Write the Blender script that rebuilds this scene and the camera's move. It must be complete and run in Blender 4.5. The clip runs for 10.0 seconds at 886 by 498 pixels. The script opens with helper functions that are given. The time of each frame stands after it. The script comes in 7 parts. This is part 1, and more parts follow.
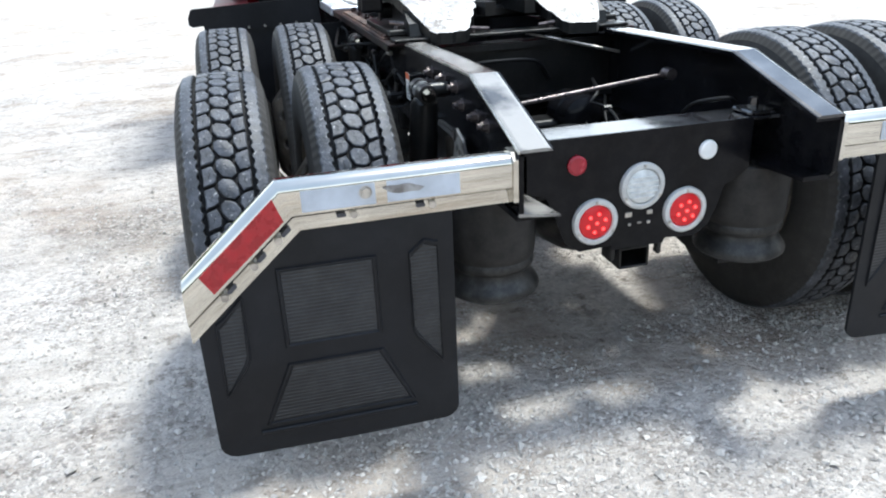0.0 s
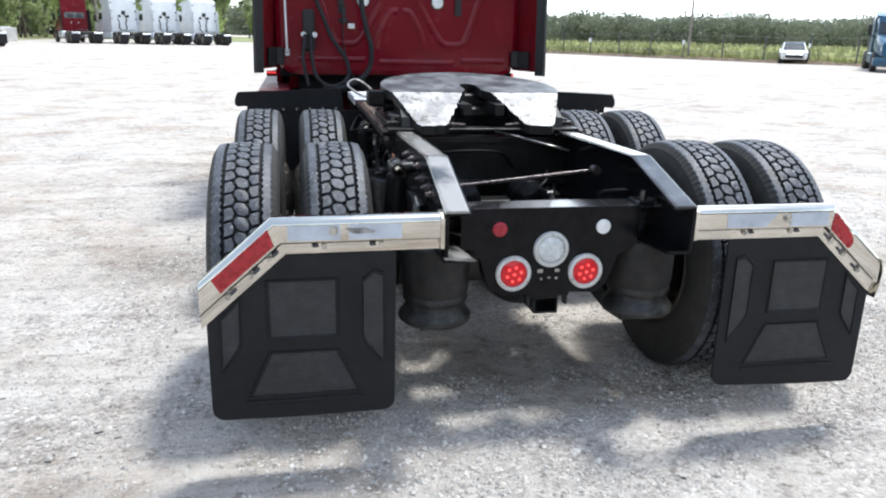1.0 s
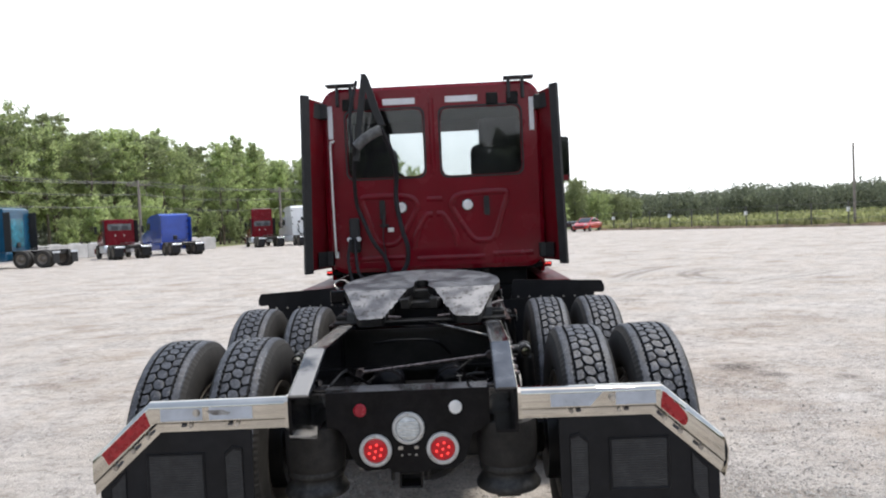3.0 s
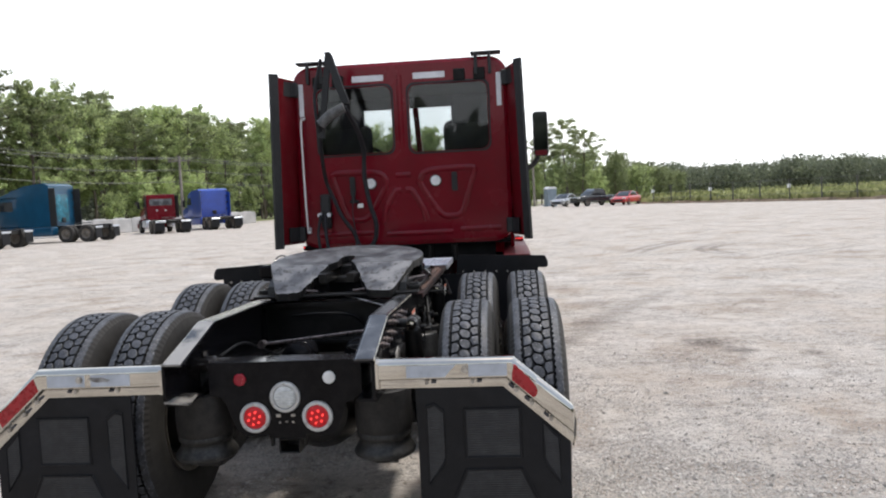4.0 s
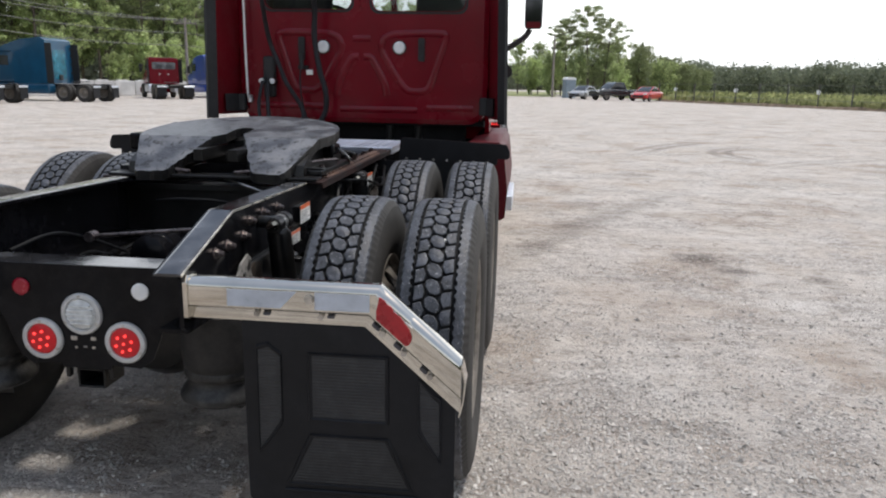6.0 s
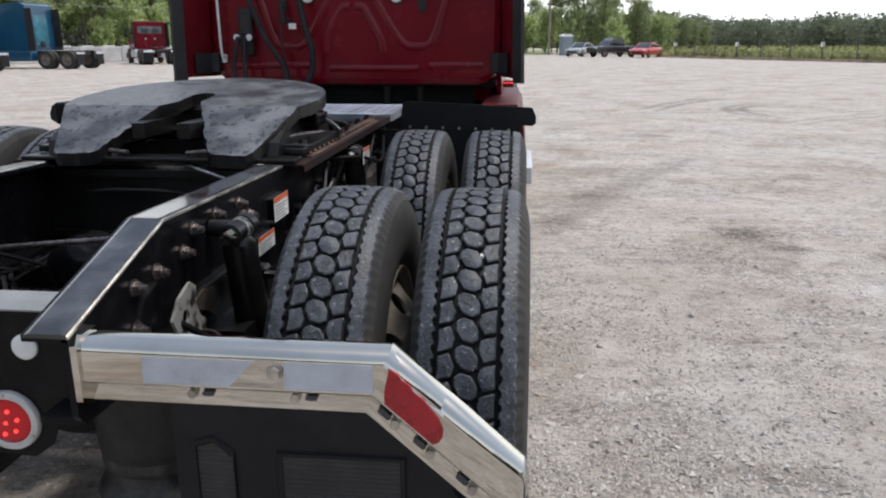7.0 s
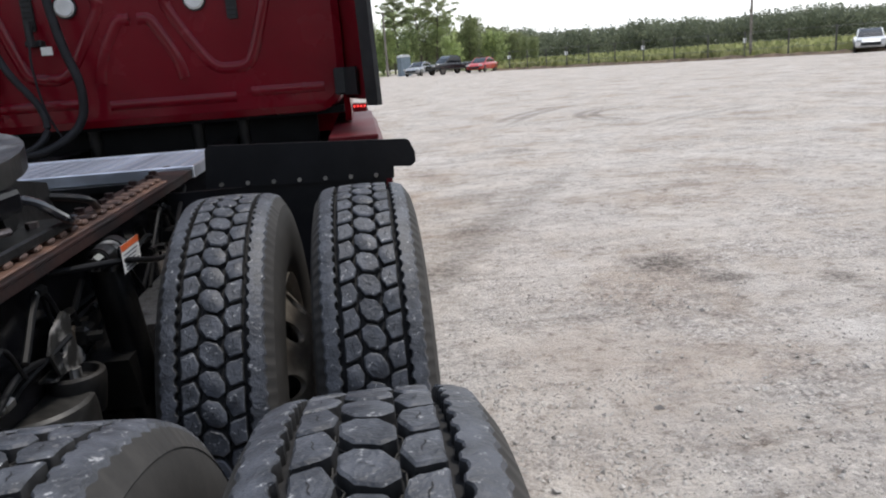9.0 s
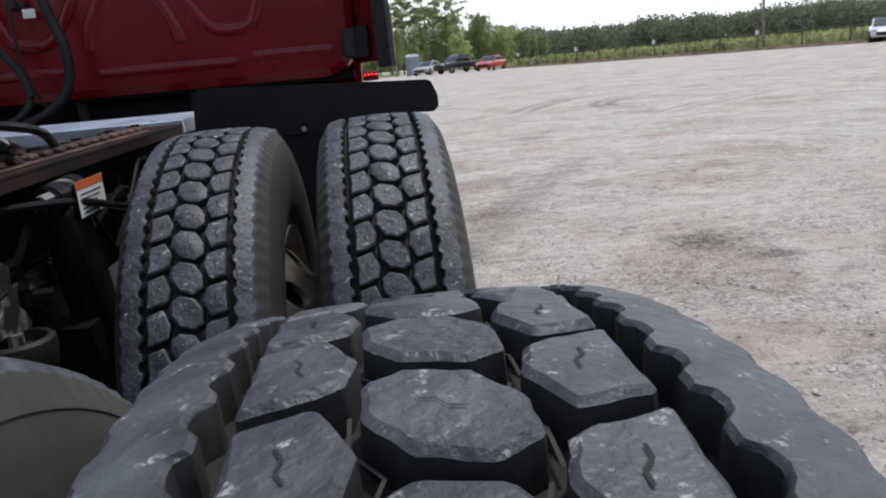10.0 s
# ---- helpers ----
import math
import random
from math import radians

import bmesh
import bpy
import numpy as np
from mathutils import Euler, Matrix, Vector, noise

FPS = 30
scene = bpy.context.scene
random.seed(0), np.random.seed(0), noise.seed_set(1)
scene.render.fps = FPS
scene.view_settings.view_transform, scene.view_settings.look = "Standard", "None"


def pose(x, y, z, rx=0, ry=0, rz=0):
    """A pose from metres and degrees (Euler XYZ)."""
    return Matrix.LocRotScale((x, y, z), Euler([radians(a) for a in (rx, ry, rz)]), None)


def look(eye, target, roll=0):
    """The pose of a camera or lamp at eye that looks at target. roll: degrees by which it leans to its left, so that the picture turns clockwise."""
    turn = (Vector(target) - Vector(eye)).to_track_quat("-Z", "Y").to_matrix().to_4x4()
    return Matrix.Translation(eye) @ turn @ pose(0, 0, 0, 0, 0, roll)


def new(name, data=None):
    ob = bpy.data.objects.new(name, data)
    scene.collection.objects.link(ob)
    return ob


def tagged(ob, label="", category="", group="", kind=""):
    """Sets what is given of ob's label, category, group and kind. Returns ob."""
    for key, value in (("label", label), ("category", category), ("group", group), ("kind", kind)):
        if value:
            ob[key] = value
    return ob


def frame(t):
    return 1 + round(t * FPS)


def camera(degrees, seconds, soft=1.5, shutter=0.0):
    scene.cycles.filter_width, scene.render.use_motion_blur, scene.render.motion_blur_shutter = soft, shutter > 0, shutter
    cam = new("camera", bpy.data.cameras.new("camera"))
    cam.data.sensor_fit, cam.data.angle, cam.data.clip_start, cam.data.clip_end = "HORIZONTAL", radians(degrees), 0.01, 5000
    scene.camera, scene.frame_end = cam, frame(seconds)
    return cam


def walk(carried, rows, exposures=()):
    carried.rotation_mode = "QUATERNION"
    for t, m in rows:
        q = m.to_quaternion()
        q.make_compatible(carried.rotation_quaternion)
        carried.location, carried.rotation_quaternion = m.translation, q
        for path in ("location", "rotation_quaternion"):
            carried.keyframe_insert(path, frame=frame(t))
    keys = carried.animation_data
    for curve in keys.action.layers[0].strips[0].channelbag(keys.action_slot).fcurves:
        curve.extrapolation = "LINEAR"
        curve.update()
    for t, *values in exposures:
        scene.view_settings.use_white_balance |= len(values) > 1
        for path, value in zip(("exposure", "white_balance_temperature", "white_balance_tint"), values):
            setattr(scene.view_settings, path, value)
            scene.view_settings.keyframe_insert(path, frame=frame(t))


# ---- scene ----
cam = camera(61.8, 10.0, soft=2.05)
PATH = [
    (0, (-0.998, -1.746, 1.34), (-0.559, 0.044, 0.563), -2.7),
    (0.5, (-0.972, -2.105, 1.384), (-0.533, -0.255, 0.762), -1.4),
    (0.7, (-0.957, -2.259, 1.408), (-0.56, -0.399, 0.792), -0.4),
    (1, (-0.892, -2.457, 1.429), (-0.514, -0.574, 0.871), 1.3),
    (1.5, (-0.63, -2.625, 1.422), (-0.291, -0.717, 0.927), 3.5),
    (1.7, (-0.519, -2.694, 1.444), (-0.244, -0.768, 0.974), 0.8),
    (2, (-0.369, -2.809, 1.508), (-0.182, -0.83, 1.285), -2.4),
    (2.5, (-0.109, -2.952, 1.541), (-0.07, -0.956, 1.43), -1.1),
    (2.7, (0.039, -2.976, 1.534), (0.023, -0.977, 1.464), -2.7),
    (3.8, (0.825, -3.033, 1.483), (0.652, -1.043, 1.372), -0.5),
    (4, (0.981, -3.057, 1.501), (0.805, -1.069, 1.366), -2.8),
    (4.5, (1.316, -2.995, 1.494), (1.07, -1.02, 1.297), 0.6),
    (5, (1.438, -2.743, 1.443), (1.208, -0.781, 1.128), 1.1),
    (5.5, (1.392, -2.428, 1.456), (1.213, -0.473, 1.073), 4.2),
    (5.7, (1.378, -2.309, 1.44), (1.199, -0.36, 1.029), 2.7),
    (6.8, (1.213, -1.406, 1.361), (0.983, 0.517, 0.864), -0.4),
    (7, (1.182, -1.303, 1.359), (0.986, 0.614, 0.823), -0.1),
    (7.5, (1.169, -0.971, 1.327), (1.06, 0.928, 0.707), -2.8),
    (8, (1.133, -0.618, 1.304), (1.044, 1.266, 0.639), 0.3),
    (8.5, (1.081, -0.322, 1.301), (1.119, 1.578, 0.676), -1.0),
    (9, (1.109, -0.013, 1.287), (1.288, 1.917, 0.797), -4.2),
    (9.2, (1.113, 0.100, 1.260), (1.334, 2.052, 0.886), -3.4),
    (9.5, (1.110, 0.208, 1.214), (1.324, 2.166, 0.868), -3.8),
    (9.6, (1.106, 0.228, 1.188), (1.280, 2.185, 0.812), -3.2),
    (9.8, (1.092, 0.264, 1.135), (1.275, 2.204, 0.684), -6.8),
    (10, (1.077, 0.296, 1.094), (1.227, 2.230, 0.608), -5.2),
]
walk(cam, [(t, look(eye, target, roll)) for t, eye, target, roll in PATH],
     exposures=[(0.0, 0.84, 5900, 4), (1.0, 0.65, 6000, 6), (2.0, 0.43, 6200, 8), (2.5, 0.25, 6270, 9), (4.0, 0.0, 6430, 10), (5.5, -0.08, 6430, 10),
                (7.0, -0.16, 6330, 10), (8.5, -0.11, 6330, 10), (9.2, -0.15, 6330, 10), (10.0, -0.26, 6200, 10)])

# ---- daylight: thin bright haze, high sun ahead and to the truck's right ----
SUN_WAY = Vector((0.31, 0.20, 1.0)).normalized()
world = bpy.data.worlds.new("daylight")
scene.world = world
world.use_nodes = True
wn, wl = world.node_tree.nodes, world.node_tree.links
wn.clear()
sky = wn.new("ShaderNodeTexSky")
sky.sky_type = "NISHITA"
sky.sun_disc = False
sky.sun_elevation = math.asin(SUN_WAY.z)
sky.sun_rotation = math.atan2(SUN_WAY.x, SUN_WAY.y)
sky.dust_density, sky.air_density, sky.ozone_density = 2.2, 1.5, 2.0
wcoord = wn.new("ShaderNodeTexCoord")
wcloud = wn.new("ShaderNodeTexNoise")
wcloud.inputs["Scale"].default_value = 2.2
wcloud.inputs["Detail"].default_value = 6
wramp = wn.new("ShaderNodeValToRGB")
wramp.color_ramp.elements[0].position, wramp.color_ramp.elements[0].color = 0.38, (0.80, 0.80, 0.80, 1)
wramp.color_ramp.elements[1].position, wramp.color_ramp.elements[1].color = 0.62, (1.0, 1.0, 1.0, 1)
wmix = wn.new("ShaderNodeMixRGB")
wbg = wn.new("ShaderNodeBackground")
wbg.inputs["Strength"].default_value = 0.150
wout = wn.new("ShaderNodeOutputWorld")
wl.new(wcoord.outputs["Generated"], wcloud.inputs["Vector"])
wl.new(wcloud.outputs["Fac"], wramp.inputs["Fac"])
wsep = wn.new("ShaderNodeSeparateXYZ")
wl.new(wcoord.outputs["Generated"], wsep.inputs["Vector"])
whaze = wn.new("ShaderNodeMapRange")
whaze.inputs["From Min"].default_value, whaze.inputs["From Max"].default_value = 0.16, 0.50
whaze.inputs["To Min"].default_value, whaze.inputs["To Max"].default_value = 1.0, 0.17
wl.new(wsep.outputs["Z"], whaze.inputs["Value"])
wfac = wn.new("ShaderNodeMath")
wfac.operation = "MULTIPLY"
wl.new(wramp.outputs["Color"], wfac.inputs[0])
wl.new(whaze.outputs["Result"], wfac.inputs[1])
wdot = wn.new("ShaderNodeVectorMath")
wdot.operation = "DOT_PRODUCT"
wl.new(wcoord.outputs["Generated"], wdot.inputs[0])
wdot.inputs[1].default_value = SUN_WAY
wglow = wn.new("ShaderNodeMapRange")
wglow.inputs["From Min"].default_value, wglow.inputs["From Max"].default_value = -0.25, 0.35
wglow.inputs["To Min"].default_value, wglow.inputs["To Max"].default_value = 0.50, 1.0
wl.new(wdot.outputs["Value"], wglow.inputs["Value"])
wlit = wn.new("ShaderNodeVectorMath")
wlit.operation = "SCALE"
wlit.inputs[0].default_value = (12.3, 12.4, 12.6)
wl.new(wglow.outputs["Result"], wlit.inputs["Scale"])
wl.new(wlit.outputs["Vector"], wmix.inputs[2])
wl.new(wfac.outputs["Value"], wmix.inputs["Fac"])
wl.new(sky.outputs["Color"], wmix.inputs[1])
wl.new(wmix.outputs["Color"], wbg.inputs["Color"])
wl.new(wbg.outputs["Background"], wout.inputs["Surface"])
sun = new("sun", bpy.data.lights.new("sun", "SUN"))
sun.data.energy, sun.data.angle, sun.data.color = 2.95, radians(8.0), (1.0, 0.945, 0.865)
sun.matrix_world = look(SUN_WAY * 60, (0, 0, 0))

# ---- mesh tools ----
def mesh_of(name, bm, mats, smooth=False):
    me = bpy.data.meshes.new(name)
    bmesh.ops.recalc_face_normals(bm, faces=bm.faces)
    bm.to_mesh(me)
    bm.free()
    for m in (mats if isinstance(mats, (list, tuple)) else [mats]):
        me.materials.append(m)
    if smooth:
        for p in me.polygons:
            p.use_smooth = True
        me.set_sharp_from_angle(angle=radians(38))
    return me


def part(name, bm, mats, parent=None, label="", smooth=False):
    ob = new(name, mesh_of(name, bm, mats, smooth))
    if parent is not None:
        ob.parent = parent
    return tagged(ob, label)


def again(name, me, parent, m, label=""):
    ob = new(name, me)
    ob.parent = parent
    ob.matrix_basis = m
    return tagged(ob, label)


def empty(name, m=None):
    ob = new(name)
    ob.empty_display_size = 0.2
    if m is not None:
        ob.matrix_basis = m
    return ob


def box(bm, lo, hi, bevel=0.0, seg=1, m=None, mi=0):
    made = bmesh.ops.create_cube(bm, size=1.0)["verts"]
    for v in made:
        v.co = Vector([lo[i] + (v.co[i] + 0.5) * (hi[i] - lo[i]) for i in range(3)])
    faces = list({f for v in made for f in v.link_faces})
    if bevel:
        edges = list({e for v in made for e in v.link_edges})
        out = bmesh.ops.bevel(bm, geom=edges, offset=bevel, segments=seg, affect="EDGES", profile=0.5)
        faces = list({f for f in out["faces"]} | {f for f in faces if f.is_valid})
        made = list({v for f in faces for v in f.verts})
    for f in faces:
        f.material_index = mi
    if m is not None:
        bmesh.ops.transform(bm, matrix=m, verts=made)
    return made


def cyl(bm, p0, p1, r, seg=16, r2=None, mi=0, caps=True):
    p0, p1 = Vector(p0), Vector(p1)
    d = p1 - p0
    turn = d.to_track_quat("Z", "Y").to_matrix().to_4x4()
    m = Matrix.Translation((p0 + p1) / 2) @ turn
    made = bmesh.ops.create_cone(bm, cap_ends=caps, segments=seg, radius1=r, radius2=r if r2 is None else r2, depth=d.length, matrix=m)["verts"]
    for f in {f for v in made for f in v.link_faces}:
        f.material_index = mi
    return made


def tube(bm, pts, r, seg=8, mi=0, bend=6):
    """A bent pipe through the points, rounded by a Catmull-Rom line."""
    pts = [Vector(p) for p in pts]
    line = []
    if len(pts) > 2 and bend > 1:
        ext = [pts[0] * 2 - pts[1]] + pts + [pts[-1] * 2 - pts[-2]]
        for i in range(len(pts) - 1):
            a, b, c, d = ext[i:i + 4]
            for k in range(bend):
                t = k / bend
                line.append(0.5 * ((2 * b) + (c - a) * t + (2 * a - 5 * b + 4 * c - d) * t * t + (3 * b - a - 3 * c + d) * t ** 3))
        line.append(pts[-1])
    else:
        line = pts
    rings = []
    up = Vector((0.13, 0.27, 0.95)).normalized()
    for i, p in enumerate(line):
        d = (line[min(i + 1, len(line) - 1)] - line[max(i - 1, 0)]).normalized()
        side = d.cross(up)
        if side.length < 1e-3:
            side = d.cross(Vector((1, 0, 0)))
        side.normalize()
        top = side.cross(d)
        rings.append([bm.verts.new(p + r * (math.cos(2 * math.pi * k / seg) * side + math.sin(2 * math.pi * k / seg) * top)) for k in range(seg)])
    for a, b in zip(rings, rings[1:]):
        for k in range(seg):
            bm.faces.new((a[k], a[(k + 1) % seg], b[(k + 1) % seg], b[k])).material_index = mi
    for ring in (rings[0], rings[-1]):
        bm.faces.new(ring).material_index = mi


def prism(bm, poly, axis, lo, hi, holes=(), mi=0):
    """A plate: an outline in the two axes other than the given one, with holes, from lo to hi along it."""
    def at(p, h):
        q = list(p)
        q.insert(axis, h)
        return Vector(q)
    caps = []
    for h in (lo, hi):
        edges, loops = [], []
        for loop in (poly, *holes):
            vs = [bm.verts.new(at(p, h)) for p in loop]
            loops.append(vs)
            edges += [bm.edges.new((vs[i], vs[(i + 1) % len(vs)])) for i in range(len(vs))]
        if holes:
            out = bmesh.ops.triangle_fill(bm, edges=edges, use_beauty=True, use_dissolve=False)
            for f in out["geom"]:
                if isinstance(f, bmesh.types.BMFace):
                    f.material_index = mi
        else:
            bm.faces.new(loops[0]).material_index = mi
        caps.append(loops)
    for a, b in zip(*caps):
        for i in range(len(a)):
            j = (i + 1) % len(a)
            bm.faces.new((a[i], a[j], b[j], b[i])).material_index = mi


def rounded(x0, z0, x1, z1, r, n=5):
    out = []
    for cx, cz, a0 in ((x1 - r, z1 - r, 0), (x0 + r, z1 - r, 90), (x0 + r, z0 + r, 180), (x1 - r, z0 + r, 270)):
        for k in range(n + 1):
            a = radians(a0 + 90 * k / n)
            out.append((cx + r * math.cos(a), cz + r * math.sin(a)))
    return out


def ring(cx, cz, r, n=20):
    return [(cx + r * math.cos(2 * math.pi * k / n), cz + r * math.sin(2 * math.pi * k / n)) for k in range(n)]


def lathe(bm, profile, seg=48, mi=0, close=False):
    """Turns a profile of (radius, x) about the x axis."""
    rings = []
    for r, x in profile:
        rings.append([bm.verts.new((x, r * math.cos(2 * math.pi * k / seg), r * math.sin(2 * math.pi * k / seg))) for k in range(seg)])
    pairs = list(zip(rings, rings[1:])) + ([(rings[-1], rings[0])] if close else [])
    for a, b in pairs:
        for k in range(seg):
            bm.faces.new((a[k], a[(k + 1) % seg], b[(k + 1) % seg], b[k])).material_index = mi


def loft(bm, loops, caps=True, mi=0):
    rows = [[bm.verts.new(p) for p in loop] for loop in loops]
    n = len(rows[0])
    for a, b in zip(rows, rows[1:]):
        for k in range(n):
            bm.faces.new((a[k], a[(k + 1) % n], b[(k + 1) % n], b[k])).material_index = mi
    if caps:
        bm.faces.new(rows[0]).material_index = mi
        bm.faces.new(rows[-1]).material_index = mi


# ---- materials ----
def material(name, base, rough=0.6, metal=0.0, vary=0.0, scale=8.0, other=None, bump=0.0, bump_scale=120.0, coat=0.0,
             dust=0.0, dust_colour=(0.45, 0.41, 0.36), rough_vary=0.1, spec=0.5, dlo=0.45, dhi=0.75, dscale=4.3, island=False, piece=0.0, lo=0.4, hi=0.65):
    """Base colour with broad stains and fine grain, a fine relief, and a dusting with its own noise."""
    mat = bpy.data.materials.new(name)
    mat.use_nodes = True
    n, l = mat.node_tree.nodes, mat.node_tree.links
    sh = n["Principled BSDF"]
    co = n.new("ShaderNodeTexCoord")
    big = n.new("ShaderNodeTexNoise")
    big.inputs["Scale"].default_value, big.inputs["Detail"].default_value = scale, 5
    l.new(co.outputs["Object"], big.inputs["Vector"])
    ramp = n.new("ShaderNodeValToRGB")
    two = other or tuple(min(1, c * (1 + vary)) for c in base)
    one = tuple(c * (1 - vary) for c in base) if other is None else base
    ramp.color_ramp.elements[0].position, ramp.color_ramp.elements[0].color = lo, (*one, 1)
    ramp.color_ramp.elements[1].position, ramp.color_ramp.elements[1].color = hi, (*two, 1)
    l.new(big.outputs["Fac"], ramp.inputs["Fac"])
    colour = ramp.outputs["Color"]
    fine = n.new("ShaderNodeTexNoise")
    fine.inputs["Scale"].default_value, fine.inputs["Detail"].default_value = bump_scale, 4
    l.new(co.outputs["Object"], fine.inputs["Vector"])
    if dust:
        dr = n.new("ShaderNodeValToRGB")
        dr.color_ramp.elements[0].position, dr.color_ramp.elements[0].color = dlo, (0, 0, 0, 1)
        dr.color_ramp.elements[1].position, dr.color_ramp.elements[1].color = dhi, (dust, dust, dust, 1)
        mid = n.new("ShaderNodeTexNoise")
        mid.inputs["Scale"].default_value, mid.inputs["Detail"].default_value = scale * dscale, 8
        mid.inputs["Roughness"].default_value = 0.75
        l.new(co.outputs["Object"], mid.inputs["Vector"])
        l.new(mid.outputs["Fac"], dr.inputs["Fac"])
        mx = n.new("ShaderNodeMixRGB")
        mx.inputs[2].default_value = (*dust_colour, 1)
        l.new(dr.outputs["Color"], mx.inputs["Fac"])
        l.new(colour, mx.inputs[1])
        colour = mx.outputs["Color"]
    if island or piece:
        hv = n.new("ShaderNodeHueSaturation")
        mr = n.new("ShaderNodeMapRange")
        mr.inputs["To Min"].default_value, mr.inputs["To Max"].default_value = 1 - (piece or 0.45), 1 + (piece or 0.45)
        src = n.new("ShaderNodeNewGeometry").outputs["Random Per Island"] if island else n.new("ShaderNodeObjectInfo").outputs["Random"]
        l.new(src, mr.inputs["Value"])
        l.new(mr.outputs["Result"], hv.inputs["Value"])
        l.new(colour, hv.inputs["Color"])
        colour = hv.outputs["Color"]
    l.new(colour, sh.inputs["Base Color"])
    rr = n.new("ShaderNodeMapRange")
    rr.inputs["To Min"].default_value, rr.inputs["To Max"].default_value = max(0.02, rough - rough_vary), min(1, rough + rough_vary)
    l.new(big.outputs["Fac"], rr.inputs["Value"])
    l.new(rr.outputs["Result"], sh.inputs["Roughness"])
    sh.inputs["Metallic"].default_value = metal
    sh.inputs["Specular IOR Level"].default_value = spec
    if coat:
        sh.inputs["Coat Weight"].default_value, sh.inputs["Coat Roughness"].default_value = coat, 0.06
    if bump:
        bp = n.new("ShaderNodeBump")
        bp.inputs["Strength"].default_value, bp.inputs["Distance"].default_value = bump, 0.002
        l.new(fine.outputs["Fac"], bp.inputs["Height"])
        l.new(bp.outputs["Normal"], sh.inputs["Normal"])
    return mat


def glowing(name, colour, strength):
    mat = material(name, colour, 0.3)
    sh = mat.node_tree.nodes["Principled BSDF"]
    sh.inputs["Emission Color"].default_value = (*colour, 1)
    sh.inputs["Emission Strength"].default_value = strength
    return mat


def glass(name, tint, rough=0.02):
    mat = bpy.data.materials.new(name)
    mat.use_nodes = True
    n, l = mat.node_tree.nodes, mat.node_tree.links
    n.clear()
    tr, gl, mx, fr, out = (n.new(k) for k in ("ShaderNodeBsdfTransparent", "ShaderNodeBsdfGlossy", "ShaderNodeMixShader", "ShaderNodeFresnel", "ShaderNodeOutputMaterial"))
    tr.inputs["Color"].default_value = (*tint, 1)
    gl.inputs["Roughness"].default_value = rough
    fr.inputs["IOR"].default_value = 1.5
    l.new(fr.outputs["Fac"], mx.inputs["Fac"])
    l.new(tr.outputs["BSDF"], mx.inputs[1])
    l.new(gl.outputs["BSDF"], mx.inputs[2])
    l.new(mx.outputs["Shader"], out.inputs["Surface"])
    return mat


RED = material("red_paint", (0.148, 0.0016, 0.0092), 0.26, vary=0.10, scale=2.5, bump=0.03, bump_scale=14, coat=0.26, dust=0.010, rough_vary=0.08, spec=0.2)
# cab red taken down, with the skirt's shade put into the colour
SKIRTRED = material("shaded_red_skirt", (0.070, 0.0016, 0.005), 0.45, vary=0.12, scale=2.5, bump=0.05, bump_scale=14, spec=0.2)
DARKRED = material("dark_red_extender", (0.125, 0.0022, 0.007), 0.42, vary=0.12, scale=2.5, bump=0.05, bump_scale=14, dust=0.04, spec=0.25)
BLACK = material("black_chassis_paint", (0.0055, 0.0055, 0.0068), 0.18, vary=0.3, scale=5, bump=0.10, bump_scale=40, dust=0.02, spec=0.12)
WORN = material("worn_gloss_black", (0.010, 0.010, 0.012), 0.14, scale=9, other=(0.075, 0.077, 0.084), bump=0.3, bump_scale=18, dust=0.15, dust_colour=(0.12, 0.12, 0.12), rough_vary=0.08, lo=0.46, hi=0.66, coat=0.4, spec=0.6)
WORNPALE = material("scuffed_dusty_black", (0.014, 0.014, 0.015), 0.22, scale=7, other=(0.26, 0.245, 0.225), bump=0.3, bump_scale=26, dust=0.25, dust_colour=(0.22, 0.21, 0.19), lo=0.36, hi=0.54, coat=0.3, spec=0.6)
FENDER = material("black_fender_plastic", (0.007, 0.007, 0.0085), 0.5, vary=0.25, scale=5, bump=0.2, bump_scale=160, dust=0.1, dust_colour=(0.05, 0.05, 0.05), spec=0.2)
# worn edge metal, pale enough to paint in the edge highlight too
EDGE = material("highlight_worn_edge", (0.58, 0.54, 0.46), 0.3, metal=0.8, vary=0.35, scale=14, bump=0.3, bump_scale=90)
GRIME = material("grimy_black_steel", (0.006, 0.006, 0.0062), 0.34, vary=0.4, scale=9, bump=0.5, bump_scale=60, dust=0.2, dust_colour=(0.05, 0.042, 0.036), spec=0.35)
RUSTY = material("worn_brown_steel", (0.008, 0.0045, 0.0045), 0.65, scale=11, other=(0.024, 0.009, 0.007), bump=0.6, bump_scale=70, spec=0.2)
EARTHY = material("dusty_brown_plate", (0.040, 0.032, 0.025), 0.7, scale=14, other=(0.10, 0.080, 0.060), bump=0.4, bump_scale=80, spec=0.2)
# black that paints the deep shade beneath the cab onto its underparts
SHADED = material("underframe_shade_black", (0.004, 0.004, 0.0042), 0.75, vary=0.4, scale=9, bump=0.4, bump_scale=60, spec=0.12)
BOLTED = material("worn_bolt", (0.14, 0.116, 0.112), 0.30, metal=0.7, vary=0.35, scale=40, bump=0.3)
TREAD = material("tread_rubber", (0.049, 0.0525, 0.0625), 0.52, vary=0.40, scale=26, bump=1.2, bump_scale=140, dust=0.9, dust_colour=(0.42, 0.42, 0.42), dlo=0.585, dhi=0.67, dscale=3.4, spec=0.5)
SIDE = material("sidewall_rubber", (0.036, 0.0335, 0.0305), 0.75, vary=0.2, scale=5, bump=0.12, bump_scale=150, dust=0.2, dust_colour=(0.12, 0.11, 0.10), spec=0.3)
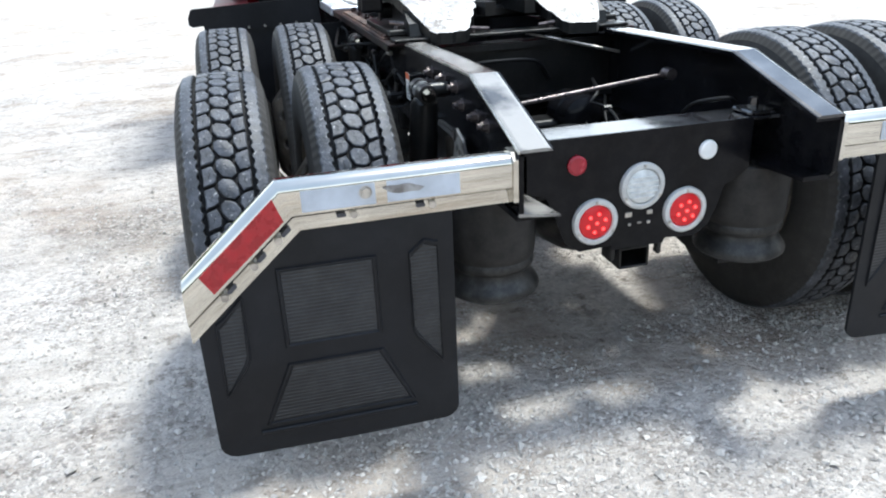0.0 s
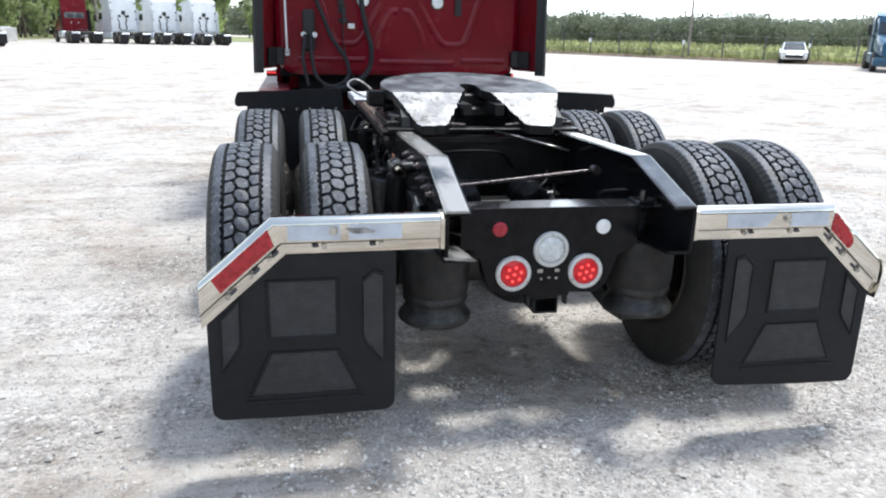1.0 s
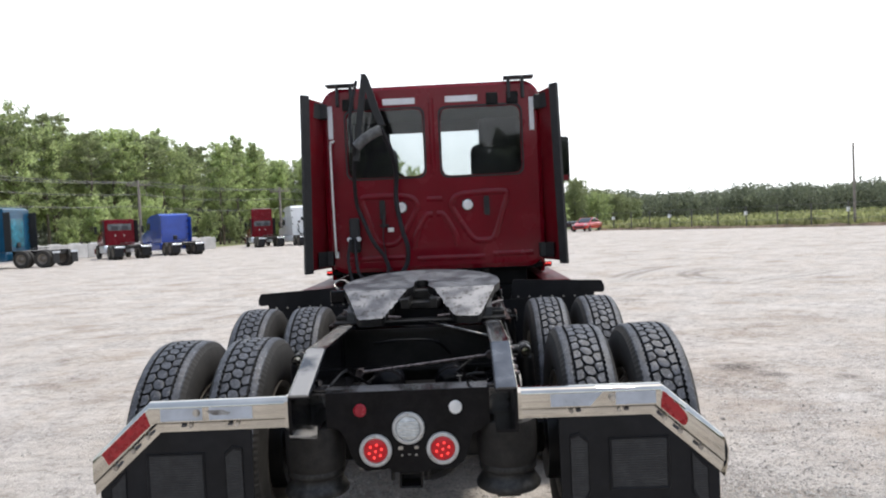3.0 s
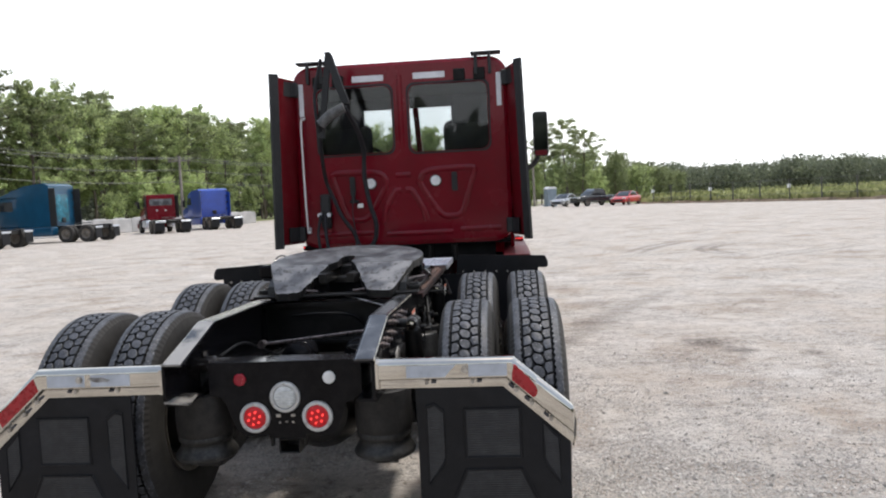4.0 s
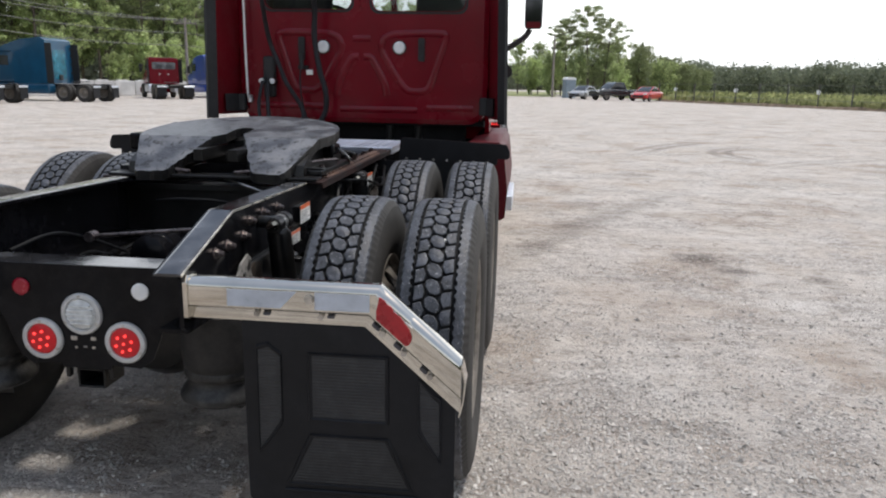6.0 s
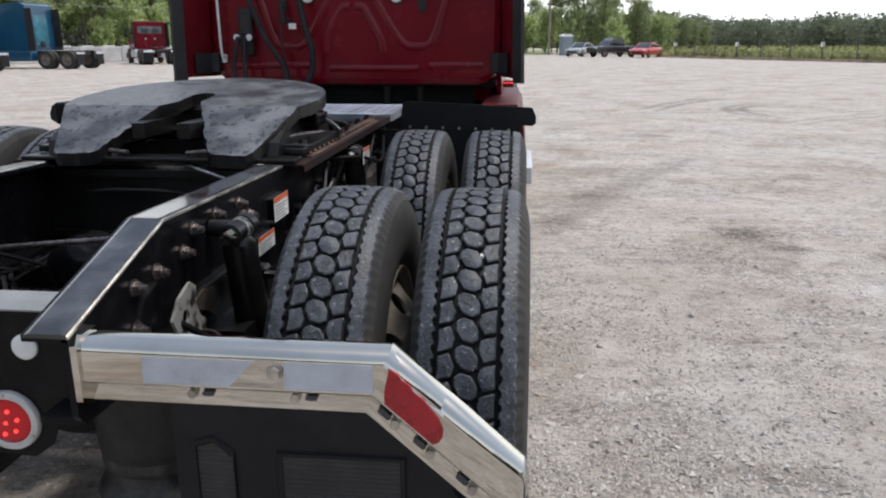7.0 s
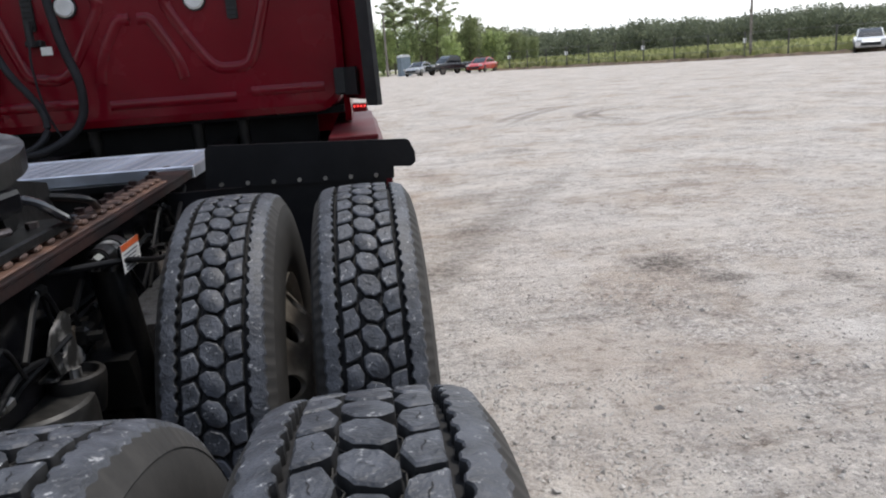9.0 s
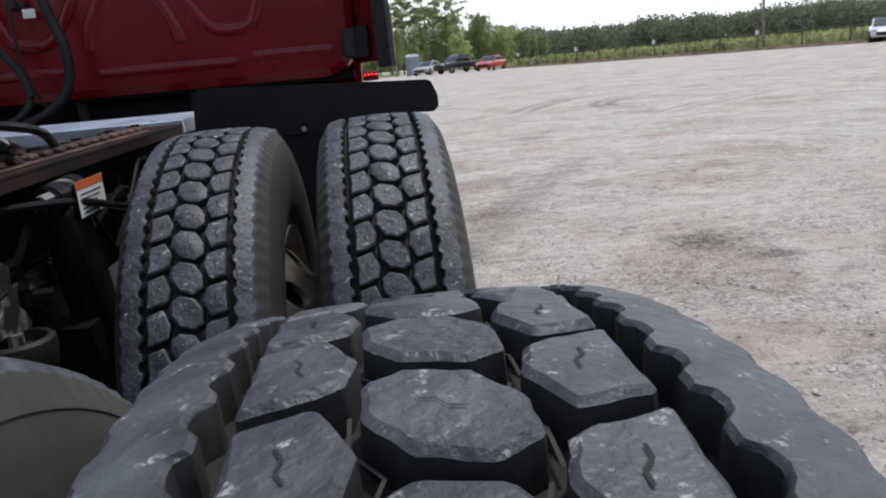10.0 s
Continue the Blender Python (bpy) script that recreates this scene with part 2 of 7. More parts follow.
# tread rubber darkened: the shade between the blocks is put into this colour
GROOVE_SHADE = material("shaded_groove_rubber", (0.009, 0.009, 0.010), 0.85, vary=0.3, scale=20, bump=0.3, dust=0.15, dust_colour=(0.11, 0.10, 0.09))
PLASTIC = material("black_flap_plastic", (0.0070, 0.0076, 0.0098), 0.5, vary=0.25, scale=4, bump=0.2, bump_scale=220, dust=0.08, dust_colour=(0.08, 0.08, 0.08), spec=0.25)
MESHED = material("textured_flap_panel", (0.0082, 0.0092, 0.0118), 0.42, vary=0.3, scale=4, bump=0.9, bump_scale=330, dust=0.14, dust_colour=(0.15, 0.15, 0.15))
ribs, joins = MESHED.node_tree.nodes, MESHED.node_tree.links
wave = ribs.new("ShaderNodeTexWave")
wave.bands_direction = "Z"
wave.inputs["Scale"].default_value, wave.inputs["Distortion"].default_value = 34.0, 0.6
place = ribs.new("ShaderNodeTexCoord")
joins.new(place.outputs["Object"], wave.inputs["Vector"])
relief = [q for q in ribs if q.bl_idname == "ShaderNodeBump"][0]
joins.new(wave.outputs["Fac"], relief.inputs["Height"])
relief.inputs["Strength"].default_value = 0.6
TRIM = material("black_trim_rubber", (0.012, 0.0125, 0.0135), 0.62, vary=0.25, scale=5, bump=0.2, bump_scale=120, dust=0.12, dust_colour=(0.12, 0.12, 0.12))
CHROME = material("polished_stainless", (0.57, 0.545, 0.49), 0.05, metal=1.0, vary=0.10, scale=5, bump=0.06, bump_scale=9, rough_vary=0.03)
SCUFFED = material("scuffed_pale_metal", (0.035, 0.034, 0.032), 0.45, metal=0.3, scale=22, other=(0.30, 0.29, 0.28), bump=0.4, bump_scale=80, lo=0.48, hi=0.62)
# dark metal with pale patches that paint a highlight on the ribs
PALERIB = material("highlight_ribbed_metal", (0.05, 0.05, 0.05), 0.3, metal=0.5, scale=40, other=(0.50, 0.50, 0.49), bump=0.3, bump_scale=80)
PALEPLATE = material("scraped_bare_plate", (0.03, 0.027, 0.025), 0.5, metal=0.2, scale=26, other=(0.30, 0.28, 0.25), bump=0.5, bump_scale=60, lo=0.40, hi=0.52)
STEEL = material("zinc_bolt_steel", (0.42, 0.40, 0.37), 0.4, metal=1.0, vary=0.3, scale=30, bump=0.2)
PLATE = material("greased_worn_steel", (0.090, 0.090, 0.096), 0.43, metal=0.75, scale=8.0, other=(0.20, 0.20, 0.205), bump=1.0, bump_scale=75, dust=0.8, dust_colour=(0.026, 0.022, 0.018), rough_vary=0.25, lo=0.38, hi=0.62, dlo=0.535, dhi=0.59, dscale=3.4)
TOOTH = material("rusty_brown_steel", (0.040, 0.019, 0.013), 0.55, scale=16, other=(0.125, 0.066, 0.043), bump=0.5, bump_scale=90)
ALUM = material("aluminium_tread_plate", (0.66, 0.685, 0.74), 0.38, metal=0.9, vary=0.12, scale=6, bump=0.2, bump_scale=60)
DECKALUM = material("bluish_deck_aluminium", (0.60, 0.63, 0.71), 0.36, metal=0.85, vary=0.15, scale=9, bump=0.3, bump_scale=60)
# dark colour standing in for the shaded gaps of the deck
GAPSHADE = material("gap_shade_blue_grey", (0.028, 0.034, 0.062), 0.6, metal=0.1, vary=0.2, scale=9, bump=0.2, bump_scale=80)
WHEEL = material("dull_wheel_metal", (0.135, 0.118, 0.098), 0.5, metal=0.3, vary=0.2, scale=7, dust=0.3, bump=0.1)
BAG = material("air_spring_rubber", (0.012, 0.0115, 0.011), 0.45, vary=0.4, scale=7, bump=0.2, bump_scale=90, dust=0.3, dust_colour=(0.17, 0.16, 0.145), spec=0.4)
DUSTBAG = material("dusty_bellows_rubber", (0.012, 0.0112, 0.0105), 0.6, vary=0.3, scale=5, bump=0.2, bump_scale=90, dust=0.35, dust_colour=(0.062, 0.055, 0.050), spec=0.3, dlo=0.38, dhi=0.65)
LENS = glowing("red_lit_lens", (0.46, 0.003, 0.009), 0.10)
DOT = glowing("lit_diode", (1.0, 0.05, 0.045), 2.0)
REFLECT = material("red_reflector", (0.33, 0.010, 0.016), 0.28, vary=0.15, scale=40, bump=0.3, bump_scale=300)
REDMARK = material("red_round_reflector", (0.30, 0.008, 0.022), 0.25, vary=0.1, scale=60)
CLEAR = material("clear_lens", (0.62, 0.63, 0.62), 0.18, vary=0.2, scale=30, bump=0.5, bump_scale=200)
WHITE = material("white_cap", (0.75, 0.75, 0.74), 0.4, vary=0.08, scale=20)
BEZEL = material("grey_lamp_bezel", (0.52, 0.52, 0.51), 0.4, vary=0.1, scale=30, metal=0.2)
TAPE = material("silver_reflective_tape", (0.70, 0.70, 0.72), 0.35, vary=0.08, scale=12, bump=0.3, bump_scale=400)
LABELW = material("white_decal", (0.70, 0.69, 0.66), 0.4, vary=0.08, scale=30)
LABELO = material("orange_decal", (0.58, 0.115, 0.03), 0.4, vary=0.08, scale=30)
INK = material("dark_ink_slot_shade", (0.05, 0.05, 0.06), 0.5, vary=0.2, scale=30)
TENDERHOSE = material("weathered_hose_rubber", (0.015, 0.015, 0.018), 0.6, vary=0.3, scale=16, bump=0.2, spec=0.3)
HOSE = material("black_hose", (0.0055, 0.0055, 0.0062), 0.5, vary=0.3, scale=16, bump=0.1, spec=0.18)
SLEEVE = material("grey_hose_sleeve", (0.10, 0.10, 0.10), 0.55, vary=0.3, scale=24, bump=0.6, bump_scale=160)
SEAT = material("grey_cab_cloth", (0.05, 0.05, 0.055), 0.8, vary=0.2, scale=9, bump=0.3)
CABIN = material("dark_cab_lining", (0.045, 0.043, 0.042), 0.75, vary=0.2, scale=5, bump=0.2)
TINTED = glass("tinted_cab_glass", (0.80, 0.82, 0.83))
SCREEN = glass("windscreen_glass", (0.93, 0.95, 0.95))

# ---- the yard: one sheet of crushed limestone, out to the horizon ----
def gravel_material():
    mat = bpy.data.materials.new("crushed_limestone")
    mat.use_nodes = True
    n, l = mat.node_tree.nodes, mat.node_tree.links
    sh = n["Principled BSDF"]
    geo = n.new("ShaderNodeNewGeometry")

    def noise_at(scale, detail=6, rough=0.6):
        t = n.new("ShaderNodeTexNoise")
        t.inputs["Scale"].default_value, t.inputs["Detail"].default_value, t.inputs["Roughness"].default_value = scale, detail, rough
        l.new(geo.outputs["Position"], t.inputs["Vector"])
        return t.outputs["Fac"]

    def ramped(value, stops):
        r = n.new("ShaderNodeValToRGB")
        while len(r.color_ramp.elements) < len(stops):
            r.color_ramp.elements.new(0.5)
        for e, (p, c) in zip(r.color_ramp.elements, stops):
            e.position, e.color = p, (*c, 1)
        l.new(value, r.inputs["Fac"])
        return r.outputs["Color"]

    def mixed(kind, fac, a, b):
        m = n.new("ShaderNodeMixRGB")
        m.blend_type = kind
        if isinstance(fac, float):
            m.inputs["Fac"].default_value = fac
        else:
            l.new(fac, m.inputs["Fac"])
        l.new(a, m.inputs[1])
        if isinstance(b, tuple):
            m.inputs[2].default_value = (*b, 1)
        else:
            l.new(b, m.inputs[2])
        return m.outputs["Color"]

    # compacted tan fines between greyer drifts of loose stone
    loose = ramped(noise_at(1.3, 9, 0.72), ((0.44, (0.05, 0.05, 0.05)), (0.62, (1.0, 1.0, 1.0))))
    fines = ramped(noise_at(0.55, 9, 0.7), ((0.32, (0.46, 0.40, 0.345)), (0.47, (0.56, 0.51, 0.455)), (0.64, (0.61, 0.578, 0.54))))
    broad = mixed("MIX", loose, fines, (0.53, 0.498, 0.462))
    mid = ramped(noise_at(7.0, 10, 0.78), ((0.36, (0.58, 0.56, 0.55)), (0.47, (0.93, 0.92, 0.92)), (0.66, (1.07, 1.07, 1.07))))
    col = mixed("MULTIPLY", 0.85, broad, mid)
    blots = ramped(noise_at(0.9, 8, 0.68), ((0.36, (0.76, 0.705, 0.655)), (0.50, (1.0, 1.0, 1.0))))
    col = mixed("MULTIPLY", 0.9, col, blots)
    # worn drag marks, drawn out along the way the trucks swing
    drag = n.new("ShaderNodeMapping")
    drag.inputs["Rotation"].default_value, drag.inputs["Scale"].default_value = (0, 0, 0.42), (0.55, 2.6, 1.0)
    l.new(geo.outputs["Position"], drag.inputs["Vector"])
    marks = n.new("ShaderNodeTexNoise")
    marks.inputs["Scale"].default_value, marks.inputs["Detail"].default_value, marks.inputs["Roughness"].default_value, marks.inputs["Distortion"].default_value = 1.0, 10, 0.72, 2.4
    l.new(drag.outputs["Vector"], marks.inputs["Vector"])
    col = mixed("MULTIPLY", 0.65, col, ramped(marks.outputs["Fac"], ((0.36, (0.74, 0.72, 0.70)), (0.48, (1.0, 1.0, 1.0)), (0.62, (1.08, 1.08, 1.08)))))
    stones = n.new("ShaderNodeTexVoronoi")
    stones.inputs["Scale"].default_value = 62.0
    l.new(geo.outputs["Position"], stones.inputs["Vector"])
    bright = n.new("ShaderNodeSeparateColor")
    l.new(stones.outputs["Color"], bright.inputs["Color"])
    grains = ramped(bright.outputs["Red"], ((0.0, (0.50, 0.49, 0.49)), (0.35, (0.82, 0.81, 0.81)), (0.75, (1.0, 0.99, 0.98)), (1.0, (1.3, 1.3, 1.3))))
    col = mixed("MULTIPLY", loose, col, grains)
    speck = ramped(noise_at(210.0, 3, 0.6), ((0.30, (0.62, 0.62, 0.63)), (0.55, (1.0, 1.0, 1.0)), (0.75, (1.15, 1.15, 1.15))))
    col = mixed("MULTIPLY", 0.45, col, speck)
    # scattered clods and damp grit
    clods = ramped(noise_at(11.0, 10, 0.75), ((0.38, (0.50, 0.475, 0.45)), (0.44, (1.0, 1.0, 1.0))))
    col = mixed("MULTIPLY", 0.85, col, clods)
    # turned-up darker patches and tyre arcs
    wob = n.new("ShaderNodeTexNoise")
    wob.inputs["Scale"].default_value, wob.inputs["Detail"].default_value, wob.inputs["Roughness"].default_value = 8.0, 10, 0.72
    broken = ramped(noise_at(26.0, 8, 0.75), ((0.40, (1.25, 1.25, 1.25)), (0.58, (0.32, 0.32, 0.32))))
    l.new(geo.outputs["Position"], wob.inputs["Vector"])
    for (x, y), r, w, dark, (ax, ay) in (((2.84, 4.18), 0.0, 0.22, 0.78, (0, 0)), ((3.05, 3.80), 0.0, 0.15, 0.7, (0, 0)), ((3.62, 3.60), 0.0, 0.14, 0.55, (0, 0)), ((-1.72, 2.2), 0.0, 0.34, 0.50, (0, 0)),
                                         ((-1.35, 2.9), 0.0, 0.22, 0.35, (0, 0)), ((2.1, 6.8), 0.0, 0.26, 0.34, (0, 0)), ((1.80, 5.5), 0.0, 0.20, 0.30, (0, 0)), ((1.50, 4.45), 0.0, 0.20, 0.34, (0, 0)),
                                         ((12.4, 11.9), 8.75, 0.15, 0.50, (-0.85, 0.53)), ((12.4, 11.9), 9.10, 0.13, 0.45, (-0.85, 0.53)), ((7.6, 14.6), 1.82, 0.14, 0.55, (-0.93, 0.37)), ((7.6, 14.6), 2.14, 0.13, 0.50, (-0.93, 0.37)),
                                         ((11.6, 7.8), 7.0, 0.15, 0.32, (-0.62, 0.78)), ((11.6, 7.8), 7.35, 0.12, 0.28, (-0.62, 0.78)), ((-9.0, 14.0), 5.0, 0.25, 0.22, (0.5, -0.8)), ((-6.0, 20.0), 9.0, 0.3, 0.2, (0.8, 0.5)), ((3.2, 10.2), 0.0, 0.3, 0.5, (0, 0)), ((11.2, 1.6), 10.0, 0.26, 0.36, (-0.8983, 0.4392))):
        off = n.new("ShaderNodeVectorMath")
        off.operation = "SUBTRACT"
        l.new(geo.outputs["Position"], off.inputs[0])
        off.inputs[1].default_value = (x, y, 0)
        ln = n.new("ShaderNodeVectorMath")
        ln.operation = "LENGTH"
        l.new(off.outputs["Vector"], ln.inputs[0])
        d = n.new("ShaderNodeMath")
        d.operation = "SUBTRACT"
        l.new(ln.outputs["Value"], d.inputs[0])
        d.inputs[1].default_value = r
        ab = n.new("ShaderNodeMath")
        ab.operation = "ABSOLUTE"
        l.new(d.outputs["Value"], ab.inputs[0])
        wn_ = n.new("ShaderNodeMath")
        wn_.operation = "MULTIPLY_ADD"
        l.new(wob.outputs["Fac"], wn_.inputs[0])
        wn_.inputs[1].default_value = -2.4 * w
        l.new(ab.outputs["Value"], wn_.inputs[2])
        mr = n.new("ShaderNodeMapRange")
        mr.inputs["From Min"].default_value, mr.inputs["From Max"].default_value = -0.9 * w, 0.1 * w
        mr.inputs["To Min"].default_value, mr.inputs["To Max"].default_value = dark * (1.2 if r else 1.4), 0.0
        l.new(wn_.outputs["Value"], mr.inputs["Value"])
        amount = mr.outputs["Result"]
        if r:
            dt = n.new("ShaderNodeVectorMath")
            dt.operation = "DOT_PRODUCT"
            l.new(off.outputs["Vector"], dt.inputs[0])
            dt.inputs[1].default_value = (ax / r, ay / r, 0)
            lim = n.new("ShaderNodeMapRange")
            lim.inputs["From Min"].default_value, lim.inputs["From Max"].default_value = math.cos(2.2 / r), math.cos(1.4 / r)
            l.new(dt.outputs["Value"], lim.inputs["Value"])
            mu = n.new("ShaderNodeMath")
            mu.operation = "MULTIPLY"
            l.new(amount, mu.inputs[0])
            l.new(lim.outputs["Result"], mu.inputs[1])
            amount = mu.outputs["Value"]
        cut = n.new("ShaderNodeMath")
        cut.operation = "MULTIPLY"
        cut.use_clamp = True
        l.new(amount, cut.inputs[0])
        l.new(broken, cut.inputs[1])
        amount = cut.outputs["Value"]
        col = mixed("MIX", amount, col, (0.12, 0.104, 0.092))
    l.new(col, sh.inputs["Base Color"])
    sh.inputs["Roughness"].default_value = 0.92
    sh.inputs["Specular IOR Level"].default_value = 0.2
    h = n.new("ShaderNodeMath")
    h.operation = "MULTIPLY_ADD"
    l.new(stones.outputs["Distance"], h.inputs[0])
    h.inputs[1].default_value = -0.6
    l.new(noise_at(25.0, 8, 0.75), h.inputs[2])
    rut = n.new("ShaderNodeMath")
    rut.operation = "MULTIPLY_ADD"
    l.new(noise_at(3.2, 6, 0.6), rut.inputs[0])
    rut.inputs[1].default_value = 4.0
    l.new(h.outputs["Value"], rut.inputs[2])
    ridge = n.new("ShaderNodeMath")
    ridge.operation = "MULTIPLY_ADD"
    l.new(marks.outputs["Fac"], ridge.inputs[0])
    ridge.inputs[1].default_value = 3.0
    l.new(rut.outputs["Value"], ridge.inputs[2])
    h = ridge
    bp = n.new("ShaderNodeBump")
    bp.inputs["Strength"].default_value, bp.inputs["Distance"].default_value = 0.8, 0.02
    l.new(h.outputs["Value"], bp.inputs["Height"])
    l.new(bp.outputs["Normal"], sh.inputs["Normal"])
    return mat


GRAVEL = gravel_material()


def ground_height(x, y):
    """Slight swells of the yard; flat where the truck stands."""
    far = min(1.0, max(0.0, (math.hypot(x, y - 1.5) - 2.6) / 6.0))
    fade = 1.0 if math.hypot(x, y) < 150 else 0.0
    return fade * far * (0.03 * noise.noise((x * 0.35, y * 0.35, 0)) + 0.016 * noise.noise((x * 1.7, y * 1.7, 3.0))) + 0.004 * fade * noise.noise((x * 4.0, y * 4.0, 5.0)) * (1 if far else 0.4)


def build_ground():
    n = 260
    u = np.linspace(-1, 1, n)
    line = np.sinh(u * 7.2) / np.sinh(7.2) * 2600
    verts = [(x + 1.0, y + 2.0, ground_height(x + 1.0, y + 2.0)) for y in line for x in line]
    faces = [(j * n + i, j * n + i + 1, (j + 1) * n + i + 1, (j + 1) * n + i) for j in range(n - 1) for i in range(n - 1)]
    me = bpy.data.meshes.new("ground")
    me.from_pydata(verts, [], faces)
    me.materials.append(GRAVEL)
    for p in me.polygons:
        p.use_smooth = True
    return tagged(new("ground", me), "pale crushed limestone yard with ruts and loose gravel", "ground", kind="structure")


build_ground()

# ---- tyres and wheels ----
TYRE_R, TYRE_W, PITCHES = 0.506, 0.270, 56
GROOVE_R = TYRE_R - 0.016


def tyre_mesh(seed):
    """A drive tyre: carcass, hexagonal tread blocks in three rows, notched shoulder ribs, sipes and groove ridges."""
    rnd = random.Random(seed)
    bm = bmesh.new()
    half = TYRE_W / 2
    wall = [(0.292, 0.095), (0.300, 0.108), (0.318, 0.117), (0.340, 0.1245), (0.365, 0.1290), (0.392, 0.1310), (0.418, 0.1302), (0.440, 0.1270), (0.458, 0.1222), (0.470, 0.1180), (GROOVE_R - 0.014, 0.108), (GROOVE_R - 0.007, 0.088)]
    wall = [(r, w * 0.98) for r, w in wall]
    prof = [(r, -w) for r, w in wall] + [(GROOVE_R + 0.001, 0.0)] + [(r, w) for r, w in reversed(wall)]
    lathe(bm, prof, 96, 1, close=True)
    # groove floors get the near-black that paints in their shade
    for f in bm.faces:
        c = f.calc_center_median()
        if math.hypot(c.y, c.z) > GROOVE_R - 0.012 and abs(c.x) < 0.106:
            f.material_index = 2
    step = 2 * math.pi / PITCHES

    def at(s, w, r):
        a = s * step
        w *= 0.872
        crown = 0.006 * (w / 0.10) ** 2 + 0.006 * max(0.0, (abs(w) - 0.072) / 0.034) ** 2
        return Vector((w, -(r - crown) * math.sin(a), (r - crown) * math.cos(a)))

    def block(loop, top, mi=0, cham=0.0031, foot=0.0012, soft=True):
        if soft:
            # corners cut and edges nibbled, as on a worn tread
            cut = []
            for i, (s, w) in enumerate(loop):
                for q, k in ((loop[i - 1], 0.07), (loop[(i + 1) % len(loop)], 0.07)):
                    cut.append((s + (q[0] - s) * k + rnd.uniform(-0.010, 0.010), w + (q[1] - w) * k + rnd.uniform(-0.0005, 0.0005)))
            loop = []
            for (s0, w0), (s1, w1) in zip(cut, cut[1:] + cut[:1]):
                loop.append((s0, w0))
                if math.hypot((s1 - s0) * 0.057, w1 - w0) > 0.012:
                    for f_ in (0.33, 0.67):
                        loop.append((s0 + (s1 - s0) * f_ + rnd.uniform(-0.012, 0.012), w0 + (w1 - w0) * f_ + rnd.uniform(-0.0006, 0.0006)))
        cs = sum(p[0] for p in loop) / len(loop)
        cw = sum(p[1] for p in loop) / len(loop)
        metric = step * TYRE_R

        def grown(d):
            out = []
            for s, w in loop:
                ds, dw = (s - cs) * metric, w - cw
                ln = math.hypot(ds, dw)
                k = (ln + d) / ln
                out.append((cs + ds * k / metric, cw + dw * k))
            return out
        rings = [[bm.verts.new(at(s, w, r)) for s, w in grown(d)] for d, r in ((foot, GROOVE_R - 0.004), (0, top - cham * rnd.uniform(0.6, 1.0)), (-cham, top + rnd.uniform(-0.0004, 0.0004)))]
        n = len(loop)
        for a, b in zip(rings, rings[1:]):
            for k in range(n):
                f = bm.faces.new((a[k], a[(k + 1) % n], b[(k + 1) % n], b[k]))
                # block walls take the painted groove shade, chamfers the tread colour
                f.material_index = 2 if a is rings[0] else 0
        bm.faces.new(rings[-1]).material_index = mi

    def sipe(s, w, turn, top):
        ln, wd = 0.0078, 0.0007
        metric = step * TYRE_R
        line = [(-1, -0.15), (-0.35, 0.12), (0.35, -0.12), (1, 0.15)]
        pts = []
        for u, v in line:
            du, dv = u * ln, v * ln
            pts.append((s + (du * math.cos(turn) - dv * math.sin(turn)) / metric, w + du * math.sin(turn) + dv * math.cos(turn)))
        # each cut is a dark sliver on the block top, its inner shade painted
        for (s0, w0), (s1, w1) in zip(pts, pts[1:]):
            q = [bm.verts.new(at(a, b, top + 0.0005)) for a, b in ((s0 - wd * abs(math.sin(turn)) / metric, w0 - wd), (s1 - wd * abs(math.sin(turn)) / metric, w1 - wd), (s1 + wd * abs(math.sin(turn)) / metric, w1 + wd), (s0 + wd * abs(math.sin(turn)) / metric, w0 + wd))]
            bm.faces.new(q).material_index = 2

    half_pitch = 0.33
    centre = [(-1.0, 0.34), (-0.45, 0.485), (0.48, 0.37), (1.0, 0.02)]
    centre += [(-w, -u) for w, u in centre]
    side = [(-0.0675, 0.36), (-0.0400, 0.485), (-0.0275, 0.04), (-0.0325, -0.30), (-0.0420, -0.375), (-0.0680, -0.485), (-0.0665, -0.06)]
    for k in range(PITCHES):
        j = [rnd.uniform(-0.02, 0.02) for _ in range(4)]
        # centre row: leaning hexagons
        block([(k - u + rnd.uniform(-0.012, 0.012), w * 0.0268) for w, u in centre], TYRE_R)
        sipe(k + j[0], 0.001, 0.95, TYRE_R)
        # side rows, the same block turned half round
        for sg in (-1, 1):
            o = k - sg * half_pitch
            block([(o + sg * u + rnd.uniform(-0.012, 0.012), -sg * w) for w, u in side], TYRE_R)
            sipe(o + j[2 + (sg > 0)], sg * 0.049, -0.15 + sg * 0.25, TYRE_R)
            # low ridge along the groove's floor
            path = [(0.35, -0.0315), (0.0, -0.0315), (-0.27, -0.0205), (-0.55, -0.0262)]
            for (u0, w0), (u1, w1) in zip(path, path[1:]):
                q = [((k + sg * u0), -sg * w0), ((k + sg * u1), -sg * w1)]
                vs = [bm.verts.new(at(q[0][0], q[0][1] - 0.0008, GROOVE_R + 0.0048)), bm.verts.new(at(q[1][0], q[1][1] - 0.0008, GROOVE_R + 0.0048)),
                      bm.verts.new(at(q[1][0], q[1][1] + 0.0008, GROOVE_R + 0.0048)), bm.verts.new(at(q[0][0], q[0][1] + 0.0008, GROOVE_R + 0.0048))]
                bm.faces.new(vs).material_index = 1
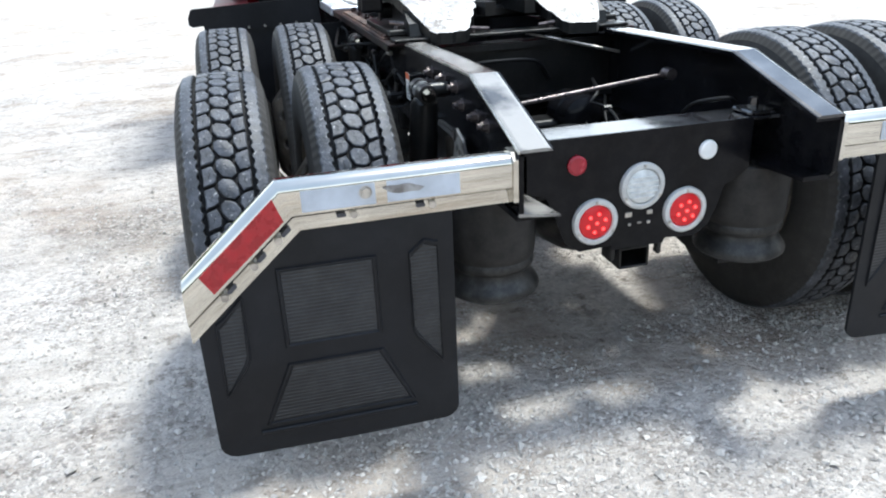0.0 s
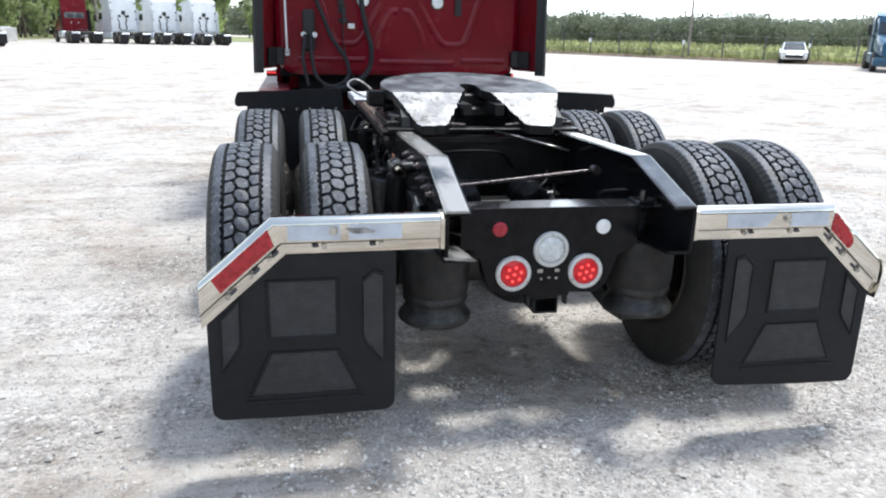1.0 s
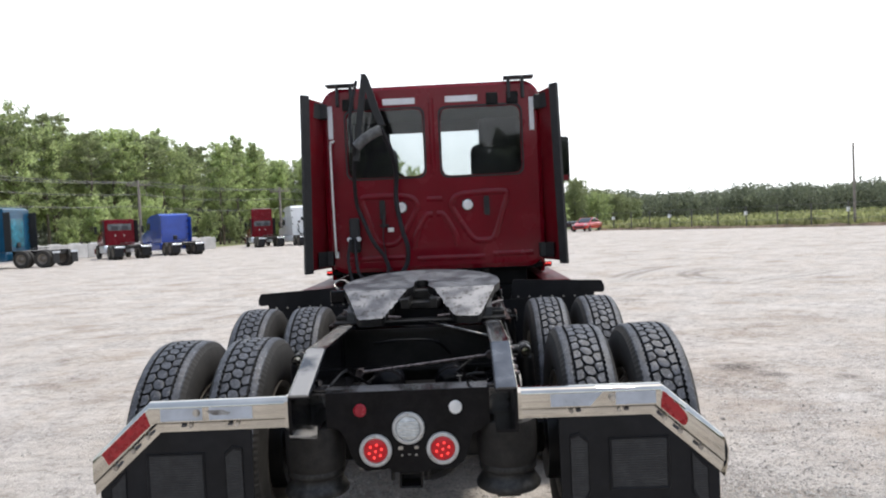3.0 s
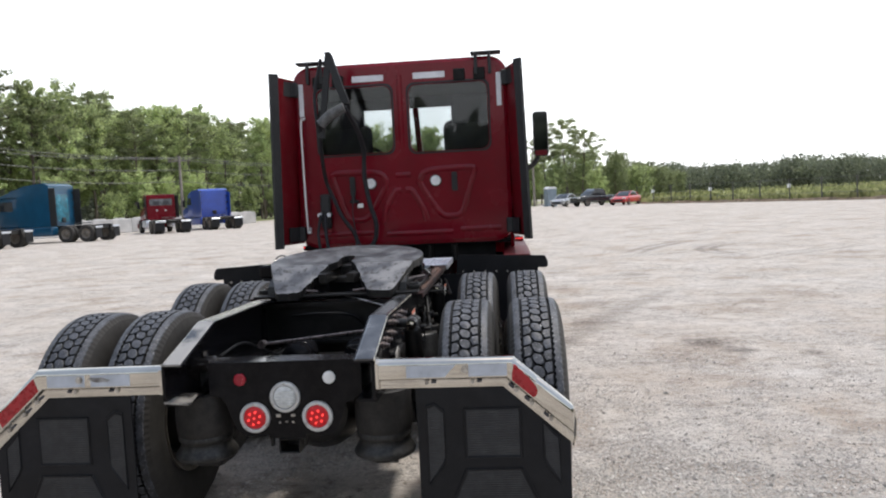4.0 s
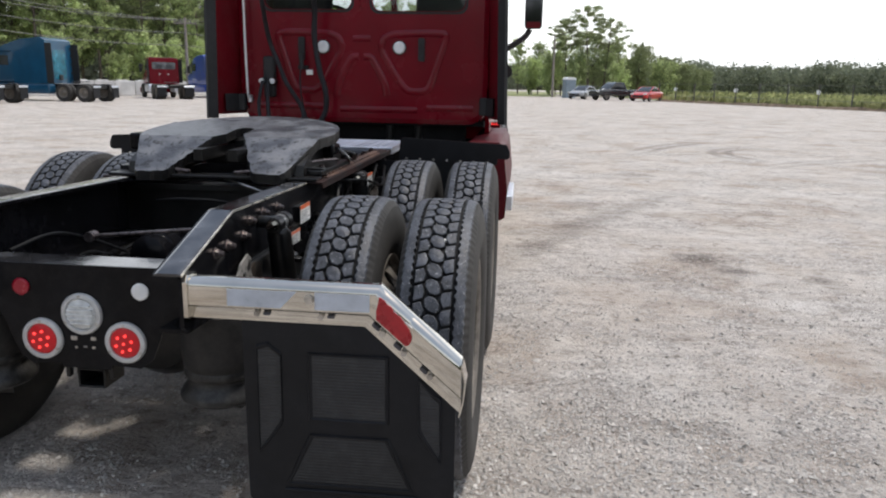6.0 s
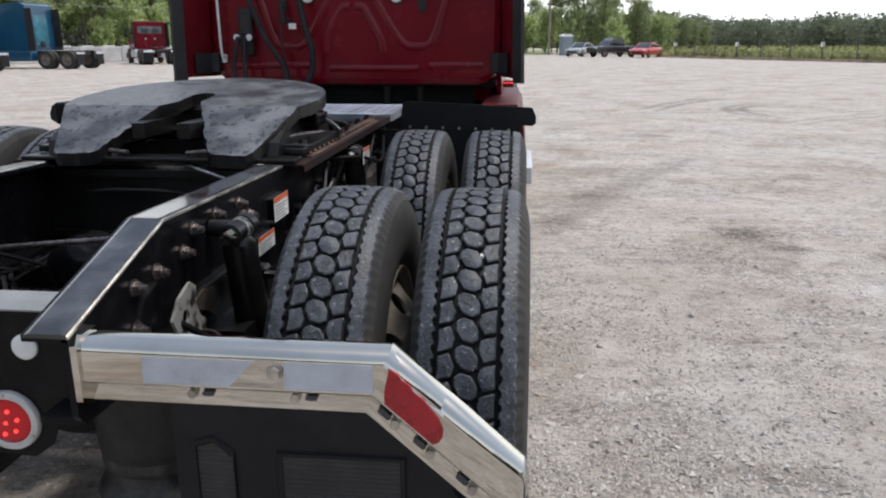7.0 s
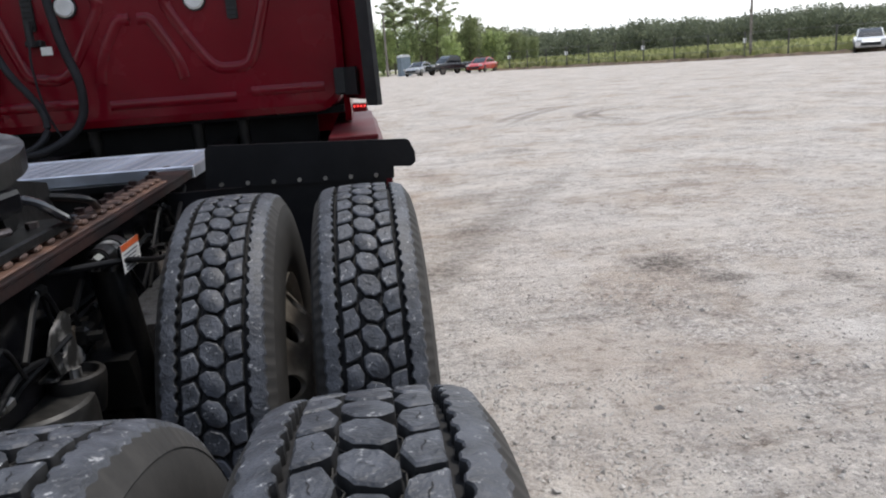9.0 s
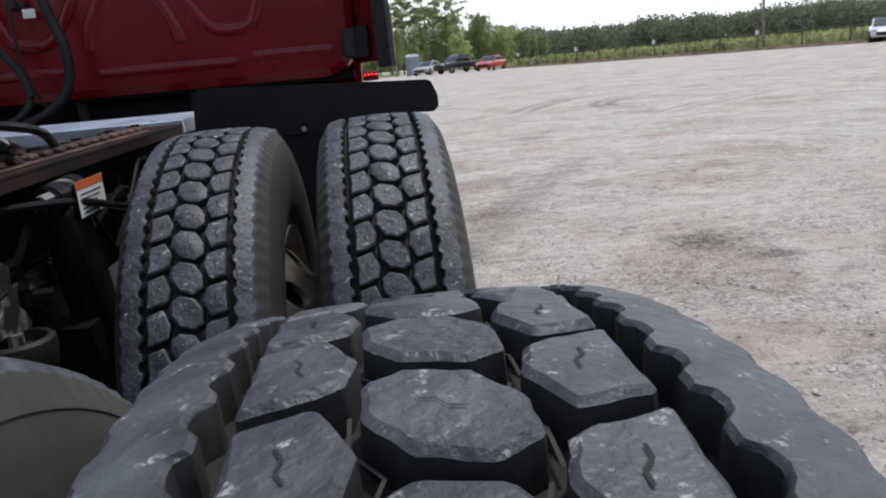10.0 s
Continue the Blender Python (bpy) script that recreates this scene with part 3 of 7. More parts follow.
    # shoulder ribs, all round, with toothed inner and nicked outer edges
    for sg in (-1, 1):
        rows = []
        for k in range(PITCHES):
            for ds, wi, wo in ((0.0, 0.0775, 0.1185), (0.12, 0.0780, 0.1185), (0.20, 0.0825, 0.1150), (0.30, 0.0838, 0.1140), (0.40, 0.0825, 0.1150), (0.47, 0.0775, 0.1180),
                               (0.52, 0.0775, 0.1185), (0.62, 0.0780, 0.1180), (0.70, 0.0820, 0.1155), (0.80, 0.0832, 0.1145), (0.90, 0.0820, 0.1155), (0.96, 0.0775, 0.1180)):
                wi += rnd.uniform(-0.0005, 0.0005)
                wo += rnd.uniform(-0.0006, 0.0006)
                rows.append([bm.verts.new(at(k + ds, sg * w, r)) for w, r in ((wi - 0.001, GROOVE_R - 0.004), (wi, TYRE_R - 0.0022), (wi + 0.0022, TYRE_R), (0.097, TYRE_R + 0.0005), (wo - 0.004, TYRE_R), (wo, TYRE_R - 0.004), (0.1345, GROOVE_R - 0.002))])
        for a, b in zip(rows, rows[1:] + rows[:1]):
            for i in range(6):
                # inner rib wall in the painted groove shade, outer flank in sidewall rubber
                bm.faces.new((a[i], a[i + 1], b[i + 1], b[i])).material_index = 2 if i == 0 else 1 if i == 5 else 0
    me = mesh_of("tyre", bm, [TREAD, SIDE, GROOVE_SHADE], smooth=True)
    return me


def rim_mesh():
    """A ten-hole disc wheel, dished towards -x."""
    bm = bmesh.new()
    lathe(bm, [(0.296, 0.112), (0.296, 0.100), (0.280, 0.092), (0.272, 0.04), (0.268, -0.04), (0.280, -0.092), (0.296, -0.100), (0.296, -0.112),
               (0.285, -0.110), (0.270, -0.098), (0.258, -0.04), (0.258, 0.04), (0.270, 0.098), (0.285, 0.110)], 60, 0, close=True)
    n = 10
    def disc_x(r):
        return 0.160 - (r - 0.166) * 0.80
    for k in range(n):
        a0 = 2 * math.pi * k / n
        keep = None
        for back in (0.0, 0.012):
            outer, hole = [], []
            for i in range(24):
                b = 2 * math.pi * i / 24
                hole.append((0.217 + 0.030 * math.cos(b), a0 + 0.125 * math.sin(b)))
                c, sn = math.cos(b), math.sin(b)
                q = max(abs(c), abs(sn))
                outer.append((0.2145 + 0.0485 * c / q, a0 + (math.pi / n) * sn / q))
            vo = [bm.verts.new((disc_x(r) - back, r * math.cos(a), r * math.sin(a))) for r, a in outer]
            vh = [bm.verts.new((disc_x(r) - back, r * math.cos(a), r * math.sin(a))) for r, a in hole]
            for i in range(24):
                bm.faces.new((vo[i], vo[(i + 1) % 24], vh[(i + 1) % 24], vh[i]))
            if keep is None:
                keep = vh
            else:
                for i in range(24):
                    bm.faces.new((keep[i], keep[(i + 1) % 24], vh[(i + 1) % 24], vh[i]))
    lathe(bm, [(0.166, 0.160), (0.150, 0.166), (0.001, 0.166)], 40)
    lathe(bm, [(0.262, 0.083), (0.278, 0.090), (0.290, 0.104), (0.294, 0.106)], 60)
    bmesh.ops.remove_doubles(bm, verts=bm.verts, dist=0.0004)
    return mesh_of("rim", bm, WHEEL, smooth=True)


SMEAR = material("dried_dirt_smear", (0.15, 0.135, 0.125), 0.7, scale=40, other=(0.34, 0.33, 0.32), bump=0.3)
STRIP = material('blue_grey_reflective', (0.46, 0.49, 0.54), 0.3, vary=0.12, scale=14, bump=0.3, bump_scale=300, spec=0.6)
TYRES = [tyre_mesh(s) for s in (1, 2, 3)]
RIM = rim_mesh()


def wheel(parent, x, y, flip, turn, kind=0, z=0.5):
    hub = new("wheel")
    hub.empty_display_size = 0.1
    hub.parent = parent
    hub.matrix_basis = Matrix.Translation((x, y, z)) @ Matrix.Rotation(radians(turn), 4, "X") @ Matrix.Rotation(math.pi if flip else 0, 4, "Z")
    again("tyre", TYRES[kind % 3], hub, Matrix.Identity(4), "worn dusty drive tyre with hexagonal tread blocks")
    again("rim", RIM, hub, Matrix.Identity(4), "dull metal ten-hole disc rim")
    return hub


truck = tagged(empty("semi_truck"), "red day cab tractor with black chassis, parked with tail lamps lit", "truck")

for i, (x, y, flip, turn) in enumerate(((1.088, 0.50, True, 8.73), (0.772, 0.50, False, 63.25), (-1.088, 0.50, False, 23), (-0.752, 0.50, True, 140),
                                        (1.088, 1.80, True, 77), (0.772, 1.80, False, 12.8), (-1.088, 1.80, False, 190), (-0.752, 1.80, True, 33))):
    wheel(truck, x, y, flip, turn, i)
for sg in (-1, 1):
    wheel(truck, sg * 1.03, 6.35, sg < 0, 40 + 50 * sg, 1)

# ---- frame ----
TOP = [(-0.215, 0.885), (0.160, 1.000), (0.975, 0.985)]
for sg in (-1, 1):
    bm = bmesh.new()
    web = [(-0.215, 0.735), (-0.195, 0.712), (0.16, 0.700), (0.975, 0.700), (0.975, 0.985), (0.16, 1.0), (-0.215, 0.885)]
    prism(bm, web, 0, sg * 0.424, sg * 0.436)
    loft(bm, [[(sg * 0.352, y, z - 0.005), (sg * 0.358, y, z + 0.0), (sg * 0.366, y, z + 0.003), (sg * 0.426, y, z + 0.003), (sg * 0.433, y, z + 0.0006), (sg * 0.4368, y, z - 0.005)] for y, z in ((-0.2155, 0.885), (0.158, 0.9995), (0.97, 0.9845))], mi=1)
    for lo in (0, 1):
        line = TOP if lo == 0 else [(-0.200, 0.712), (0.16, 0.700), (0.975, 0.700)]
        d = -0.012 if lo == 0 else 0.012
        loft(bm, [[(sg * 0.352, y, z), (sg * 0.4362, y, z + 0.0006 * (1 - 2 * lo)), (sg * 0.4362, y, z + d), (sg * 0.352, y, z + d)] for y, z in line])
    if sg < 0:
        # folded tab at the lower rear corner
        loft(bm, [[(sg * 0.436, -0.215, 0.735), (sg * 0.33, -0.215, 0.722), (sg * 0.33, -0.215, 0.716), (sg * 0.436, -0.215, 0.727)],
                  [(sg * 0.436, -0.06, 0.735), (sg * 0.36, -0.06, 0.725), (sg * 0.36, -0.06, 0.718), (sg * 0.436, -0.06, 0.727)]], mi=1)
    # thin line along the outer edge: wear plus a painted highlight
    loft(bm, [[(sg * 0.4345, y, z + 0.0002), (sg * 0.4376, y, z - 0.0025), (sg * 0.4376, y, z - 0.007), (sg * 0.4345, y, z - 0.007)] for y, z in ((-0.216, 0.8865), (0.16, 1.0012), (0.972, 0.9862))], mi=2)
    part("frame_end", bm, [BLACK, WORN if sg > 0 else WORNPALE, EDGE], truck, "sloping black painted rear frame extension")
    bm = bmesh.new()
    box(bm, (min(sg * 0.43, sg * 0.42), 0.978, 0.70), (max(sg * 0.43, sg * 0.42), 7.1, 0.972), 0.002)
    for z in (0.70, 0.962):
        box(bm, (min(sg * 0.42, sg * 0.34), 0.978, z), (max(sg * 0.42, sg * 0.34), 7.1, z + 0.01), 0.002)
    part("frame_rail", bm, BLACK, truck)
    bm = bmesh.new()
    lo, hi = sorted((sg * 0.372, sg * 0.496))
    box(bm, (lo, 1.0, 0.976), (hi, 2.72, 0.985), 0.002)
    lo, hi = sorted((sg * 0.486, sg * 0.495))
    box(bm, (lo, 1.02, 0.955), (hi, 2.72, 0.977), 0.002)
    part("slide_rail", bm, RUSTY, truck, "worn brown fifth wheel mounting angle")
    bm = bmesh.new()
    lo, hi = sorted((sg * 0.428, sg * 0.484))
    box(bm, (lo, 1.15, 0.9845), (hi, 2.36, 0.990), 0.002)
    for k in range(19):
        box(bm, (lo + 0.006, 1.17 + 0.063 * k, 0.989), (hi - 0.012, 1.202 + 0.063 * k, 1.001), 0.004)
    part("toothed_strip", bm, TOOTH, truck, "rusty brown toothed locking strip")
    me = None
    for k in range(15):
        y = 1.10 + 0.112 * k
        if me is None:
            bm = bmesh.new()
            cyl(bm, (0, 0, 0), (0, 0, 0.014), 0.013, 6)
            cyl(bm, (0, 0, 0), (0, 0, 0.003), 0.019, 12)
            me = mesh_of("bolt", bm, RUSTY)
        again("bolt", me, truck, Matrix.Translation((sg * (0.388 if k % 2 else 0.408), y, 0.985)))
    bm = bmesh.new()
    cyl(bm, (0, 0, 0), (sg * 0.016, 0, 0), 0.0135, 6)
    cyl(bm, (0, 0, 0), (sg * 0.003, 0, 0), 0.019, 12)
    cyl(bm, (sg * 0.016, 0, 0), (sg * 0.027, 0, 0), 0.008, 8)
    me = mesh_of("bolt", bm, BOLTED)
    for y, z in ((0.002, 0.811), (0.012, 0.895), (0.105, 0.900), (0.237, 0.905), (0.294, 0.945), (0.428, 0.950), (0.581, 0.945), (0.653, 0.897)):
        again("bolt", me, truck, Matrix.Translation((sg * 0.436, y, z)))

# rear cross member with the lamp plate
bm = bmesh.new()
box(bm, (-0.423, 0.006, 0.832), (0.423, 0.125, 0.842), 0.002)
box(bm, (-0.423, 0.113, 0.70), (0.423, 0.125, 0.834), 0.002)
for x in (-0.37, 0.37):
    box(bm, (x - 0.04, 0.012, 0.843), (x + 0.04, 0.10, 0.856), 0.004)
    cyl(bm, (x, 0.06, 0.856), (x, 0.06, 0.885), 0.014, 6)
part("cross_member", bm, WORN, truck, "worn glossy black cross member")
LAMPS = ((-0.1375, 0.600, 0.050), (0.1375, 0.600, 0.050), (0.0, 0.687, 0.050))
plate = [(-0.335, 0.842), (0.335, 0.842), (0.335, 0.700), (0.300, 0.672), (0.262, 0.655), (0.245, 0.600), (0.222, 0.545), (0.180, 0.514), (0.085, 0.520), (0.078, 0.505),
         (-0.078, 0.505), (-0.085, 0.520), (-0.180, 0.514), (-0.222, 0.545), (-0.245, 0.600), (-0.262, 0.655), (-0.285, 0.690), (-0.335, 0.700)]
bm = bmesh.new()
prism(bm, plate, 1, 0.0, 0.005, holes=[ring(x, z, r) for x, z, r in LAMPS])
lamp_plate = part("lamp_plate", bm, BLACK, truck, "black painted lamp plate between the frame ends")
for x, z, w, h in ((-0.035, 0.605, 0.020, 0.014), (0.030, 0.606, 0.018, 0.012), (-0.03, 0.575, 0.008, 0.008), (0.0, 0.578, 0.012, 0.006), (0.028, 0.576, 0.01, 0.008)):
    bm = bmesh.new()
    box(bm, (x - w / 2, -0.003, z - h / 2), (x + w / 2, 0.001, z + h / 2), 0.001)
    part("fastener", bm, STEEL, lamp_plate)
for i, (x, z, r) in enumerate(LAMPS):
    bm = bmesh.new()
    seg = 40
    rows = [(0.0500, 0.002), (0.0500, -0.011), (0.0535, -0.014), (0.0640, -0.012), (0.0668, -0.008), (0.0668, 0.0)]
    loft(bm, [[(x + rr * math.cos(2 * math.pi * k / seg), yy, z + rr * math.sin(2 * math.pi * k / seg)) for k in range(seg)] for rr, yy in rows], caps=False)
    bezel = part("tail_lamp" if i < 2 else "reversing_lamp", bm, BEZEL, truck, "round lamp in a grey screwed bezel", smooth=True)
    for a in (90, 210, 330):
        bm = bmesh.new()
        cyl(bm, (x + 0.0585 * math.cos(radians(a)), -0.012, z + 0.0585 * math.sin(radians(a))), (x + 0.0585 * math.cos(radians(a)), -0.016, z + 0.0585 * math.sin(radians(a))), 0.004, 8)
        part("screw", bm, STEEL, bezel)
    bm = bmesh.new()
    loft(bm, [[(x + rr * math.cos(2 * math.pi * k / seg), yy, z + rr * math.sin(2 * math.pi * k / seg)) for k in range(seg)] for rr, yy in ((0.0505, -0.004), (0.047, -0.010), (0.034, -0.015), (0.014, -0.0175), (0.001, -0.018))])
    if i == 2:
        for k in range(5):
            zz = z - 0.028 + 0.014 * k
            w = math.sqrt(max(0.0, 0.044 ** 2 - (zz - z) ** 2))
            box(bm, (x - w, -0.0205, zz - 0.0025), (x + w, -0.010, zz + 0.0025), 0.001)
    part("lens", bm, CLEAR if i == 2 else LENS, bezel, "clear ribbed lens" if i == 2 else "lit red lens", smooth=True)
    if i < 2:
        for k in range(7):
            a, rr = 2 * math.pi * k / 6 + 0.3, (0.0265 if k < 6 else 0.0)
            bm = bmesh.new()
            cyl(bm, (x + rr * math.cos(a), -0.016, z + rr * math.sin(a)), (x + rr * math.cos(a), -0.0195, z + rr * math.sin(a)), 0.0042, 10)
            part("diode", bm, DOT, bezel, "bright red diode")
for x, mat, label in ((-0.195, REDMARK, "round red reflector"), (0.196, WHITE, "round white cap")):
    bm = bmesh.new()
    cyl(bm, (x, 0.0, 0.767), (x, -0.006, 0.767), 0.027, 28)
    cyl(bm, (x, -0.006, 0.767), (x, -0.009, 0.767), 0.027, 28, r2=0.021)
    part("reflector" if x < 0 else "cap", bm, mat, truck, label)
bm = bmesh.new()
for z0, z1 in ((0.490, 0.497), (0.432, 0.439)):
    box(bm, (-0.047, 0.015, z0), (0.047, 0.13, z1), 0.002)
for x in (-0.047, 0.040):
    box(bm, (x, 0.015, 0.434), (x + 0.007, 0.13, 0.495), 0.002)
box(bm, (-0.04, 0.12, 0.438), (0.04, 0.13, 0.491))
for x in (-0.080, 0.066):
    box(bm, (x, 0.006, 0.468), (x + 0.014, 0.03, 0.512), 0.003)
part("tow_receiver", bm, GRIME, truck)

# ---- mud flap hangers and flaps ----
SECTION = [(-0.150, -0.004), (-0.163, -0.0085), (-0.182, -0.0095), (-0.196, -0.0065), (-0.2045, 0.000), (-0.2090, 0.008), (-0.2098, 0.013), (-0.2108, 0.061), (-0.2100, 0.066), (-0.1975, 0.072), (-0.1950, 0.076), (-0.194, 0.106)]
SECTION += [(y + 0.0045, d) for y, d in reversed(SECTION[1:])] + [(-0.150, 0.0005)]
for sg in (-1, 1):
    stations = []
    dx, dz = 1.205 - 0.978, 0.668 - 0.870
    ln = math.hypot(dx, dz)
    diag_down = (dz / ln, -dx / ln)
    mit = (diag_down[0] / (1 - diag_down[1]), -1.0)
    for (x, z), (ox, oz) in (((0.446, 0.867), (0, -1)), ((0.70, 0.866), (0, -1)), ((0.978, 0.865), mit), ((1.205, 0.663), (0, -1 / (dx / ln)))):
        stations.append([(sg * (x + ox * d), y, z + oz * d) for y, d in SECTION])
    if sg > 0:
        # dented upper lip near the knee
        a, b = stations[2], stations[3]
        for t_, push in ((0.32, 0.014), (0.42, 0.0)):
            stations.insert(-1, [tuple(Vector(p) * (1 - t_) + Vector(q) * t_ + Vector((0, push if i < 6 else 0, -push * 0.5 if i < 6 else 0))) for i, (p, q) in enumerate(zip(a, b))])
    bm = bmesh.new()
    loft(bm, stations)
    hanger = part("flap_hanger", bm, CHROME, truck, "polished stainless mud flap hanger" + (" with a dented tip" if sg > 0 else ""), smooth=True)
    if sg > 0:
        bm = bmesh.new()
        loft(bm, [[(x, y, z) for y in (-0.216, -0.150) for x in ((x0, x0 + 0.004) if y < -0.2 else (x0 + 0.004, x0))] for x0, z in ((1.203, 0.668), (1.214, 0.62), (1.209, 0.56), (1.199, 0.520))])
        part("bent_end", bm, CHROME, hanger, "bent shiny end plate")
    bm = bmesh.new()
    loft(bm, [[(sg * x, y, zc + zz) for zz, y in ((0.066, -0.150), (0.066, -0.195), (0.05, -0.216), (-0.05, -0.216), (-0.066, -0.195), (-0.066, -0.150))] for x, zc in ((0.437, 0.815), (0.449, 0.815))])
    part("collar", bm, CHROME, hanger)
    bm = bmesh.new()
    cyl(bm, (sg * 0.79, -0.206, 0.834), (sg * 0.79, -0.222, 0.834), 0.0115, 6)
    cyl(bm, (sg * 0.79, -0.205, 0.834), (sg * 0.79, -0.213, 0.834), 0.015, 12)
    part("bolt", bm, STEEL, hanger)
    # solid dark plugs paint the shade of the flange's open slots
    for x in (0.655, 0.835):
        bm = bmesh.new()
        prism(bm, [(sg * p, q) for p, q in rounded(x, 0.7785, x + 0.021, 0.7865, 0.0039, 4)], 1, -0.1985, -0.190)
        part("slot_shade", bm, INK, hanger)
        bm = bmesh.new()
        cyl(bm, (sg * (x - 0.017), -0.194, 0.782), (sg * (x - 0.017), -0.203, 0.782), 0.0085, 8)
        part("bolt", bm, STEEL, hanger)
    for t_ in (0.22, 0.48, 0.80):
        bx, bz = 0.978 + dx * t_ + diag_down[0] * 0.088, 0.870 + dz * t_ + diag_down[1] * 0.088
        turn = Matrix.Rotation(math.atan2(dz, dx), 2)
        # slot on the arm, likewise a dark plug in place of a shaded opening
        bm = bmesh.new()
        pts = [turn @ Vector((p, q)) for p, q in rounded(-0.013, -0.005, 0.013, 0.005, 0.0049, 4)]
        prism(bm, [(sg * (bx + p.x), bz + p.y) for p in pts], 1, -0.1985, -0.190)
        part("slot_shade", bm, INK, hanger)
        bm = bmesh.new()
        cyl(bm, (sg * (bx + 0.018), -0.194, bz - 0.016), (sg * (bx + 0.018), -0.205, bz - 0.016), 0.009, 8)
        part("bolt", bm, STEEL, hanger)
    for x0, x1, cut in (((0.575, 0.742, 0.0), (0.768, 0.930, 0.0)) if sg < 0 else ((0.560, 0.755, 0.045), (0.805, 0.955, 0.0))):
        bm = bmesh.new()
        loft(bm, [[(sg * x0, -0.2095 - d, 0.853), (sg * x0, -0.2112 - d, 0.805), (sg * (x1 - cut), -0.2112 - d, 0.805), (sg * x1, -0.2095 - d, 0.853)] for d in (0.0004, 0.0014)])
        part("marking_strip", bm, STRIP, hanger, "blue-grey reflective strip")
    if sg < 0:
        bm = bmesh.new()
        prism(bm, [(sg * (0.705 + 0.045 * math.cos(a) * (1 + 0.10 * math.sin(5 * a))), 0.833 + (0.010 + 0.002 * math.sin(4 * a)) * math.sin(a) + 0.004 * math.cos(a)) for a in [k * math.pi / 12 for k in range(24)]], 1, -0.2128, -0.2112)
        part("smear", bm, SMEAR, hanger, "grey-brown smear of dirt")
    # red reflector on the slanting arm
    bm = bmesh.new()
    def on_arm(t_, d):
        return (sg * (0.978 + dx * t_ + diag_down[0] * d), 0.870 + dz * t_ + diag_down[1] * d)
    if sg < 0:
        shape = [on_arm(0.09, 0.012), on_arm(0.86, 0.012), on_arm(0.89, 0.062), on_arm(0.16, 0.064)]
    else:
        # torn away along its upper edge and outer end
        shape = [on_arm(t_, d) for t_, d in ((0.055, 0.013), (0.11, 0.010), (0.15, 0.014), (0.19, 0.011), (0.24, 0.016), (0.31, 0.015), (0.38, 0.020), (0.45, 0.024), (0.505, 0.033),
                                             (0.53, 0.044), (0.535, 0.056), (0.52, 0.065), (0.40, 0.0655), (0.17, 0.0655), (0.12, 0.048))]
    prism(bm, shape, 1, -0.2135, -0.209)
    part("reflector_tape", bm, REFLECT, hanger, "red reflective strip, chipped at its edge")
    # flap
    outline = [(0.590, 0.790), (0.930, 0.790), (1.190, 0.560), (1.190, 0.270)]
    outline += [(1.150 + 0.04 * math.cos(radians(-a)), 0.235 + 0.04 * math.sin(radians(-a))) for a in (10, 35, 60, 85)]
    outline += [(0.90, 0.190)] + [(0.632 - 0.04 * math.cos(radians(90 - a)), 0.232 - 0.04 * math.sin(radians(90 - a))) for a in (5, 30, 55, 80)]
    if sg > 0:
        # hangs a little lower at its outer corner
        outline = [(x, z - 0.028 * max(0.0, (x - 0.60) / 0.59) * max(0.0, (0.56 - z) / 0.37)) for x, z in outline]
    bm = bmesh.new()
    prism(bm, [(sg * x, z) for x, z in outline], 1, -0.189, -0.180)
    flap = part("mud_flap", bm, PLASTIC, truck, "black moulded plastic mud flap hanging from its bracket")
    panels = [[(0.775, 0.675), (1.005, 0.675), (1.005, 0.470), (0.775, 0.470)],
              [(0.628, 0.690), (0.662, 0.700), (0.700, 0.670), (0.700, 0.460), (0.690, 0.440), (0.628, 0.360)],
              [(1.152, 0.560), (1.130, 0.575), (1.085, 0.620), (1.085, 0.455), (1.100, 0.430), (1.152, 0.360)],
              [(0.775, 0.430), (1.005, 0.430), (1.075, 0.270), (0.705, 0.270)]]
    for loop in panels:
        bm = bmesh.new()
        cx = sum(p[0] for p in loop) / len(loop)
        cz = sum(p[1] for p in loop) / len(loop)
        def inset(d, y):
            out = []
            for x, z in loop:
                l_ = math.hypot(x - cx, z - cz)
                k = (l_ - d) / l_
                out.append((sg * (cx + (x - cx) * k), y, cz + (z - cz) * k))
            return out
        loft(bm, [inset(0, -0.1885), inset(0.004, -0.1945), inset(0.010, -0.1945), inset(0.016, -0.1905)], caps=False)
        inner = [bm.verts.new(p) for p in inset(0.016, -0.1905)]
        f = bm.faces.new(inner)
        f.material_index = 1
        part("panel", bm, [PLASTIC, MESHED], flap, "embossed textured panel")
    bm = bmesh.new()
    box(bm, (min(sg * 0.70, sg * 1.09), -0.1955, 0.247), (max(sg * 0.70, sg * 1.09), -0.187, 0.257), 0.003)
    part("rib", bm, PLASTIC, flap)

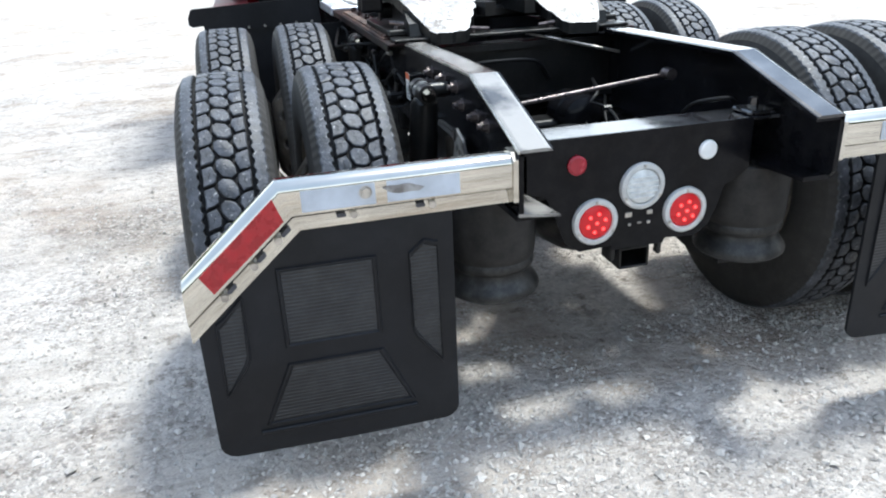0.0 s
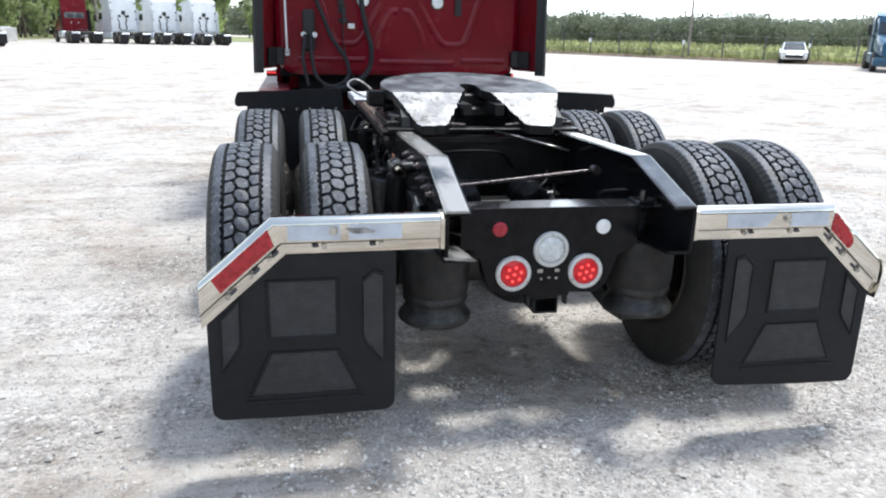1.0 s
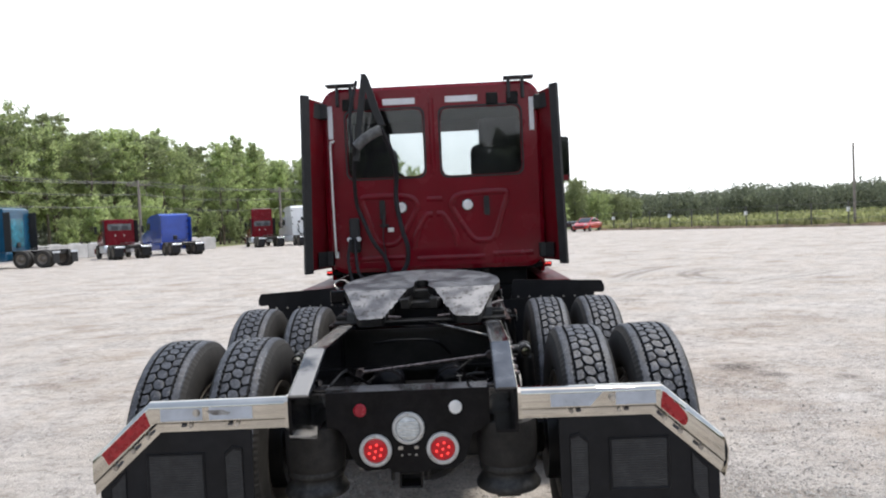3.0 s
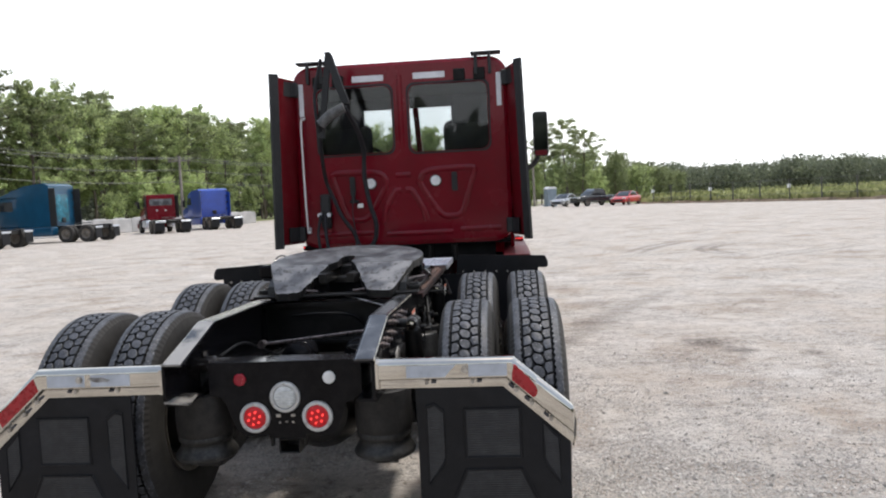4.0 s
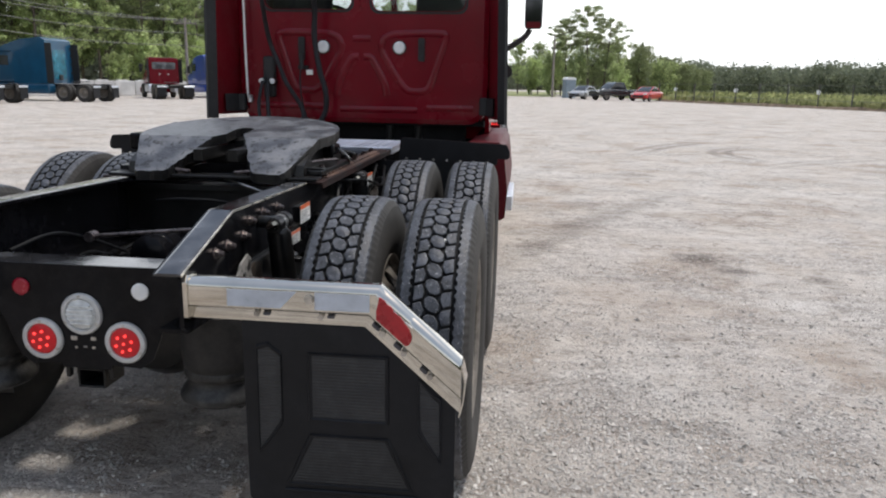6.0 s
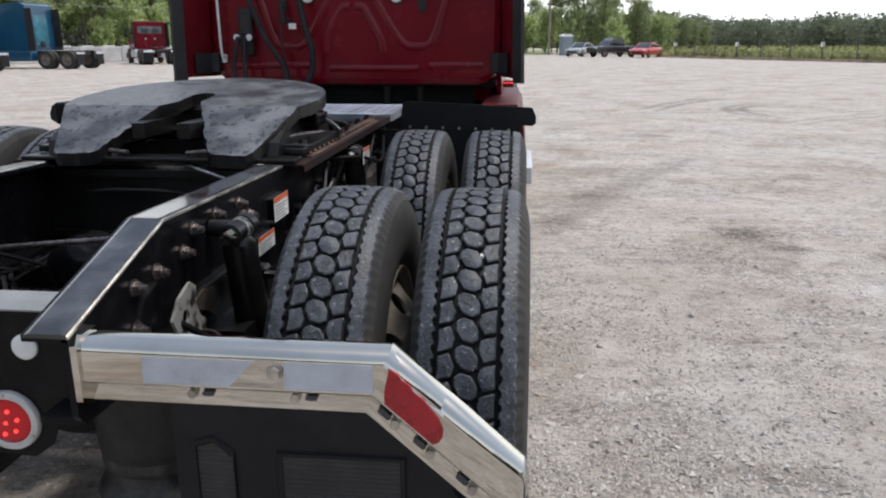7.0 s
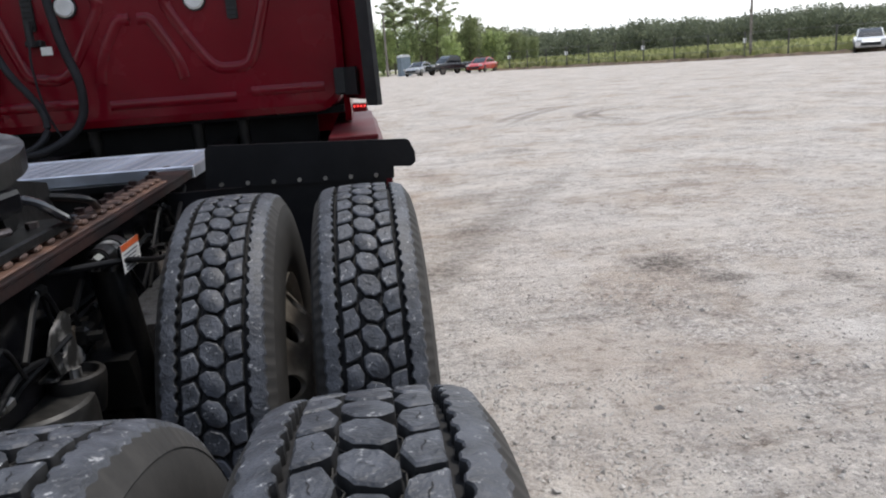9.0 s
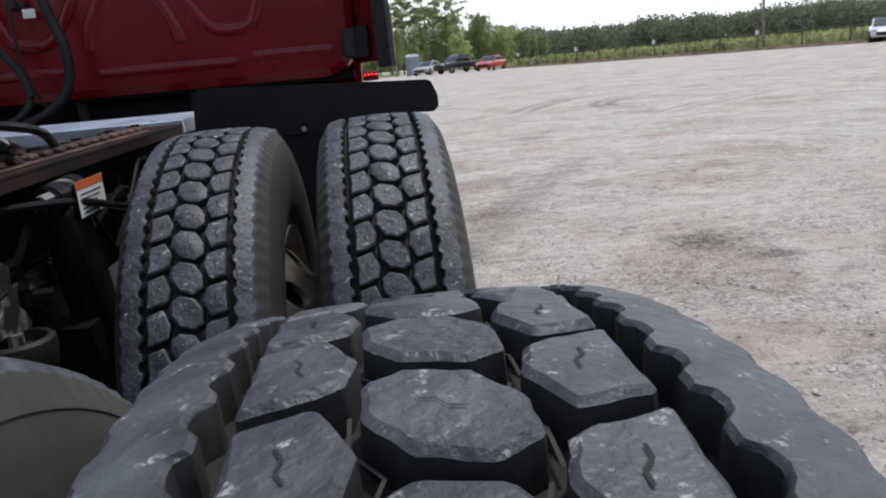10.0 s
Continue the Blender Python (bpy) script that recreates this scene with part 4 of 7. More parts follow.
# ---- suspension, axles and drive line ----
for sg in (-1, 1):
    for y in (0.10, 1.40):
        bm = bmesh.new()
        n = 40
        def turned(prof):
            return [[(sg * 0.405 + max(r, 0.001) * math.cos(2 * math.pi * k / n), y + max(r, 0.001) * math.sin(2 * math.pi * k / n), z) for k in range(n)] for r, z in prof]
        loft(bm, turned([(0.0, 0.52), (0.100, 0.52), (0.116, 0.512), (0.121, 0.500), (0.119, 0.488), (0.110, 0.478), (0.110, 0.468), (0.118, 0.452), (0.130, 0.436), (0.136, 0.424), (0.134, 0.412), (0.122, 0.402), (0.0, 0.400)]))
        spring = part("air_spring", bm, BAG, truck, "dusty black rubber air spring under the frame", smooth=True)
        bm = bmesh.new()
        loft(bm, turned([(0.0, 0.70), (0.114, 0.70), (0.121, 0.694), (0.124, 0.67), (0.125, 0.60), (0.124, 0.54), (0.121, 0.518), (0.114, 0.508), (0.0, 0.506)]))
        part("upper_bag", bm, DUSTBAG if y < 1 else BAG, spring, "pale dusty upper bellows", smooth=True)
        bm = bmesh.new()
        loft(bm, [[(sg * (0.405 + w), yy, z + h) for w, h in ((-0.05, 0.04), (0.05, 0.04), (0.05, -0.04), (-0.05, -0.04))] for yy, z in ((y + 0.02, 0.385), (y + 0.18, 0.37), (y + 0.40, 0.40), (y + 0.95, 0.46))])
        part("suspension_beam", bm, GRIME, truck)
        bm = bmesh.new()
        prism(bm, [(y + 0.16, 0.80), (y + 0.44, 0.80), (y + 0.40, 0.62), (y + 0.30, 0.52), (y + 0.20, 0.60)], 0, sg * 0.437, sg * 0.452)
        prism(bm, [(y + 0.18, 0.70), (y + 0.42, 0.70), (y + 0.36, 0.56), (y + 0.24, 0.56)], 0, sg * 0.452, sg * 0.545)
        part("suspension_bracket", bm, GRIME, truck)
        bm = bmesh.new()
        yy = y + (0.285 if y < 1 else 0.265)
        cyl(bm, (sg * 0.515, yy - 0.07, 0.925), (sg * 0.515, yy - 0.022, 0.925), 0.027, 20)
        cyl(bm, (sg * 0.515, yy + 0.012, 0.925), (sg * 0.515, yy + 0.045, 0.925), 0.032, 20)
        cyl(bm, (sg * 0.515, yy - 0.06, 0.925), (sg * 0.515, yy - 0.075, 0.925), 0.024, 20)
        cyl(bm, (sg * 0.44, yy, 0.925), (sg * 0.50, yy, 0.925), 0.022, 12)
        shock = part("shock_absorber", bm, GRIME, truck, "black shock absorber with a bolted upper mount", smooth=True)
        bm = bmesh.new()
        n = 22
        loft(bm, [[(sg * (0.515 + 0.04 * (0.91 - z)) + r * math.cos(2 * math.pi * k / n), yy - 0.02 + 0.15 * (0.91 - z) + r * math.sin(2 * math.pi * k / n), z) for k in range(n)] for r, z in ((0.028, 0.912), (0.041, 0.895), (0.044, 0.66), (0.044, 0.61), (0.037, 0.60), (0.037, 0.44), (0.028, 0.42))])
        part("dust_tube", bm, GRIME, shock, smooth=True)
        bm = bmesh.new()
        for q in range(5):
            a_ = yy - 0.022 + 0.0068 * q
            cyl(bm, (sg * 0.515, a_, 0.925), (sg * 0.515, a_ + 0.0048, 0.925), 0.029, 24)
        cyl(bm, (sg * 0.515, yy - 0.022, 0.925), (sg * 0.515, yy + 0.012, 0.925), 0.027, 20)
        part("mount_sleeve", bm, PALERIB, shock, "ribbed metal mount sleeve with painted pale highlights")
        bm = bmesh.new()
        cyl(bm, (sg * 0.515, yy - 0.075, 0.925), (sg * 0.515, yy - 0.106, 0.925), 0.0150, 6)
        cyl(bm, (sg * 0.515, yy - 0.074, 0.925), (sg * 0.515, yy - 0.080, 0.925), 0.021, 16)
        part("mount_bolt", bm, CHROME, shock, "shiny hexagonal mount bolt")
# pale scuffed bracket with a round cup, and a rusty gusset, on the outer web beside each spring
for sg in (-1, 1):
    for y in (0.0, 1.30):
        bm = bmesh.new()
        prism(bm, [(y + 0.075, 0.800), (y + 0.110, 0.838), (y + 0.170, 0.858), (y + 0.196, 0.842), (y + 0.190, 0.800), (y + 0.205, 0.770), (y + 0.235, 0.748), (y + 0.225, 0.728), (y + 0.165, 0.738), (y + 0.105, 0.748)], 0, sg * 0.470, sg * 0.477, holes=[ring(y + 0.135, 0.790, 0.017, 12)])
        box(bm, (min(sg * 0.437, sg * 0.473), y + 0.09, 0.738), (max(sg * 0.437, sg * 0.473), y + 0.21, 0.745), 0.002)
        bracket = part("spring_bracket", bm, PALEPLATE if y < 1 else SCUFFED, truck, "pale scraped metal bracket on the frame web")
        bm = bmesh.new()
        n = 28
        loft(bm, [[(sg * 0.478 + r * math.cos(2 * math.pi * k / n), y + 0.165 + r * math.sin(2 * math.pi * k / n), z + 0.022) for k in range(n)] for r, z in ((0.046, 0.62), (0.054, 0.66), (0.058, 0.69), (0.057, 0.704), (0.052, 0.709), (0.046, 0.708), (0.042, 0.690), (0.030, 0.682), (0.001, 0.682))])
        part("cup", bm, DUSTBAG, bracket, "dusty dark round cup", smooth=True)
        bm = bmesh.new()
        cyl(bm, (sg * 0.478, y + 0.165, 0.704), (sg * 0.478, y + 0.165, 0.738), 0.012, 6)
        cyl(bm, (sg * 0.478, y + 0.165, 0.704), (sg * 0.478, y + 0.165, 0.712), 0.026, 16)
        part("cup_bolt", bm, SCUFFED, bracket, "pale cup bolt")
        bm = bmesh.new()
        prism(bm, [(y + 0.175, 0.792), (y + 0.250, 0.812), (y + 0.318, 0.800), (y + 0.318, 0.720), (y + 0.27, 0.755)], 0, sg * 0.462, sg * 0.468)
        part("gusset", bm, EARTHY, truck, "brown dusty gusset plate")
for y in (0.50, 1.80):
    bm = bmesh.new()
    box(bm, (-0.60, y - 0.075, 0.42), (0.60, y + 0.075, 0.58), 0.03, 2)
    for sg in (-1, 1):
        cyl(bm, (sg * 0.55, y, 0.5), (sg * 1.0, y, 0.5), 0.065, 20)
        cyl(bm, (sg * 1.0, y, 0.5), (sg * 1.15, y, 0.5), 0.105, 24, r2=0.085)
        cyl(bm, (sg * 0.60, y, 0.5), (sg * 0.72, y, 0.5), 0.205, 32)
    prof = [(0.05, -0.19), (0.15, -0.16), (0.20, -0.08), (0.215, 0.02), (0.20, 0.12), (0.13, 0.22), (0.09, 0.36), (0.06, 0.42)]
    n = 28
    loft(bm, [[(0.04 + r * math.cos(2 * math.pi * k / n), y + d, 0.52 + r * math.sin(2 * math.pi * k / n)) for k in range(n)] for r, d in prof])
    part("drive_axle", bm, GRIME, truck, "grimy black drive axle with a round differential housing", smooth=True)
    for x, z, yy in ((-0.16, 0.70, y + 0.32), (0.17, 0.70, y + 0.34)):
        bm = bmesh.new()
        loft(bm, [[(x + r * math.cos(2 * math.pi * k / 24), yy + d, z + r * math.sin(2 * math.pi * k / 24)) for k in range(24)] for r, d in
                  ((0.02, -0.12), (0.055, -0.118), (0.078, -0.10), (0.083, -0.04), (0.090, -0.035), (0.090, -0.02), (0.083, -0.015), (0.083, 0.06), (0.06, 0.08), (0.02, 0.085))])
        part("brake_chamber", bm, BLACK, truck, smooth=True)
bm = bmesh.new()
cyl(bm, (0.03, 0.90, 0.55), (0.03, 1.62, 0.56), 0.05, 16)
cyl(bm, (0.03, 2.2, 0.56), (0.03, 4.6, 0.68), 0.055, 16)
part("drive_shaft", bm, GRIME, truck, smooth=True)
bm = bmesh.new()
tube(bm, [(-0.26, 0.50, 0.822), (0.36, 0.50, 0.884)], 0.0075, 10)
for x, z in ((-0.26, 0.822), (0.36, 0.884)):
    cyl(bm, (x, 0.478, z), (x, 0.522, z), 0.019, 16)
part("track_rod", bm, BOLTED, truck, "bare metal track rod across the frame", smooth=True)
for y, z0 in ((1.02, 0.72), (2.62, 0.72), (3.45, 0.72), (4.3, 0.72)):
    bm = bmesh.new()
    i_beam = [(y, z0), (y + 0.09, z0), (y + 0.09, z0 + 0.02), (y + 0.055, z0 + 0.02), (y + 0.055, 0.93), (y + 0.09, 0.93), (y + 0.09, 0.955), (y, 0.955), (y, 0.93), (y + 0.035, 0.93), (y + 0.035, z0 + 0.02), (y, z0 + 0.02)]
    prism(bm, i_beam, 0, -0.424, 0.424)
    part("cross_brace", bm, GRIME, truck)
for y0, y1, z0, z1 in ((0.20, 0.36, 0.60, 0.69), (0.80, 0.92, 0.60, 0.69), (1.25, 1.45, 0.60, 0.70)):
    bm = bmesh.new()
    box(bm, (-0.42, y0, z0), (0.42, y1, z1), 0.015, 2)
    part("cross_tube", bm, GRIME, truck)
for x in (-0.24, 0.24):
    bm = bmesh.new()
    loft(bm, [[(x + r * math.cos(2 * math.pi * k / 20), y, 0.52 + r * math.sin(2 * math.pi * k / 20)) for k in range(20)] for y, r in ((0.92, 0.03), (0.94, 0.09), (0.98, 0.12), (1.40, 0.12), (1.44, 0.09), (1.46, 0.03))])
    part("air_tank", bm, GRIME, truck, smooth=True)
HOSES = [([(-0.25, 1.0, 0.88), (-0.10, 0.95, 0.90), (0.08, 1.0, 0.88), (0.16, 1.05, 0.80)], 0.007),
         ([(-0.34, 0.16, 0.84), (-0.31, 0.35, 0.86), (-0.30, 0.55, 0.80), (-0.24, 0.70, 0.72)], 0.006), ([(0.30, 0.95, 0.80), (0.22, 0.75, 0.78), (0.12, 0.76, 0.70), (0.05, 0.9, 0.66)], 0.007),
         ([(0.36, 0.13, 0.86), (0.31, 0.10, 0.88), (0.25, 0.16, 0.86), (0.30, 0.3, 0.80)], 0.006),
         ([(0.46, 0.95, 0.80), (0.47, 1.1, 0.77), (0.46, 1.3, 0.80), (0.47, 1.5, 0.76)], 0.007), ([(-0.46, 0.95, 0.80), (-0.47, 1.1, 0.77), (-0.46, 1.3, 0.80), (-0.47, 1.5, 0.76)], 0.007),
         ([(0.45, 1.5, 0.93), (0.56, 1.6, 0.92), (0.58, 1.9, 0.86), (0.52, 2.3, 0.90), (0.45, 2.7, 0.92)], 0.007), ([(-0.45, 1.5, 0.93), (-0.56, 1.6, 0.92), (-0.58, 1.9, 0.88), (-0.52, 2.3, 0.90), (-0.45, 2.7, 0.92)], 0.007),
         ([(0.46, 0.10, 0.80), (0.50, 0.16, 0.74), (0.46, 0.25, 0.72), (0.44, 0.4, 0.78)], 0.008), ([(-0.46, 0.10, 0.80), (-0.50, 0.16, 0.74), (-0.46, 0.25, 0.72), (-0.44, 0.4, 0.78)], 0.008)]
for pts, r in HOSES:
    bm = bmesh.new()
    tube(bm, pts, r, 8)
    part("air_hose", bm, HOSE, truck, smooth=True)
lines = random.Random(21)
for sg in (-1, 1):
    for k in range(9):
        y0 = 0.92 + 0.17 * k
        pts = [(sg * lines.uniform(0.445, 0.50), y0 + 0.12 * j + lines.uniform(-0.03, 0.03), lines.uniform(0.70, 0.93)) for j in range(4)]
        bm = bmesh.new()
        tube(bm, pts, lines.uniform(0.004, 0.007), 6)
        part("air_line", bm, HOSE, truck, smooth=True)
        x, y, z = pts[1]
        bm = bmesh.new()
        cyl(bm, (x, y - 0.016, z), (x, y + 0.016, z), 0.011, 6)
        cyl(bm, (x, y - 0.028, z), (x, y - 0.014, z), 0.008, 10)
        part("fitting", bm, STEEL if k % 4 == 1 else GRIME, truck, "dull metal hose fitting")
    for k in range(3):
        pts = [(sg * lines.uniform(0.16, 0.34), 0.34 + 0.16 * j + lines.uniform(-0.04, 0.04), lines.uniform(0.66, 0.76)) for j in range(4)]
        bm = bmesh.new()
        tube(bm, pts, lines.uniform(0.004, 0.006), 6)
        part("air_line", bm, HOSE, truck, smooth=True)
        x, y, z = pts[2]
        bm = bmesh.new()
        cyl(bm, (x - 0.014, y, z), (x + 0.014, y, z), 0.010, 6)
        part("fitting", bm, GRIME, truck, "dull metal hose fitting")
bm = bmesh.new()
tube(bm, [(0.05, 1.03, 0.985), (0.40, 0.93, 0.90)], 0.006, 6)
part("rod", bm, STEEL, truck)
# brackets and valves along the outer webs
for sg in (-1, 1):
    for y, z, s in ((0.62, 0.74, 0.045), (1.05, 0.78, 0.05), (1.55, 0.78, 0.045), (2.10, 0.84, 0.045), (2.35, 0.82, 0.05)):
        bm = bmesh.new()
        lo, hi = sorted((sg * 0.437, sg * (0.437 + s * 1.3)))
        box(bm, (lo, y - s * 0.6, z - s * 0.5), (hi, y + s * 0.6, z + s * 0.5), 0.008)
        cyl(bm, (sg * 0.46, y, z + s * 0.4), (sg * 0.46, y - 0.02, z + s * 1.3), 0.014, 10)
        cyl(bm, (sg * (0.437 + s * 1.2), y - 0.02, z), (sg * (0.46 + s * 1.4), y - 0.02, z), 0.012, 6)
        part("valve", bm, GRIME, truck)
# warning decals: orange head, white body, unreadable lines
for x, y, z, w, h in ((0.455, 0.880, 0.874, 0.135, 0.074), (0.452, 0.738, 0.797, 0.140, 0.052), (0.566, 1.655, 0.922, 0.125, 0.062), (-0.478, 0.765, 0.872, 0.058, 0.090)):
    sg = 1 if x > 0 else -1
    bm = bmesh.new()
    lo, hi = sorted((x, x + sg * 0.0008))
    box(bm, (lo, y - w / 2, z - h / 2), (hi, y + w / 2, z + h / 2))
    back = bmesh.new()
    lo2, hi2 = sorted((sg * (0.43 if abs(x) < 0.55 else 0.556), x - sg * 0.0003))
    box(back, (lo2, y - w / 2 + 0.004, z - h / 2 + 0.004), (hi2, y + w / 2 - 0.004, z + h / 2 - 0.004), 0.003)
    part("decal_bracket", back, BLACK, truck)
    decal = part("decal", bm, LABELW, truck, "orange and white warning decal on the frame")
    bm = bmesh.new()
    lo, hi = sorted((x + sg * 0.0009, x + sg * 0.0015))
    box(bm, (lo, y - w / 2, z + h * 0.27), (hi, y + w / 2, z + h / 2))
    part("header", bm, LABELO, decal, "orange band")
    for k in range(5):
        bm = bmesh.new()
        box(bm, (lo, y - w * 0.40, z + h * (0.10 - 0.13 * k)), (hi, y + w * (0.38 - 0.1 * (k % 3)), z + h * (0.14 - 0.13 * k)))
        part("text_bar", bm, INK, decal)

# ---- fifth wheel ----
def fw_top(y):
    return 1.150 + 0.105 * (y - 1.22) if y > 1.22 else 1.150 - 0.135 * (1.22 - y) / 0.25


fifth = new("fifth_wheel")
fifth.parent = truck
fifth.empty_display_size = 0.2
tagged(fifth, "scuffed greasy steel fifth wheel coupling")
arc = [(0.462 * math.sin(radians(a)), 1.395 + 0.455 * math.cos(radians(a))) for a in range(-112, 113, 8)]
outline = arc + [(0.425, 1.22), (0.075, 1.22), (0.042, 1.30), (0.044, 1.42), (0.034, 1.455), (0.012, 1.475), (-0.012, 1.475), (-0.034, 1.455), (-0.044, 1.42), (-0.042, 1.30), (-0.075, 1.22), (-0.425, 1.22)]
bm = bmesh.new()
prism(bm, outline, 2, -0.042, 0.0)
rag = random.Random(3)
for sg in (-1, 1):
    ramp_line = [(0.425, 1.22), (0.075, 1.22)]
    for (x0, y0), (x1, y1) in zip([(0.075, 1.22), (0.185, 0.990), (0.205, 0.974), (0.318, 0.968), (0.336, 0.985)], [(0.185, 0.990), (0.205, 0.974), (0.318, 0.968), (0.336, 0.985), (0.425, 1.22)]):
        n = max(1, int(math.hypot(x1 - x0, y1 - y0) / 0.018))
        for k in range(1, n + 1):
            if (x1, y1) == (0.425, 1.22) and k == n:
                continue
            q = rag.uniform(-0.0035, 0.0035) if k < n else 0.0
            ramp_line.append((x0 + (x1 - x0) * k / n + q, y0 + (y1 - y0) * k / n + q))
    prism(bm, [(sg * x, y) for x, y in ramp_line], 2, -0.042, 0.0)
for v in bm.verts:
    v.co.z += fw_top(v.co.y) + 0.0012 * noise.noise((v.co.x * 30, v.co.y * 30, 0))
bmesh.ops.bevel(bm, geom=[e for e in bm.edges if len(e.link_faces) == 2 and e.calc_face_angle(0) > 1.0], offset=0.004, segments=2, affect="EDGES")
# upright sides and throat walls turn black, painting in their shade; bevels are scuffed
for f in bm.faces:
    f.normal_update()
    f.material_index = 0 if abs(f.normal.z) > 0.85 else 2 if f.normal.z > 0.12 else 1
part("top_plate", bm, [PLATE, GRIME, SCUFFED], fifth, "scuffed steel top plate with a grease film and split ramps")
for sg in (-1, 1):
    bm = bmesh.new()
    prism(bm, [(1.05, 1.0), (1.72, 1.0), (1.70, 1.09), (1.45, 1.135), (1.20, 1.115), (1.06, 1.045)], 0, sg * 0.34, sg * 0.40)
    box(bm, (min(sg * 0.28, sg * 0.47), 1.10, 1.0), (max(sg * 0.28, sg * 0.47), 1.62, 1.022), 0.004)
    cyl(bm, (sg * 0.32, 1.40, 1.07), (sg * 0.45, 1.40, 1.07), 0.032, 16)
    part("bracket", bm, GRIME, fifth)
    bm = bmesh.new()
    lo, hi = sorted((sg * 0.445, sg * (0.535 if sg < 0 else 0.47)))
    box(bm, (lo, 1.31, 1.070), (hi, 1.42, 1.150 if sg < 0 else 1.12), 0.012, 2)
    part("pivot_lug", bm, BLACK, fifth, "black pivot lug")
    bm = bmesh.new()
    prism(bm, [(sg * 0.058, 1.06), (sg * 0.10, 1.06), (sg * 0.16, 1.25), (sg * 0.08, 1.55), (sg * 0.055, 1.50)], 2, 1.055, 1.105)
    part("jaw", bm, GRIME, fifth)
for pts, r, mat in (([(0.10, 1.02, 1.012), (0.30, 1.06, 1.03), (0.40, 1.20, 1.05), (0.47, 1.34, 1.05)], 0.008, BOLTED), ([(0.20, 1.10, 1.03), (0.42, 1.11, 1.03), (0.47, 1.18, 1.02)], 0.006, GRIME),
                    ([(0.34, 1.45, 1.10), (0.44, 1.50, 1.08), (0.48, 1.56, 1.03), (0.46, 1.66, 1.01)], 0.010, WORN), ([(-0.10, 1.02, 1.012), (-0.30, 1.06, 1.03), (-0.44, 1.22, 1.04)], 0.008, BOLTED),
                    ([(0.38, 1.70, 1.06), (0.46, 1.74, 1.04), (0.44, 1.86, 1.0)], 0.009, GRIME)):
    bm = bmesh.new()
    tube(bm, pts, r, 8)
    part("lever", bm, mat, fifth, smooth=True)
for x, y in ((0.43, 1.14), (0.43, 1.24), (0.43, 1.52), (0.30, 1.04), (0.16, 1.04), (-0.16, 1.04), (-0.30, 1.04), (-0.43, 1.14), (-0.43, 1.52)):
    bm = bmesh.new()
    cyl(bm, (x, y, 0.998), (x, y, 1.034 if abs(x) > 0.4 else 1.012), 0.013, 6)
    part("bolt", bm, BOLTED, fifth)
bm = bmesh.new()
box(bm, (-0.47, 1.0, 0.986), (0.47, 1.09, 0.999), 0.003)
box(bm, (-0.30, 1.30, 1.02), (0.30, 1.38, 1.07), 0.01)
box(bm, (-0.10, 1.43, 1.03), (0.10, 1.62, 1.128), 0.01)
box(bm, (-0.34, 1.62, 1.0), (0.34, 1.72, 1.05), 0.008)
part("lock_frame", bm, GRIME, fifth)
bm = bmesh.new()
tube(bm, [(-0.44, 1.82, 1.06), (-0.53, 1.80, 1.09), (-0.60, 1.84, 1.14), (-0.55, 1.86, 1.17), (-0.47, 1.85, 1.12), (-0.44, 1.82, 1.06)], 0.006, 8)
part("pull_handle", bm, STEEL, fifth, "pale metal pull handle loop", smooth=True)
bm = bmesh.new()
prism(bm, [(-0.23, 1.70), (-0.15, 1.71), (-0.12, 1.69), (-0.17, 1.675)], 2, -0.001, 0.0012)
for v in bm.verts:
    v.co.z += fw_top(v.co.y)
part("grease_mark", bm, INK, fifth)

# ---- deck plate, quarter fenders ----
deck = new("deck_plate")
deck.parent = truck
tagged(deck, "bright aluminium slotted deck plate over the frame")
bm = bmesh.new()
for y in (2.66, 3.24):
    box(bm, (-0.505, y - 0.012, 0.955), (0.505, y + 0.012, 0.998), 0.004)
for x in (-0.505, 0.490):
    box(bm, (x, 2.66, 0.955), (x + 0.015, 3.24, 0.997), 0.003)
part("edge_frame", bm, DECKALUM, deck)
# added plate just below the slats; its dark colour paints the gaps' shade
bm = bmesh.new()
box(bm, (-0.488, 2.68, 0.962), (0.488, 3.225, 0.9900))
part("gap_shade_plate", bm, GAPSHADE, deck, "dark blue-grey plate painting the shade in the gaps between the slats")
bm = bmesh.new()
box(bm, (-0.490, -0.0075, 0), (0.490, 0.0075, 0.0165), 0.0008)
slat = mesh_of("slat", bm, DECKALUM)
for k in range(12):
    again("slat", slat, deck, Matrix.Translation((0, 2.700 + 0.0455 * k, 0.979)))
bm = bmesh.new()
box(bm, (-0.006, 2.675, 0.975), (0.006, 3.230, 0.9952), 0.0005)
rib_mesh = mesh_of("cross_rib", bm, DECKALUM)
for k in range(17):
    again("cross_rib", rib_mesh, deck, Matrix.Translation((-0.448 + 0.056 * k, 0, 0)))
